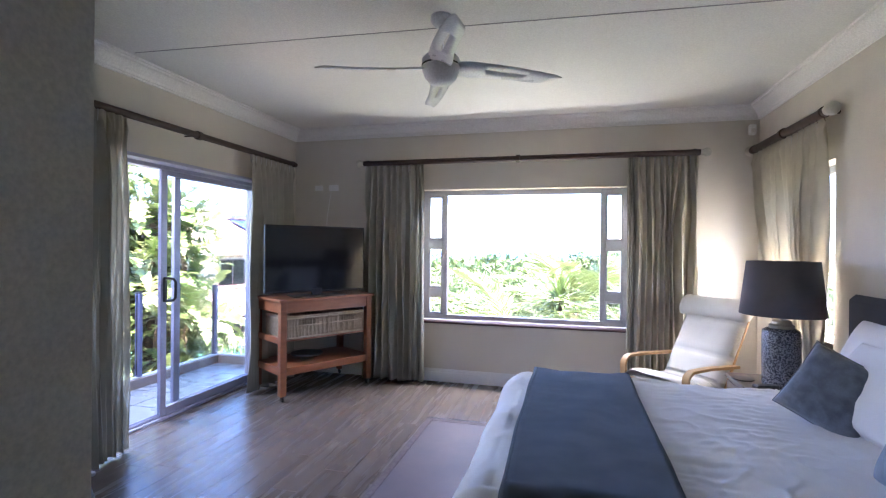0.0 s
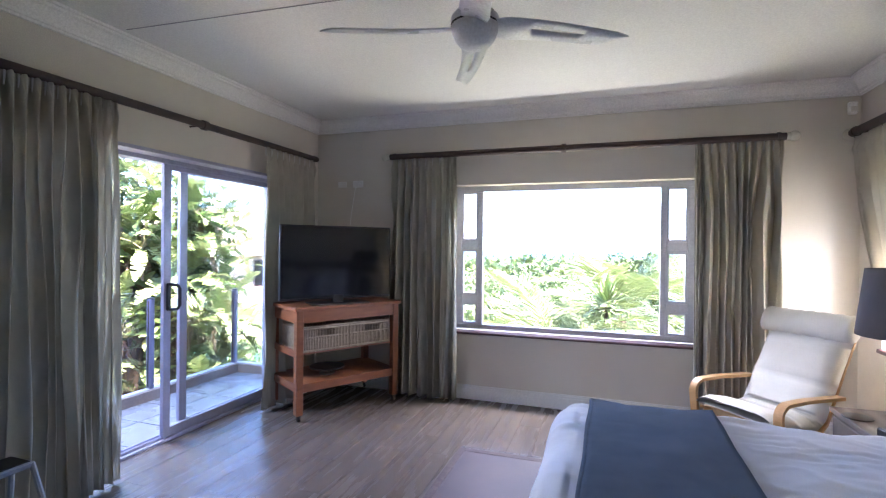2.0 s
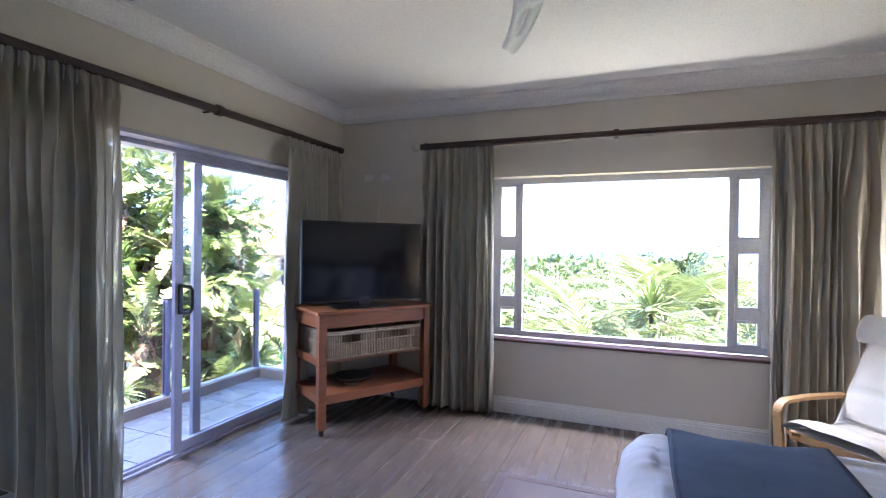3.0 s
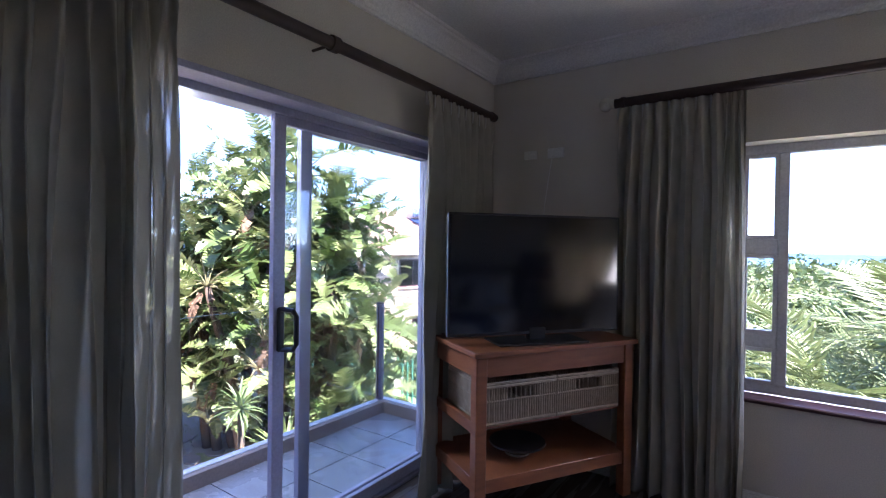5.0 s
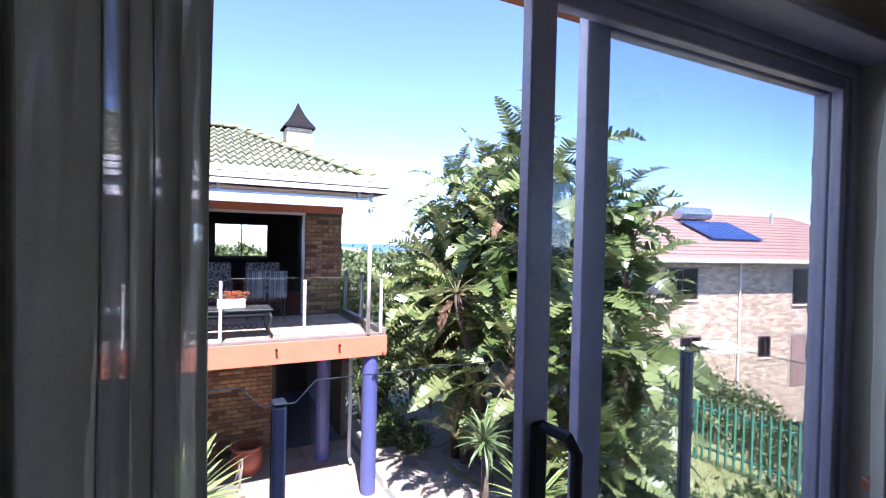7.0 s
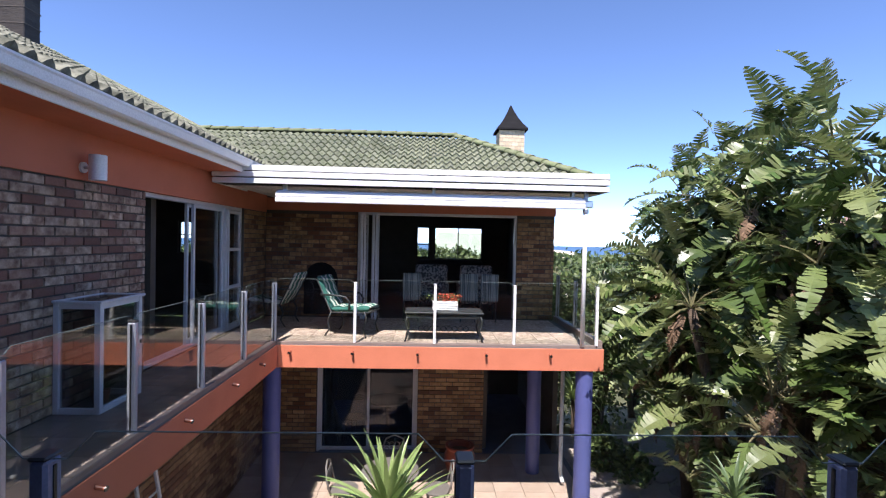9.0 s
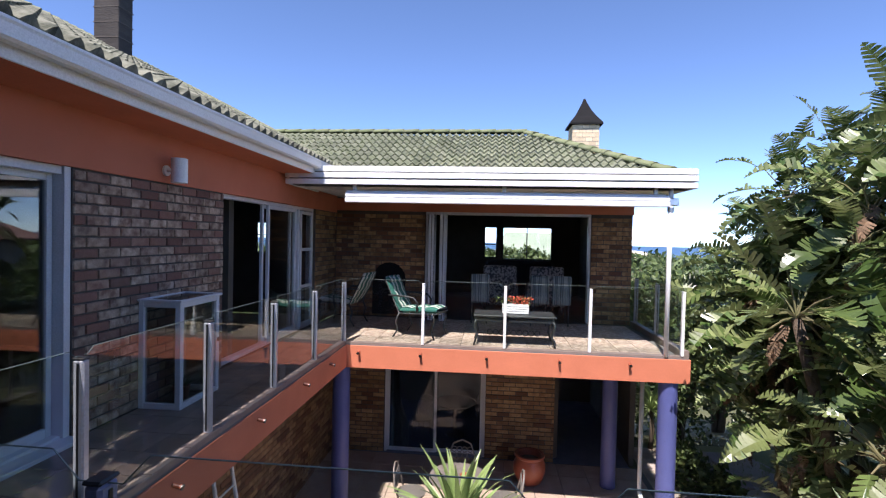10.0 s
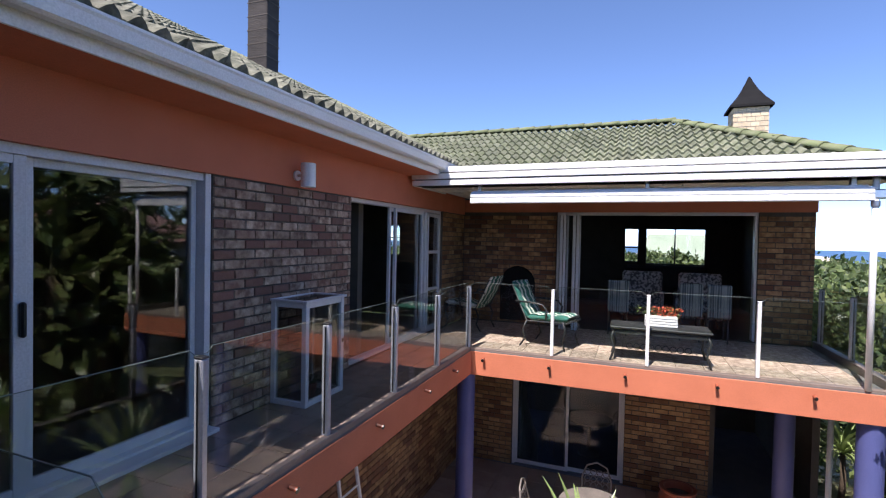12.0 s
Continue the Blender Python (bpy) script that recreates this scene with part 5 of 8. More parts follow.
# ---- glass doors of the house ----
def glazed_leaf(parent, name, ax, ay, bx, by, z0, z1, st=0.05, glass=None, bars=()):
    """A glazed leaf between two plan points."""
    L = math.hypot(bx - ax, by - ay)
    m = Matrix.Translation((ax, ay, 0)) @ Matrix.Rotation(math.atan2(by - ay, bx - ax), 4, "Z")
    bm = bmesh.new()
    for s in ((0, -0.02, z0, st, 0.02, z1), (L - st, -0.02, z0, L, 0.02, z1), (st, -0.019, z0, L - st, 0.019, z0 + 0.07), (st, -0.019, z1 - 0.05, L - st, 0.019, z1)):
        box(bm, *s, m=m, bevel=0.003)
    for z in bars:
        box(bm, st, -0.018, z - 0.025, L - st, 0.018, z + 0.025, m=m)
    p = part(name, bm, aluminium, parent)
    bm = bmesh.new()
    box(bm, st - 0.005, -0.003, z0 + 0.065, L - st + 0.005, 0.003, z1 - 0.045, m=m)
    part("pane", bm, glass or door_glass, p)
    return p


door_2 = tagged(new("door_2"), "wide white-framed sliding glass door onto the walkway", "sliding door", "", "structure")
bm = bmesh.new()
yb = BRICK_Y - 0.16
for s in ((-6.998, yb, 0, -6.94, yb + 0.14, 2.05), (-6.94, yb, 1.99, -4.02, yb + 0.12, 2.05), (-6.94, yb, 0.0, -4.02, yb + 0.12, 0.05), (-4.05, yb, 0, -3.99, yb + 0.12, 2.05)):
    box(bm, *s, bevel=0.003)
part("door_frame", bm, aluminium, door_2)
glazed_leaf(door_2, "sliding_panel", -6.93, yb + 0.035, -5.76, yb + 0.035, 0.05, 1.99, 0.045, house_glass)
leaf = glazed_leaf(door_2, "sliding_panel", -5.745, yb + 0.085, -4.05, yb + 0.085, 0.05, 1.99, 0.065, house_glass)
bm = bmesh.new()
box(bm, -5.73, yb + 0.107, 0.97, -5.70, yb + 0.145, 1.17, bevel=0.010)
part("handle", bm, black_plastic, leaf, "black sliding door handle")
structure("trim_sill_south", boxes((-6.995, BRICK_Y - 0.05, -0.012, -3.95, BRICK_Y + 0.10, 0.03), bevel=0.004), aluminium, "pale door track sill")

door_3 = tagged(new("door_3"), "white-framed sliding door standing open beside a three-pane side light", "sliding door", "", "structure")
bm = bmesh.new()
for s in ((-9.108, yb, 0, -9.053, yb + 0.11, 2.05), (-12.0, yb, 2.0, -9.108, yb + 0.11, 2.05), (-12.0, yb, 0.0, -9.108, yb + 0.11, 0.04), (-12.055, yb, 0, -12.0, yb + 0.11, 2.05), (-11.40, yb + 0.02, 0.04, -11.34, yb + 0.13, 2.0)):
    box(bm, *s, bevel=0.003)
part("door_frame", bm, aluminium, door_3)
glazed_leaf(door_3, "sliding_panel", -11.33, yb + 0.08, -10.33, yb + 0.08, 0.04, 2.0, 0.05)
glazed_leaf(door_3, "sliding_panel", -11.25, yb + 0.03, -10.24, yb + 0.03, 0.04, 2.0, 0.05)
glazed_leaf(door_3, "side_light", -11.99, yb + 0.10, -11.41, yb + 0.13, 0.04, 1.98, 0.045, None, (0.72, 1.34))

door_4 = tagged(new("door_4"), "white folding glass doors stacked open at the terrace", "folding door", "", "structure")
bm = bmesh.new()
for s in ((-13.40, 2.86, 0, -13.24, 2.90, 2.1), (-13.40, 6.02, 0, -13.24, 6.06, 2.1), (-13.40, 2.90, 2.05, -13.24, 6.02, 2.1)):
    box(bm, *s, bevel=0.003)
part("door_frame", bm, aluminium, door_4)
for k in range(4):
    y = 2.93 + 0.11 * k
    glazed_leaf(door_4, "folding_panel", -13.32, y, -12.78 + 0.03 * (k % 2), y + (0.075 if k % 2 == 0 else 0.02), 0.02, 2.04, 0.05)

door_5 = tagged(new("door_5"), "white-framed sliding glass doors of the lower living room", "sliding door", "", "structure")
bm = bmesh.new()
for s in ((-13.36, 2.10, -2.75, -13.26, 2.15, -0.42), (-13.36, 4.07, -2.75, -13.26, 4.12, -0.42), (-13.36, 2.15, -0.46, -13.26, 4.07, -0.42)):
    box(bm, *s, bevel=0.003)
part("door_frame", bm, aluminium, door_5)
glazed_leaf(door_5, "sliding_panel", -13.29, 2.15, -13.29, 3.15, -2.72, -0.46, 0.05, lower_glass)
glazed_leaf(door_5, "sliding_panel", -13.33, 3.07, -13.33, 4.07, -2.72, -0.46, 0.05, lower_glass)
structure("wall_lower_lintel", boxes((-13.43, 2.10, -0.42, -13.21, 4.12, -0.36)), orange_plaster)
for y0, y1, tie in ((2.2, 2.55, 1),):
    c = thing("curtain", "pale striped curtain tied back behind the lower glass doors", "curtain", (-13.5, y0, -2.75))

    def tie_back(u, v, tie=tie):
        return tie * -0.22 * math.sin(min(1, v * 1.25) * math.pi) * (u if tie > 0 else (1 - u))
    thicken(part("cloth", curtain_sheet((0, 0), (0, y1 - y0), 0.02, 2.25, 6, 0.04, int(y0 * 10), 0, (1, 0), tie_back), lining_cloth, c, smooth=True), 0.003)

# ---- flat awning roof, gutters and pitched roofs ----
bm = bmesh.new()
for k in range(3):
    box(bm, -10.60 - 0.006 * (k % 2), 1.12, 2.335 + 0.094 * k, -10.56 + 0.012 * (k == 1), 6.93, 2.335 + 0.094 * k + 0.078, bevel=0.006)
for k in range(3):
    box(bm, -11.9, 6.90, 2.335 + 0.094 * k, -10.60, 6.93, 2.335 + 0.094 * k + 0.078, bevel=0.006)
    box(bm, -11.9, 1.12, 2.335 + 0.094 * k, -10.60, 1.15, 2.335 + 0.094 * k + 0.078, bevel=0.006)
structure("trim_fascia", bm, white_paint, "white ribbed aluminium fascia of the flat terrace roof")
# solid dark strip added for the shade between the ribs
structure("roof_flat_edge", boxes((-11.0, 1.16, 2.345, -10.603, 6.895, 2.59)), roof_under, "dark backing strip behind the fascia ribs, for the shade in their slits")
structure("roof_flat", boxes((-13.4, 1.15, 2.36, -11.003, 6.90, 2.59)), soffit_paint, "flat roof over the terrace")
bm = bmesh.new()
for k in range(24):
    box(bm, -13.15, 1.2 + 0.238 * k, 2.345, -10.65, 1.2 + 0.238 * k + 0.225, 2.362)
structure("ceiling_terrace_boards", bm, soffit_paint, "pale boarded soffit over the terrace")
aw = thing("awning_box", "long rolled-up white awning cassette under the flat roof", "awning", (-10.705, 2.0, 2.105))
smooth_sides(part("roll", tubes((((0, 0.02, 0.085), (0, 4.55, 0.085)), 0.072), n=16), white_paint, aw))
part("front_rail", boxes((0.03, 0, -0.025, 0.075, 4.6, 0.048), (0.024, 0, 0.054, 0.070, 4.6, 0.125), bevel=0.010), white_paint, aw)
for y in (0.1, 2.3, 4.4):
    part("bracket", boxes((-0.05, y, 0.05, 0.02, y + 0.05, 0.285), bevel=0.005), white_paint, aw)
part("crank_box", boxes((-0.05, 4.57, 0.0, 0.06, 4.72, 0.10), bevel=0.01), bare_metal, aw, "grey metal crank gear")
part("arm", tubes((((-0.05, 4.5, 0.05), (-0.6, 3.4, 0.08)), 0.018), n=8), white_paint, aw)
pole = thing("terrace_pole", "slim round white pole holding the flat roof", "pole", (-10.685, 6.62, 0.0))
part("shaft", tubes((((0, 0, 0.0), (0, 0, 2.34)), 0.032), n=16), white_paint, pole, smooth=True)
part("collar", tubes((((0, 0, 2.02), (0, 0, 2.08)), 0.042), n=16), bare_metal, pole)

GY, GZ = 1.58, 2.66
bm = bmesh.new()
prof = [(0.0, 0.0), (0.012, 0.0), (0.012, -0.085), (0.03, -0.10), (0.085, -0.10), (0.105, -0.085), (0.115, -0.02), (0.125, -0.005), (0.125, 0.01), (0.108, 0.01), (0.10, -0.03)]
for i in range(len(prof) - 1):
    v = [bm.verts.new((x, GY - 0.03 + prof[k][0], GZ + prof[k][1])) for x, k in ((-3.2, i), (-11.2, i), (-11.2, i + 1), (-3.2, i + 1))]
    bm.faces.new(v)
thicken(structure("trim_gutter", bm, white_paint, "white metal rain gutter along the eaves"), 0.003)
structure("trim_eave_board", boxes((-11.2, GY - 0.05, 2.49, -3.2, GY - 0.03, 2.66), bevel=0.003), white_paint, "white eaves board")
structure("trim_eave_soffit", boxes((-10.8, BRICK_Y + 0.013, 2.49, -3.94, GY - 0.051, 2.505)), orange_plaster, "orange boarded soffit under the eaves")
structure("roof_bedroom", boxes((-4.42, GY, 2.62, OUTX - 0.003, 7.2, 2.72), (OUTX, OUTN + 0.003, 2.62, 1.9, 7.2, 2.72), (1.533, -1.5, 2.62, 1.9, OUTN, 2.72), (-4.42, -1.7, 2.955, 1.9, 7.2, 3.05)), roof_under, "roof over the bedroom")
structure("trim_eave_bedroom", boxes((-4.44, GY + 0.10, 2.44, -4.40, 7.2, 2.64), (-4.44, 7.16, 2.44, 1.9, 7.2, 2.64)), orange_plaster, "red-brown eaves board of the bedroom roof")
structure("ceiling_eave_bedroom", boxes((-4.40, GY + 0.1, 2.60, -3.93, 7.16, 2.615)), soffit_paint, "pale soffit over the balcony")

SL = 0.50
TP, TW = 0.335, 0.30


def tile_mesh(name, cols=1):
    """One interlocking roof tile: two shallow rolls, with a thick front edge. Local x across, y up the slope."""
    bm = bmesh.new()
    n = 10
    prof = [(TW * i / n, 0.020 + 0.030 * math.cos(4 * math.pi * i / n)) for i in range(n + 1)]
    for a, b in zip(prof, prof[1:]):
        f0, f1 = bm.verts.new((a[0], -0.02, a[1] + 0.042)), bm.verts.new((b[0], -0.02, b[1] + 0.042))
        g0, g1 = bm.verts.new((a[0], TP, a[1] + 0.001)), bm.verts.new((b[0], TP, b[1] + 0.001))
        h0, h1 = bm.verts.new((a[0], -0.02, a[1] * 0.4 - 0.012)), bm.verts.new((b[0], -0.02, b[1] * 0.4 - 0.012))
        k0, k1 = bm.verts.new((a[0], 0.05, a[1] * 0.4 - 0.012)), bm.verts.new((b[0], 0.05, b[1] * 0.4 - 0.012))
        bm.faces.new((f0, f1, g1, g0))
        bm.faces.new((h0, h1, f1, f0))
        bm.faces.new((k0, k1, h1, h0))
    bmesh.ops.remove_doubles(bm, verts=bm.verts, dist=0.0001)
    me = bpy.data.meshes.new(name)
    bm.to_mesh(me)
    bm.free()
    return me


def slope_frame(origin, across, up):
    across, up = Vector(across).normalized(), Vector(up).normalized()
    return Matrix.Translation(origin) @ Matrix((across, up, across.cross(up))).transposed().to_4x4()


def joined_copies(name, me, mats, material, parent, kind="stuff", label=""):
    v = np.array([p.co[:] for p in me.vertices])
    f = [tuple(p.vertices) for p in me.polygons]
    vs, fs = [], []
    for i, m in enumerate(mats):
        a = np.array(m)
        vs.append(v @ a[:3, :3].T + a[:3, 3])
        fs += [tuple(q + i * len(v) for q in p) for p in f]
    out = bpy.data.meshes.new(name)
    if vs:
        out.from_pydata(np.concatenate(vs).tolist(), [], fs)
    out.materials.append(material)
    ob = new(name, out)
    ob.parent = parent
    return tagged(ob, label, "", "", kind)


main_roof = tagged(new("roof_main"), "pitched roof of the house with lichened grey-green tiles", "roof", "", "structure")
wing_roof = tagged(new("roof_wing"), "hipped terrace wing roof with lichened tiles and mossy ridges", "roof", "", "structure")
bm = bmesh.new()
faces_of(bm, [bm.verts.new(p) for p in ((-3.0, GY - 0.02, GZ - 0.02), (-15.5, GY - 0.02, GZ - 0.02), (-15.5, -3.4, GZ - 0.02 + 5.2 * SL), (-3.0, -3.4, GZ - 0.02 + 5.2 * SL), (-15.5, -8.6, GZ), (-3.0, -8.6, GZ))], ((0, 1, 2, 3), (3, 2, 4, 5)))
thicken(part("underlay", bm, roof_under, main_roof), 0.02)
RX, RZ, RYN, WE, WEZ = -15.0, 4.0, 4.87, -11.85, 2.60
bm = bmesh.new()
hipc, hipb = (WE, 7.3, WEZ - 0.03), (-18.2, 7.3, WEZ - 0.03)
faces_of(bm, [bm.verts.new(p) for p in ((WE, 1.2, WEZ - 0.03), hipc, (RX, RYN, RZ - 0.03), (RX, -1.5, RZ - 0.03), hipb, (-18.2, -1.5, WEZ - 0.03))], ((0, 1, 2, 3), (1, 4, 2), (3, 2, 4, 5)))
thicken(part("underlay", bm, roof_under, wing_roof), 0.02)
sl_len = math.hypot(1, SL)
mains = []
for j in range(15):
    y = GY + 0.05 - j * TP / sl_len
    z = GZ + 0.0 + j * TP / sl_len * SL
    for i in range(42):
        x = -3.2 - TW * i
        valley = WE - 0.1 - (GY - y) * 1.125
        if x < valley - 0.2:
            continue
        mains.append((x, y, z))
mains.sort(key=lambda p: math.dist(p, (-6.5, 1.8, 2.6)))
main_mats = [slope_frame(p, (-1, 0, 0), (0, -1, SL)) for p in mains]
tile_a = tile_mesh("roof_tile")
tile_a.materials.append(tile_green)
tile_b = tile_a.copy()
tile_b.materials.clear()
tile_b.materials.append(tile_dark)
WSL = (RZ - WEZ) / (WE - RX)
wl = math.hypot(1, WSL)
wings = []
for j in range(10):
    x = WE + 0.03 - j * TP / wl
    z = WEZ + j * TP / wl * WSL
    for i in range(32):
        y = -1.8 + TW * i
        if y > 7.25 - (7.3 - RYN) * (WE - x) / (WE - RX) - 0.15 or y < GY - (WE - x) / 1.125 - 0.35:
            continue
        wings.append(slope_frame((x, y, z), (0, 1, 0), (-1, 0, WSL)))
hips = []
HSL = (RZ - WEZ) / (7.3 - RYN)
hl = math.hypot(1, HSL)
for j in range(8):
    y = 7.32 - j * TP / hl
    z = WEZ + j * TP / hl * HSL
    for i in range(22):
        x = -11.9 - TW * i
        f = (7.3 - y) / (7.3 - RYN)
        if x > WE + (RX - WE) * f - 0.1 or x - TW < -18.2 - (RX - (-18.2)) * -f * 1.0 + 0.1:
            continue
        hips.append(slope_frame((x, y, z), (-1, 0, 0), (0, -1, HSL)))
for a, b, nm in (((RX, -1.2, RZ + 0.02), (RX, RYN, RZ + 0.02), "ridge_tile"), ((RX, RYN, RZ + 0.02), (WE, 7.3, WEZ + 0.05), "hip_tile")):
    a, b = Vector(a), Vector(b)
    n = int((b - a).length / 0.34)
    for i in range(n):
        p, q = a.lerp(b, i / n), a.lerp(b, (i + 1.12) / n)
        bm = bmesh.new()
        d = (q - p).normalized()
        side = d.cross(Vector((0, 0, 1))).normalized()
        up = side.cross(d)
        rr = [[bm.verts.new(c + side * math.cos(t) * 0.125 * s + up * (math.sin(t) * 0.085 * s + off)) for t in (math.pi * k / 6 for k in range(7))] for c, s, off in ((p, 1.0, 0.0), (q, 1.12, 0.012))]
        for k in range(6):
            bm.faces.new((rr[0][k], rr[0][k + 1], rr[1][k + 1], rr[1][k]))
        thicken(part(nm, bm, tile_moss, wing_roof, smooth=True), 0.012)


# ---- bricks ----
BLn, BHt = 0.222, 0.073
CO = 0.085
brick_me = {}


def brick_mesh(w):
    key = round(w, 3)
    if key not in brick_me:
        bm = bmesh.new()
        x0, x1, z0, z1, b = 0.005, w - 0.005, 0.0, BHt, 0.004
        back = [bm.verts.new(p) for p in ((x0, 0.014, z0), (x1, 0.014, z0), (x1, 0.014, z1), (x0, 0.014, z1))]
        front = [bm.verts.new(p) for p in ((x0 + b, 0, z0 + b), (x1 - b, 0, z0 + b), (x1 - b, 0, z1 - b), (x0 + b, 0, z1 - b))]
        bm.faces.new(front)
        for k in range(4):
            bm.faces.new((back[k], back[(k + 1) % 4], front[(k + 1) % 4], front[k]))
        me = bpy.data.meshes.new("brick")
        bm.to_mesh(me)
        bm.free()
        brick_me[key] = me
    return brick_me[key]


def brick_field(a, z0, length, height, facing, rnd):
    """Poses of stretcher-bond bricks on a wall that starts at plan point a and runs to its right as seen from outside."""
    fx, fy = facing
    across = Vector((-fy, fx, 0))
    out = []
    rows_ = int(height / CO + 0.2)
    for j in range(rows_):
        s = -BLn / 2 - 0.006 if j % 2 else 0.0
        while s < length - 0.03:
            lo, hi = max(0, s), min(length, s + BLn + 0.012)
            if hi - lo > 0.05:
                p = Vector((a[0], a[1], z0 + j * CO + 0.006)) + across * lo + Vector((fx, fy, 0)) * rnd.uniform(-0.0015, 0.003)
                m = Matrix((across, (-fx, -fy, 0), (0, 0, 1))).transposed().to_4x4()
                out.append((hi - lo, Matrix.Translation(p) @ m))
            s += BLn + 0.012
    return out


rnd = random.Random(77)
field_main = brick_field((-7.0, BRICK_Y), 0, 2.05, 2.05, (0, 1), rnd)
field_pier = brick_field((-13.2, 6.06), 0, 0.76, 2.10, (1, 0), rnd)
field_terrace = brick_field((-13.2, BRICK_Y), 0, 1.81, 2.10, (1, 0), rnd)
fields_far = brick_field((-12.06, BRICK_Y), 0, 1.14, 2.05, (0, 1), rnd) \
    + brick_field((-13.2, 4.12), -2.74, 1.34, 2.36, (1, 0), rnd) + brick_field((-13.2, BRICK_Y), -2.74, 1.05, 2.36, (1, 0), rnd) + brick_field((-5.2, BRICK_Y), -2.74, 8.0, 2.36, (0, 1), rnd) \
    + brick_field((-3.93, 6.74), -0.3, 0.66, 2.9, (-1, 0), rnd)
bpier_side = brick_field((-13.2, 6.82), 0, 0.23, 2.10, (0, 1), rnd)

# ---- railings ----
def turned(ob, at, turn):
    ob.location, ob.rotation_euler = at, (0, 0, radians(turn))
    return ob


def rail_post(rail, x, y, z0, z1, turn, paint=None):
    h = z1 - z0
    t = turned(part("post", boxes((-0.024, -0.032, 0.0, 0.024, 0.032, h - 0.012), bevel=0.009), paint or post_metal, rail, "slim aluminium railing post"), (x, y, z0), turn)
    part("groove", boxes((-0.027, -0.006, 0.02, -0.0235, 0.006, h - 0.03), (0.0235, -0.006, 0.02, 0.027, 0.006, h - 0.03)), black_plastic, t, "dark glazing groove")
    part("cap", boxes((-0.026, -0.034, h - 0.012, 0.026, 0.034, h), bevel=0.005), black_plastic, t, "black plastic cap")


def white_post(rail, x, y, z0, z1, turn):
    h = z1 - z0
    t = turned(part("post", boxes((-0.02, -0.030, 0.0, 0.02, 0.030, h), bevel=0.008), white_paint, rail, "slim white railing post in full sun"), (x, y, z0), turn)
    part("cap", boxes((-0.022, -0.032, h, 0.022, 0.032, h + 0.008), bevel=0.003), white_paint, t)


def rail_pane(rail, ax, ay, bx, by, z0, z1, c=0.06, dpt=0.035):
    L = math.hypot(bx - ax, by - ay)
    h = z1 - z0
    bm = bmesh.new()
    pts = [(0.02, 0), (L - 0.02, 0), (L - 0.02, h - dpt), (L - 0.02 - c * 0.35, h - dpt), (L - 0.02 - c, h), (0.02 + c, h), (0.02 + c * 0.35, h - dpt), (0.02, h - dpt)]
    vs = [[bm.verts.new((x, y, z)) for x, z in pts] for y in (-0.004, 0.004)]
    bm.faces.new(vs[0])
    bm.faces.new(vs[1][::-1])
    for k in range(len(pts)):
        bm.faces.new((vs[0][k], vs[1][k], vs[1][(k + 1) % len(pts)], vs[0][(k + 1) % len(pts)]))
    t = turned(part("pane", bm, rail_glass, rail, "clear toughened glass panel"), (ax, ay, z0), math.degrees(math.atan2(by - ay, bx - ax)))
    bm = bmesh.new()
    tube(bm, [(x, 0, z) for x, z in pts[2:]], 0.0022, 5)
    part("edge", bm, edge_glass, t, "pale polished glass edge")


edge_glass = surface("polished_glass_edge", (0.16, 0.20, 0.19), (0.12, 0.15, 0.14), 0.2)
walk_rail = thing("railing", "frameless glass railing with aluminium posts along the walkway edge", "railing")
wx = [-10.71, -9.50, -8.36, -7.21, -6.03, -4.86]
for x in wx:
    rail_post(walk_rail, x, 1.995, 0.028 if x > -10.7 else 0.0, 0.905, 0)
for a, b in zip(wx, wx[1:]):
    rail_pane(walk_rail, a, 1.995, b, 1.995, 0.06, 0.95)
balcony_rail = thing("railing", "glass railing with blue-grey posts on the balcony kerb", "railing")
by_ = [2.10, 3.21, 4.34, 5.42, 6.54]
for y in by_[1:]:
    rail_post(balcony_rail, -4.75, y, 0.10, 0.975, 90, shaded_post)
for a, b in zip(by_, by_[1:]):
    rail_pane(balcony_rail, -4.75, a, -4.75, b, 0.13, 1.035, 0.11, 0.075)
rail_pane(balcony_rail, -4.75, 6.585, -3.96, 6.585, 0.13, 1.035)
terrace_rail = thing("railing", "glass railing with white posts along the sunny terrace edge", "railing")
ty = [1.995, 3.19, 4.38, 5.58, 6.84]
for y in ty[1:]:
    white_post(terrace_rail, -10.70, y, 0.012, 0.905, 90)
for a, b in zip(ty, ty[1:]):
    rail_pane(terrace_rail, -10.72, a, -10.72, b, 0.04, 0.95)
tx = [-10.70, -11.9, -13.05]
for x in tx[1:]:
    rail_post(terrace_rail, x, 6.88, 0.09, 0.92, 0)
for a, b in zip(tx, tx[1:]):
    rail_pane(terrace_rail, a, 6.88, b, 6.88, 0.11, 0.95)
for y in (2.25, 3.17, 4.13, 5.16, 6.13):
    t = thing("drain_spout", "short dark overflow pipe sticking out of the orange beam", "overflow pipe", (-10.662, y, -0.12), 0, "overflow pipes")
    smooth_sides(part("pipe", tubes((((0, 0, 0), (0.07, 0, -0.012)), 0.018), n=10), terracotta, t))
    part("lip", tubes((((0.065, 0, -0.011), (0.074, 0, -0.013)), 0.021), n=10), black_plastic, t)
for x in (-9.9, -9.0, -7.9, -6.7, -5.6):
    t = thing("drain_spout", "short overflow pipe sticking out of the shaded walkway beam", "overflow pipe", (x, 2.062, -0.12), 90, "overflow pipes")
    smooth_sides(part("pipe", tubes((((0, 0, 0), (0.07, 0, -0.012)), 0.018), n=10), terracotta, t))
    part("lip", tubes((((0.065, 0, -0.011), (0.074, 0, -0.013)), 0.021), n=10), black_plastic, t)

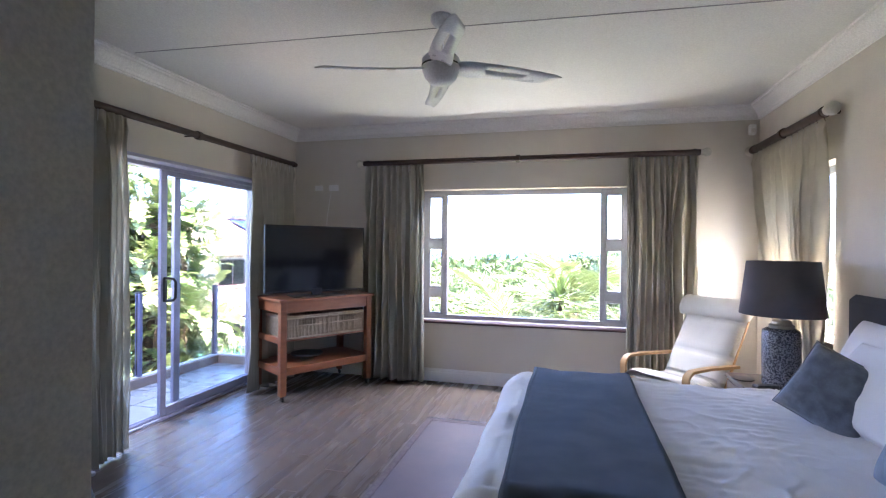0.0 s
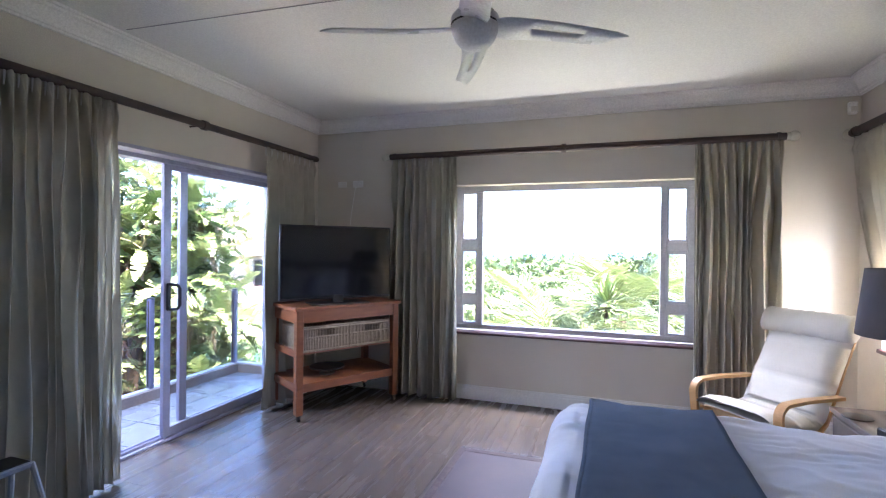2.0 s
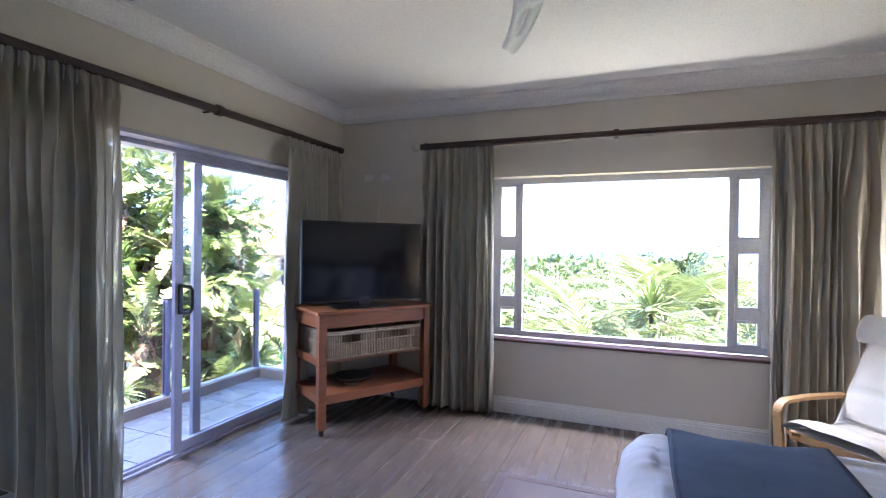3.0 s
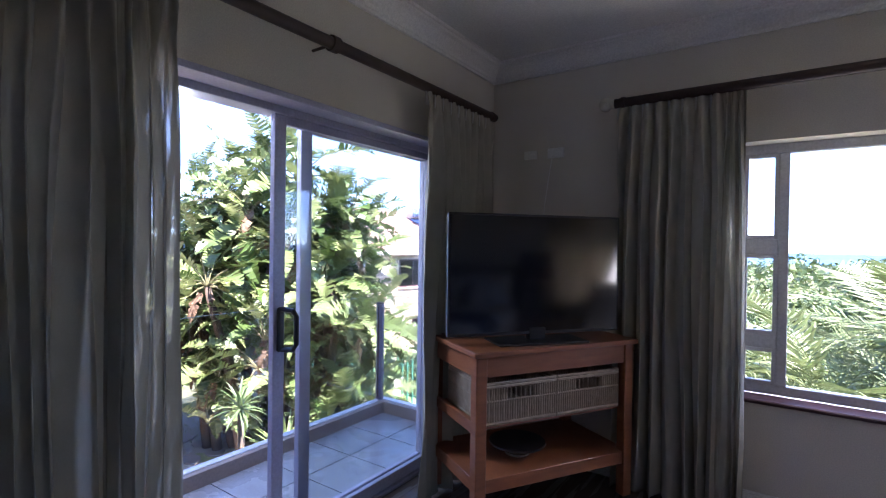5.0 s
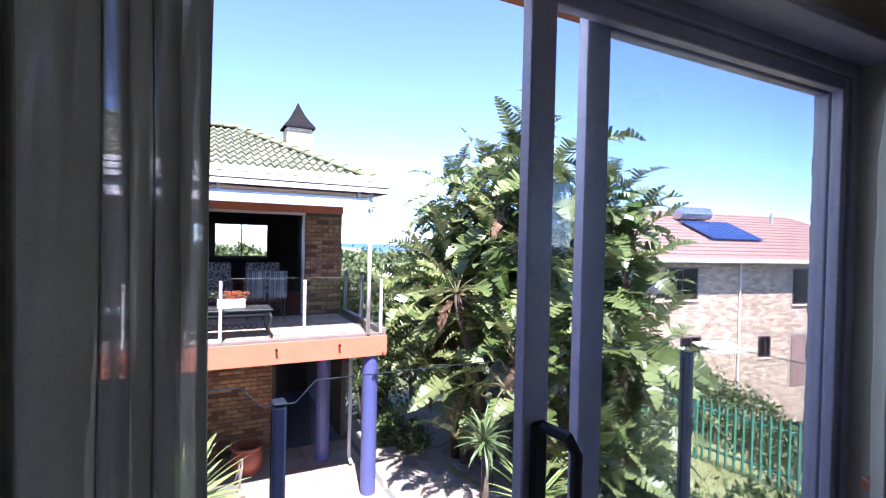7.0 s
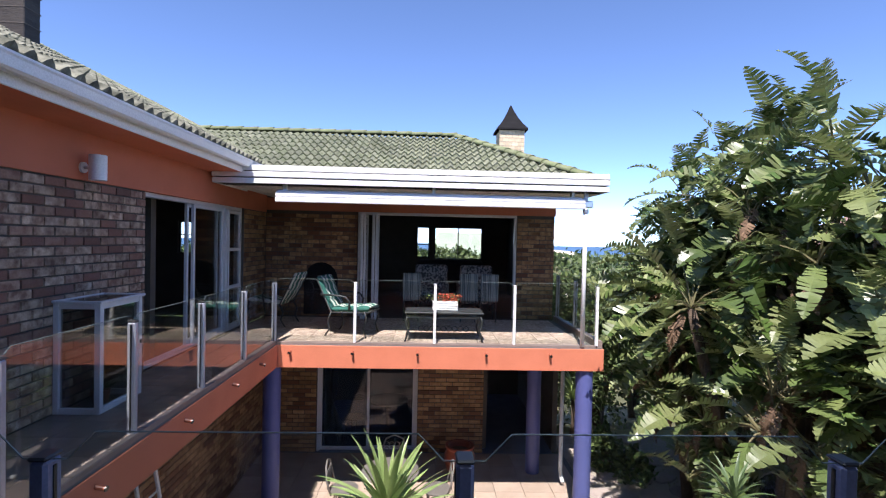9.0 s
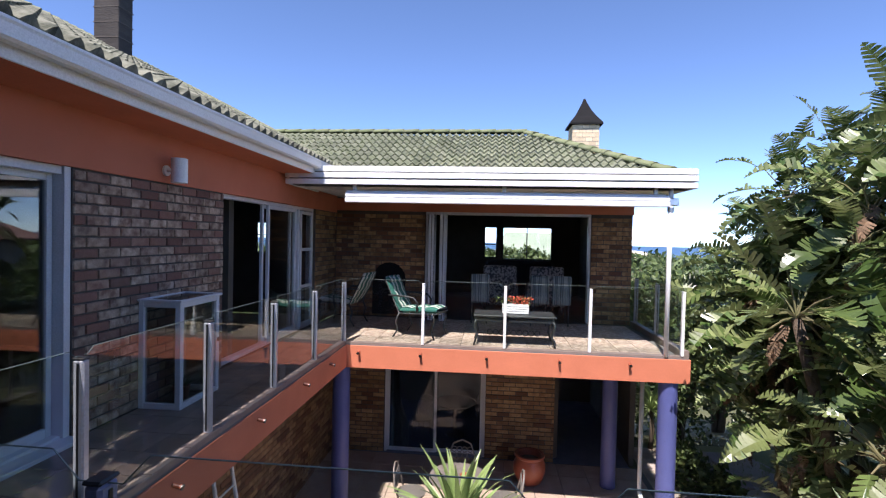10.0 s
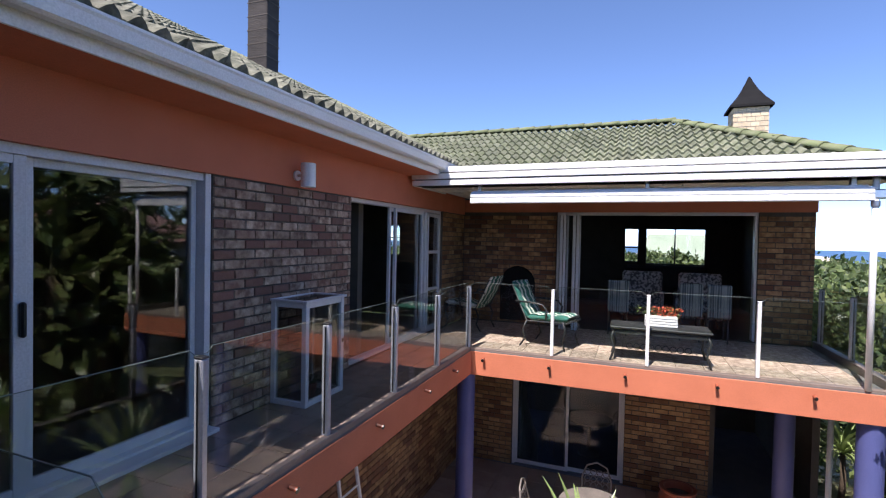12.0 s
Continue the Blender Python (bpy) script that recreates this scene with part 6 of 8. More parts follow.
# ---- things on the walkway and terrace ----
ac = thing("glazed_cupboard", "white-framed glazed cabinet over a gas meter against the brick wall", "glazed cabinet", (-8.30, BRICK_Y, 0))
L_, D_, H_ = 0.62, 0.40, 0.96
bm = bmesh.new()
for s in ((0, D_ - 0.05, 0, 0.05, D_, H_), (L_ - 0.05, D_ - 0.05, 0, L_, D_, H_), (0, 0.003, 0, 0.05, 0.05, H_), (L_ - 0.05, 0.003, 0, L_, 0.05, H_),
          (0.05, D_ - 0.048, 0, L_ - 0.05, D_ - 0.002, 0.05), (0.05, D_ - 0.048, H_ - 0.05, L_ - 0.05, D_ - 0.002, H_), (L_ - 0.048, 0.05, 0, L_ - 0.002, D_ - 0.05, 0.05), (L_ - 0.048, 0.05, H_ - 0.05, L_ - 0.002, D_ - 0.05, H_),
          (0.002, 0.05, 0, 0.048, D_ - 0.05, 0.05), (0.002, 0.05, H_ - 0.05, 0.048, D_ - 0.05, H_)):
    box(bm, *s, bevel=0.003)
part("frame", bm, aluminium, ac)
part("roof", boxes((-0.02, 0.003, H_, L_ + 0.02, 0.04, H_ + 0.022), (-0.02, D_ - 0.02, H_, L_ + 0.02, D_ + 0.02, H_ + 0.022), (-0.02, 0.04, H_, 0.02, D_ - 0.02, H_ + 0.022), (L_ - 0.02, 0.04, H_, L_ + 0.02, D_ - 0.02, H_ + 0.022), bevel=0.004), aluminium, ac, "pale rim of the lid")
part("roof_pane", boxes((0.02, 0.04, H_ + 0.008, L_ - 0.02, D_ - 0.02, H_ + 0.014)), black_screen, ac, "dark tinted lid pane")
part("front_pane", boxes((0.05, D_ - 0.03, 0.05, L_ - 0.05, D_ - 0.025, H_ - 0.05)), house_glass, ac)
part("side_pane", boxes((L_ - 0.03, 0.05, 0.05, L_ - 0.025, D_ - 0.05, H_ - 0.05)), house_glass, ac)
part("side_pane", boxes((0.025, 0.05, 0.05, 0.03, D_ - 0.05, H_ - 0.05)), house_glass, ac)
part("lock", boxes((0.02, D_, 0.50, 0.04, D_ + 0.012, 0.54), bevel=0.003), black_plastic, ac)
pl = thing("potted_plant", "small leafy plant in a pot inside the glazed cabinet", "plant", (-8.0, BRICK_Y + 0.2, 0.0))
part("pot", lathe(bmesh.new(), [(0, 0), (0.06, 0), (0.08, 0.12), (0.07, 0.12), (0.06, 0.10), (0, 0.10)], 18), terracotta, pl)
bm = bmesh.new()
for k in range(40):
    a, e = rnd.uniform(0, 6.28), rnd.uniform(0.2, 1.3)
    d = Vector((math.cos(a) * math.cos(e), math.sin(a) * math.cos(e), math.sin(e))) * rnd.uniform(0.08, 0.17)
    s = d.orthogonal().normalized() * 0.015
    c = Vector((0, 0, 0.11))
    bm.faces.new([bm.verts.new(p) for p in (c, c + d * 0.5 + s, c + d, c + d * 0.5 - s)])
part("leaves", bm, bush_m, pl, "small green leaves", kind="stuff")

wl_ = thing("wall_light", "white cylindrical outdoor wall light on the orange wall", "wall light", (-8.01, BRICK_Y + 0.012, 2.165))
smooth_sides(part("backplate", tubes((((0, 0, 0), (0, 0.02, 0)), 0.05), n=20), white_paint, wl_))
part("arm", tubes((((0, 0.02, 0), (0, 0.10, 0)), 0.015), n=10), white_paint, wl_, smooth=True)
smooth_sides(part("cylinder", tubes((((0, 0.14, -0.115), (0, 0.14, 0.115)), 0.072), n=24), white_paint, wl_))

for cx, cy, turn, lab in ((-11.50, 2.80, 76, "green-and-white striped garden lounger on black iron legs"), (-12.25, 1.75, -100, "striped cushioned garden lounger standing in the shade")):
    t = thing("garden_lounger", lab, "garden chair", (cx, cy, 0), turn, "garden loungers")
    ln_ = [(0.62, 0.43), (0.30, 0.42), (0.0, 0.40), (-0.12, 0.60), (-0.22, 0.82), (-0.26, 0.92)]
    bm = bmesh.new()

    def pad(u, v, side):
        tt = v * (len(ln_) - 1)
        i = min(int(tt), len(ln_) - 2)
        f = tt - i
        p0, p1 = ln_[i], ln_[i + 1]
        d = Vector((p1[0] - p0[0], p1[1] - p0[1])).normalized()
        k = side * 0.058 * (1 - abs(2 * u - 1) ** 5) * (1 - 0.55 * abs(math.cos(v * math.pi * 7)) ** 8)
        return (p0[0] + (p1[0] - p0[0]) * f + d.y * k, -0.27 + 0.54 * u, p0[1] + (p1[1] - p0[1]) * f - d.x * k * -1 * 1.0 + 0.02)
    for side in (1, -1):
        grid(bm, 10, 30, lambda u, v: pad(u, v, side))
    bmesh.ops.remove_doubles(bm, verts=bm.verts, dist=0.002)
    bmesh.ops.recalc_face_normals(bm, faces=bm.faces)
    cu = part("cushion", bm, [green_stripe, stripe_green], t, "green-and-white striped padded cushion", smooth=True)
    for p in cu.data.polygons:
        if int((p.center.y + 0.27) / 0.054) % 5 in (0, 1, 3):
            p.material_index = 1
    for y in (-0.28, 0.28):
        part("front_leg", tubes((((0.56, y, 0.42), (0.60, y, 0.30), (0.55, y, 0.15), (0.60, y, 0.0)), 0.014), n=8), iron_black, t, smooth=True)
        part("back_leg", tubes((((0.0, y, 0.38), (-0.06, y, 0.25), (-0.02, y, 0.12), (-0.10, y, 0.0)), 0.014), n=8), iron_black, t, smooth=True)
        part("armrest", tubes((((-0.18, y * 1.04, 0.66), (0.05, y * 1.08, 0.66), (0.25, y * 1.08, 0.64), (0.32, y * 1.06, 0.56), (0.30, y, 0.42)), 0.015), n=8), iron_black, t, smooth=True)
    part("seat_rail", tubes((((0.62, -0.28, 0.40), (0.0, -0.28, 0.38), (-0.24, -0.28, 0.88), (-0.24, 0.28, 0.88), (0.0, 0.28, 0.38), (0.62, 0.28, 0.40), (0.62, -0.28, 0.40)), 0.012), n=8), iron_black, t, smooth=True)

tb = thing("coffee_table", "low dark cast-iron coffee table with curved legs on the terrace", "coffee table", (-11.42, 3.92, 0))
part("tabletop", boxes((0, 0, 0.43, 0.55, 1.22, 0.46), bevel=0.01), iron_black, tb)
part("apron", boxes((0.03, 0.03, 0.36, 0.05, 1.19, 0.43), (0.50, 0.03, 0.36, 0.52, 1.19, 0.43), (0.05, 0.03, 0.36, 0.50, 0.05, 0.43), (0.05, 1.17, 0.36, 0.50, 1.19, 0.43)), iron_black, tb)
for x, y in ((0.05, 0.05), (0.50, 0.05), (0.05, 1.17), (0.50, 1.17)):
    sx, sy = (1 if x > 0.3 else -1), (1 if y > 0.6 else -1)
    bm = bmesh.new()
    tube(bm, [(x, y, 0.40), (x + 0.03 * sx, y + 0.03 * sy, 0.32), (x - 0.01 * sx, y - 0.01 * sy, 0.15), (x + 0.04 * sx, y + 0.04 * sy, 0.0)], 0.022, 8, 0.014)
    part("leg", bm, iron_black, tb, smooth=True)
bm = bmesh.new()
for k in range(9):
    y = 0.25 + 0.09 * k
    tube(bm, [(0.275, y + 0.04 * math.cos(a), 0.16 + 0.04 * math.sin(a)) for a in (2 * math.pi * q / 10 for q in range(11))], 0.006, 5)
part("scrollwork", bm, iron_black, tb, "curled iron scrollwork")
pb = thing("planter_box", "white slatted planter box with red flowers on the coffee table", "planter", (-11.22, 4.35, 0.46))
for k in range(4):
    part("slat", boxes((0, 0, 0.005 + 0.035 * k, 0.16, 0.40, 0.033 + 0.035 * k), bevel=0.004), white_paint, pb)
for nm, mt, n, lab in (("petals", flower_red, 110, "small red flower petals"), ("foliage", bush_m, 90, "green flower foliage")):
    bm = bmesh.new()
    for k in range(n):
        c = Vector((rnd.uniform(0.0, 0.16), rnd.uniform(-0.10, 0.42) if mt is bush_m else rnd.uniform(0.08, 0.45), 0.14 + rnd.uniform(0, 0.11)))
        d = Vector((rnd.uniform(-1, 1), rnd.uniform(-1, 1), rnd.uniform(0, 1))).normalized() * 0.04
        s = d.orthogonal().normalized() * 0.016
        bm.faces.new([bm.verts.new(p) for p in (c, c + d * 0.5 + s, c + d, c + d * 0.5 - s)])
    part(nm, bm, mt, pb, lab, kind="stuff")

# living room glimpsed through the folding doors
for y in (4.0, 5.0):
    t = thing("wing_chair", "dark damask upholstered armchair inside the living room", "armchair", (-14.3, y, 0), 0, "damask armchairs")
    part("backrest", boxes((-0.05, 0, 0.3, 0.10, 0.72, 1.02), bevel=0.04), damask, t)
    part("seat", boxes((-0.65, 0.05, 0.14, -0.05, 0.67, 0.45), bevel=0.04), damask, t)
    part("armrest", boxes((-0.6, -0.04, 0.14, 0.05, 0.06, 0.62), bevel=0.03), damask, t)
    part("armrest", boxes((-0.6, 0.66, 0.14, 0.05, 0.76, 0.62), bevel=0.03), damask, t)
    for a in (0.02, 0.64):
        part("leg", boxes((0.0, a, 0, 0.06, a + 0.06, 0.14)), dark_pole, t)
for y in (4.25, 5.35, 5.75):
    t = thing("garden_chair", "striped padded garden chair standing at the terrace doors", "garden chair", (-12.75, y - 0.45, 0), 0, "striped chairs")
    part("backrest", boxes((-0.05, 0, 0.40, 0.02, 0.34, 0.93), bevel=0.02), stripe_cloth, t)
    part("seat", boxes((-0.45, 0, 0.38, -0.05, 0.34, 0.44), bevel=0.02), stripe_cloth, t)
    for lx, ly in ((-0.42, 0.02), (-0.42, 0.30), (-0.02, 0.02), (-0.02, 0.30)):
        part("leg", tubes((((lx, ly, 0.38), (lx, ly, 0)), 0.012), n=8), iron_black, t)
sof = thing("sofa", "dark sofa under the living room window", "sofa", (-17.6, 4.0, 0))
part("backrest", boxes((0, 0, 0.3, 0.25, 1.9, 1.0), bevel=0.08), headboard_cloth, sof)
part("seat", boxes((0.25, 0, 0.1, 0.9, 1.9, 0.45), bevel=0.06), headboard_cloth, sof)

# lower patio
pot = thing("garden_pot", "big rounded red-brown glazed clay pot on the patio", "garden pot", (-12.36, 4.93, -2.745))
smooth_sides(part("body", lathe(bmesh.new(), [(0, 0), (0.17, 0), (0.24, 0.10), (0.285, 0.24), (0.28, 0.36), (0.24, 0.44), (0.235, 0.47), (0.27, 0.50), (0.265, 0.53), (0.21, 0.53), (0.2, 0.40), (0, 0.38)], 36), terracotta, pot), 50)
part("soil", lathe(bmesh.new(), [(0, 0.42), (0.2, 0.42), (0.2, 0.40), (0, 0.40)], 24), trunk_m, pot)
gt = thing("garden_table", "round mesh garden table on a cast metal foot", "garden table", (-10.95, 3.75, -2.745))
part("tabletop", lathe(bmesh.new(), [(0, 0.70), (0.44, 0.70), (0.45, 0.715), (0.44, 0.73), (0, 0.73)], 36), iron_white, gt)
part("foot", lathe(bmesh.new(), [(0, 0), (0.22, 0), (0.20, 0.03), (0.05, 0.08), (0.03, 0.3), (0.05, 0.66), (0.12, 0.70), (0, 0.70)], 20), iron_white, gt)
bowl = thing("bowl", "small pink bowl on the garden table", "bowl", (-10.9, 3.85, -2.015))
part("shell", lathe(bmesh.new(), [(0, 0), (0.04, 0), (0.08, 0.05), (0.07, 0.05), (0, 0.02)], 20), terracotta, bowl)
for k, (dx, dy) in enumerate(((0.0, -0.72), (0.0, 0.72), (-0.72, 0.0))):
    t = thing("patio_chair", "cast metal garden chair with a scrolled lattice back", "garden chair", (-10.95 + dx, 3.75 + dy, -2.745), math.degrees(math.atan2(dy, dx)), "cast metal chairs")
    part("seat", lathe(bmesh.new(), [(0, 0.42), (0.22, 0.42), (0.225, 0.44), (0, 0.45)], 24), iron_white, t)
    for a in (45, 135, 225, 315):
        c_, s_ = math.cos(radians(a)), math.sin(radians(a))
        part("leg", tubes((((0.16 * c_, 0.16 * s_, 0.42), (0.20 * c_, 0.20 * s_, 0.25), (0.18 * c_, 0.18 * s_, 0.12), (0.23 * c_, 0.23 * s_, 0)), 0.012), n=6), iron_white, t, smooth=True)
    bm = bmesh.new()
    tube(bm, [(0.16, -0.20, 0.42), (0.22, -0.22, 0.62), (0.25, -0.15, 0.82), (0.26, 0, 0.88), (0.25, 0.15, 0.82), (0.22, 0.22, 0.62), (0.16, 0.20, 0.42)], 0.014, 7)
    for q in range(4):
        for h in range(3):
            c = (0.225, -0.135 + 0.09 * q, 0.53 + 0.10 * h)
            tube(bm, [(c[0], c[1] + 0.042 * math.cos(a), c[2] + 0.048 * math.sin(a)) for a in (2 * math.pi * w / 8 for w in range(9))], 0.006, 5)
    part("backrest", bm, iron_white, t, "scrolled lattice back", smooth=True)
lad = thing("ladder", "white aluminium folding ladder leaning under the walkway", "ladder", (-8.75, 1.30, -2.745), 0)
for s in (0, 0.42):
    part("stile", tubes((((s, 0.35, 0), (s * 0.8 + 0.04, 0.0, 2.15)), 0.022), n=6), white_paint, lad)
for k in range(7):
    f = (k + 0.8) / 8
    part("rung", tubes((((0.01 + 0.04 * f, 0.35 * (1 - f), 2.15 * f), (0.42 - 0.045 * f, 0.35 * (1 - f), 2.15 * f)), 0.014), n=6), white_paint, lad)

# chimneys
ch = thing("chimney", "tall dark weathered chimney shaft on the main roof", "chimney", (-9.82, -1.0, 3.55))
part("shaft", boxes((-0.13, -0.18, 0, 0.13, 0.18, 3.0), bevel=0.01), surface("weathered_dark_plaster", (0.055, 0.047, 0.042), (0.022, 0.02, 0.02), 0.9, scale=2, fine=20, stretch=(1, 1, 3), bump=0.6, depth=0.01), ch)
bm = bmesh.new()
for k in range(14):
    box(bm, -0.134, -0.184, 0.2 + 0.2 * k, 0.134, 0.186, 0.2 + 0.2 * k + 0.012)
part("course_lines", bm, mortar, ch, "thin weathered course lines", kind="stuff")
ch2 = thing("chimney", "pale yellow-brick chimney with a pointed black sheet-metal cowl", "chimney", (-14.45, 6.08, 3.05))
part("shaft", boxes((-0.27, -0.27, 0, 0.27, 0.27, 0.96)), far_wall, ch2)
for j in range(11):
    for face in range(4):
        m = Matrix.Rotation(math.pi / 2 * face, 4, "Z")
        cuts = (-0.276, -0.138, 0.0, 0.138, 0.276) if j % 2 else (-0.276, -0.207, -0.069, 0.069, 0.207, 0.276)
        for lo, hi in zip(cuts, cuts[1:]):
            bm = bmesh.new()
            box(bm, lo + 0.005, 0.265, 0.03 + j * 0.088, hi - 0.005, 0.278, 0.106 + j * 0.088, m=m)
            part("brick", bm, chimney_brick, ch2)
part("crown", boxes((-0.22, -0.22, 0.96, 0.22, 0.22, 1.01)), far_wall, ch2)
bm = bmesh.new()
rr = [[bm.verts.new((sx * w, sy * w, z)) for sx, sy in ((-1, -1), (1, -1), (1, 1), (-1, 1))] for w, z in ((0.34, 0.99), (0.335, 1.03), (0.22, 1.18), (0.13, 1.33), (0.05, 1.50), (0.012, 1.60))]
for a, b in zip(rr, rr[1:]):
    for k in range(4):
        bm.faces.new((a[k], a[(k + 1) % 4], b[(k + 1) % 4], b[k]))
bm.faces.new(rr[-1])
thicken(part("cowl", bm, cowl_black, ch2, "pointed black sheet-metal cowl"), 0.01)

# ---- neighbouring house ----
nb = thing("neighbour_house", "two-storey face-brick house with a faded red tile roof behind the hedge", "house", (-15.1, 16.2, -5.2), -9)
H1 = 6.35
bm = bmesh.new()
box(bm, -7.5, 0, 0, 0, 16, H1)
part("wall", bm, far_wall, nb)
bm = bmesh.new()
for j in range(74):
    z = 0.02 + j * 0.0855
    for i in range(68):
        y = 0.235 * i + (0.117 if j % 2 else 0)
        if y + 0.22 < 16 and not any(a - 0.02 < y + 0.11 < b + 0.02 and c < z + 0.04 < d for a, b, c, d in ((2.55, 4.1, 4.85, 6.1), (8.7, 10.3, 4.6, 6.1), (7.0, 7.7, 2.6, 3.5), (8.7, 9.6, 1.4, 3.5), (3.3, 4.3, 2.7, 3.6))):
            faces_of(bm, [bm.verts.new(p) for p in ((0.002, y, z), (0.002, y + 0.222, z), (0.002, y + 0.222, z + 0.074), (0.002, y, z + 0.074), (0.016, y + 0.004, z + 0.004), (0.016, y + 0.218, z + 0.004), (0.016, y + 0.218, z + 0.07), (0.016, y + 0.004, z + 0.07))],
                     ((4, 5, 6, 7), (0, 1, 5, 4), (1, 2, 6, 5), (2, 3, 7, 6), (3, 0, 4, 7)))
part("brickwork", bm, far_brick, nb, "sunlit face brickwork", kind="stuff")
bm = bmesh.new()
faces_of(bm, [bm.verts.new(p) for p in ((0.6, -0.6, H1), (0.6, 16.6, H1), (-4.0, 13.5, H1 + 2.0), (-4.0, 2.5, H1 + 2.0), (-8.1, 16.6, H1), (-8.1, -0.6, H1))], ((0, 1, 2, 3), (3, 2, 4, 5), (1, 4, 2), (5, 0, 3)))
roof_o = part("roof", bm, roof_red, nb, "faded red tiled hip roof")
thicken(roof_o, 0.08)
bm = bmesh.new()
for j in range(1, 15):
    t = j / 15
    box(bm, 0.6 - 4.6 * t - 0.02, -0.6 + 3.1 * t, H1 + 2.0 * t + 0.03, 0.6 - 4.6 * t + 0.015, 16.6 - 3.1 * t, H1 + 2.0 * t + 0.07)
part("tile_courses", bm, roof_red, nb, "faded red tile courses", kind="stuff")
part("gutter", boxes((0.58, -0.6, H1 - 0.10, 0.70, 16.6, H1 + 0.03), bevel=0.02), white_paint, nb, "white gutter")
for y0, y1, z0, z1, nm in ((2.6, 4.05, 4.9, 6.05, "window"), (8.75, 10.25, 4.65, 6.05, "window"), (7.05, 7.65, 2.65, 3.45, "window"), (3.35, 4.25, 2.75, 3.55, "window")):
    w = part(nm, boxes((0.0, y0, z0 + 0.05, 0.03, y0 + 0.05, z1 - 0.05), (0.0, y1 - 0.05, z0 + 0.05, 0.03, y1, z1 - 0.05), (0.0, y0, z0, 0.03, y1, z0 + 0.05), (0.0, y0, z1 - 0.05, 0.03, y1, z1), (0.0, (y0 + y1) / 2, z0 + 0.05, 0.03, (y0 + y1) / 2 + 0.05, z1 - 0.05)), sill_wood, nb, "dark framed window")
    part("pane", boxes((0.003, y0 + 0.04, z0 + 0.04, 0.012, y1 - 0.04, z1 - 0.04)), black_screen, w)
    part("sill", boxes((0.0, y0 - 0.08, z0 - 0.08, 0.08, y1 + 0.08, z0 - 0.003), bevel=0.01), far_brick, w)
part("door", boxes((0.003, 8.75, 1.4, 0.03, 9.55, 3.45), bevel=0.01), roof_red, nb, "red-brown timber door")
part("downpipe", tubes((((0.06, 6.0, 0), (0.06, 6.0, H1 - 0.1)), 0.04), n=8), white_paint, nb)
part("canopy", boxes((0.02, 3.1, 3.60, 0.95, 4.6, 3.64), m=Matrix.Rotation(radians(12), 4, "Y")), white_paint, nb, "tilted white canopy")
up = slope_frame((-1.7, 5.6, H1 + 0.6 + 0.45), (0, 1, 0), (-4.6, 0, 2.0))
bm = bmesh.new()
box(bm, 0, -0.9, 0.06, 2.6, 1.0, 0.12, m=up, bevel=0.01)
sp = part("solar_panel", bm, solar_m, nb, "dark blue solar panel")
bm = bmesh.new()
for k in range(9):
    box(bm, 0.02 + 0.315 * k, -0.9, 0.1205, 0.035 + 0.315 * k, 1.0, 0.126, m=up)
part("panel_bars", bm, bare_metal, sp, "thin metal panel bars")
bm = bmesh.new()
tube(bm, [up @ Vector((0.1, 1.35, 0.32)), up @ Vector((0.13, 1.35, 0.32)), up @ Vector((1.75, 1.35, 0.32))], 0.27, 20)
smooth_sides(part("water_tank", bm, bare_metal, nb, "silver solar water cylinder"))
part("aerial", tubes((((-3.6, 6.8, H1 + 1.8), (-3.6, 6.8, H1 + 3.2)), 0.015), ((((-3.6, 6.5, H1 + 3.1), (-3.6, 7.1, H1 + 3.1))), 0.01), n=5), bare_metal, nb)
part("vent_pipe", tubes((((-3.0, 11.3, H1 + 1.4), (-3.0, 11.3, H1 + 2.1)), 0.06), n=10), bare_metal, nb)

back = thing("outbuilding", "low building with a pale green sheet roof behind the living room", "house", (-27.0, 4.2, -6.0))
part("wall", boxes((-6.0, 0.3, 0, -0.3, 4.4, 6.2)), far_wall, back)
bm = bmesh.new()
faces_of(bm, [bm.verts.new(p) for p in ((0, 0, 6.2), (0, 4.7, 6.2), (-2.6, 4.0, 7.95), (-2.6, 0.7, 7.95), (-6.2, 4.7, 6.2), (-6.2, 0, 6.2))], ((0, 1, 2, 3), (3, 2, 4, 5), (1, 4, 2), (5, 0, 3)))
thicken(part("roof", bm, surface("pale_green_sheet_roof", (0.30, 0.36, 0.27), (0.25, 0.31, 0.23), 0.7, scale=1, fine=12, bump=0.3), back), 0.06)
part("gutter", boxes((0.0, 0, 6.08, 0.1, 4.7, 6.2), bevel=0.02), white_paint, back)

# green palisade fence at the end of the lawn
fence = thing("palisade_fence", "green steel palisade fence along the end of the lawn", "fence", (-13.6, 12.55, -2.75), 8.5)
for z in (0.28, 1.05):
    part("rail", boxes((0, 0.01, z, 10.5, 0.05, z + 0.05), bevel=0.004), fence_green, fence)
for k in range(70):
    bm = bmesh.new()
    x = 0.05 + 0.15 * k
    if k % 14 == 0:
        box(bm, x - 0.03, -0.005, 0, x + 0.03, 0.06, 1.42, bevel=0.004)
        part("post", bm, fence_green, fence)
        continue
    vs = [bm.verts.new(p) for p in ((x - 0.028, 0, 0.06), (x, -0.016, 0.06), (x + 0.028, 0, 0.06), (x + 0.028, 0, 1.24), (x, -0.016, 1.32), (x - 0.028, 0, 1.24))]
    bm.faces.new((vs[0], vs[1], vs[4], vs[5]))
    bm.faces.new((vs[1], vs[2], vs[3], vs[4]))
    thicken(part("pale", bm, fence_green, fence), 0.004)

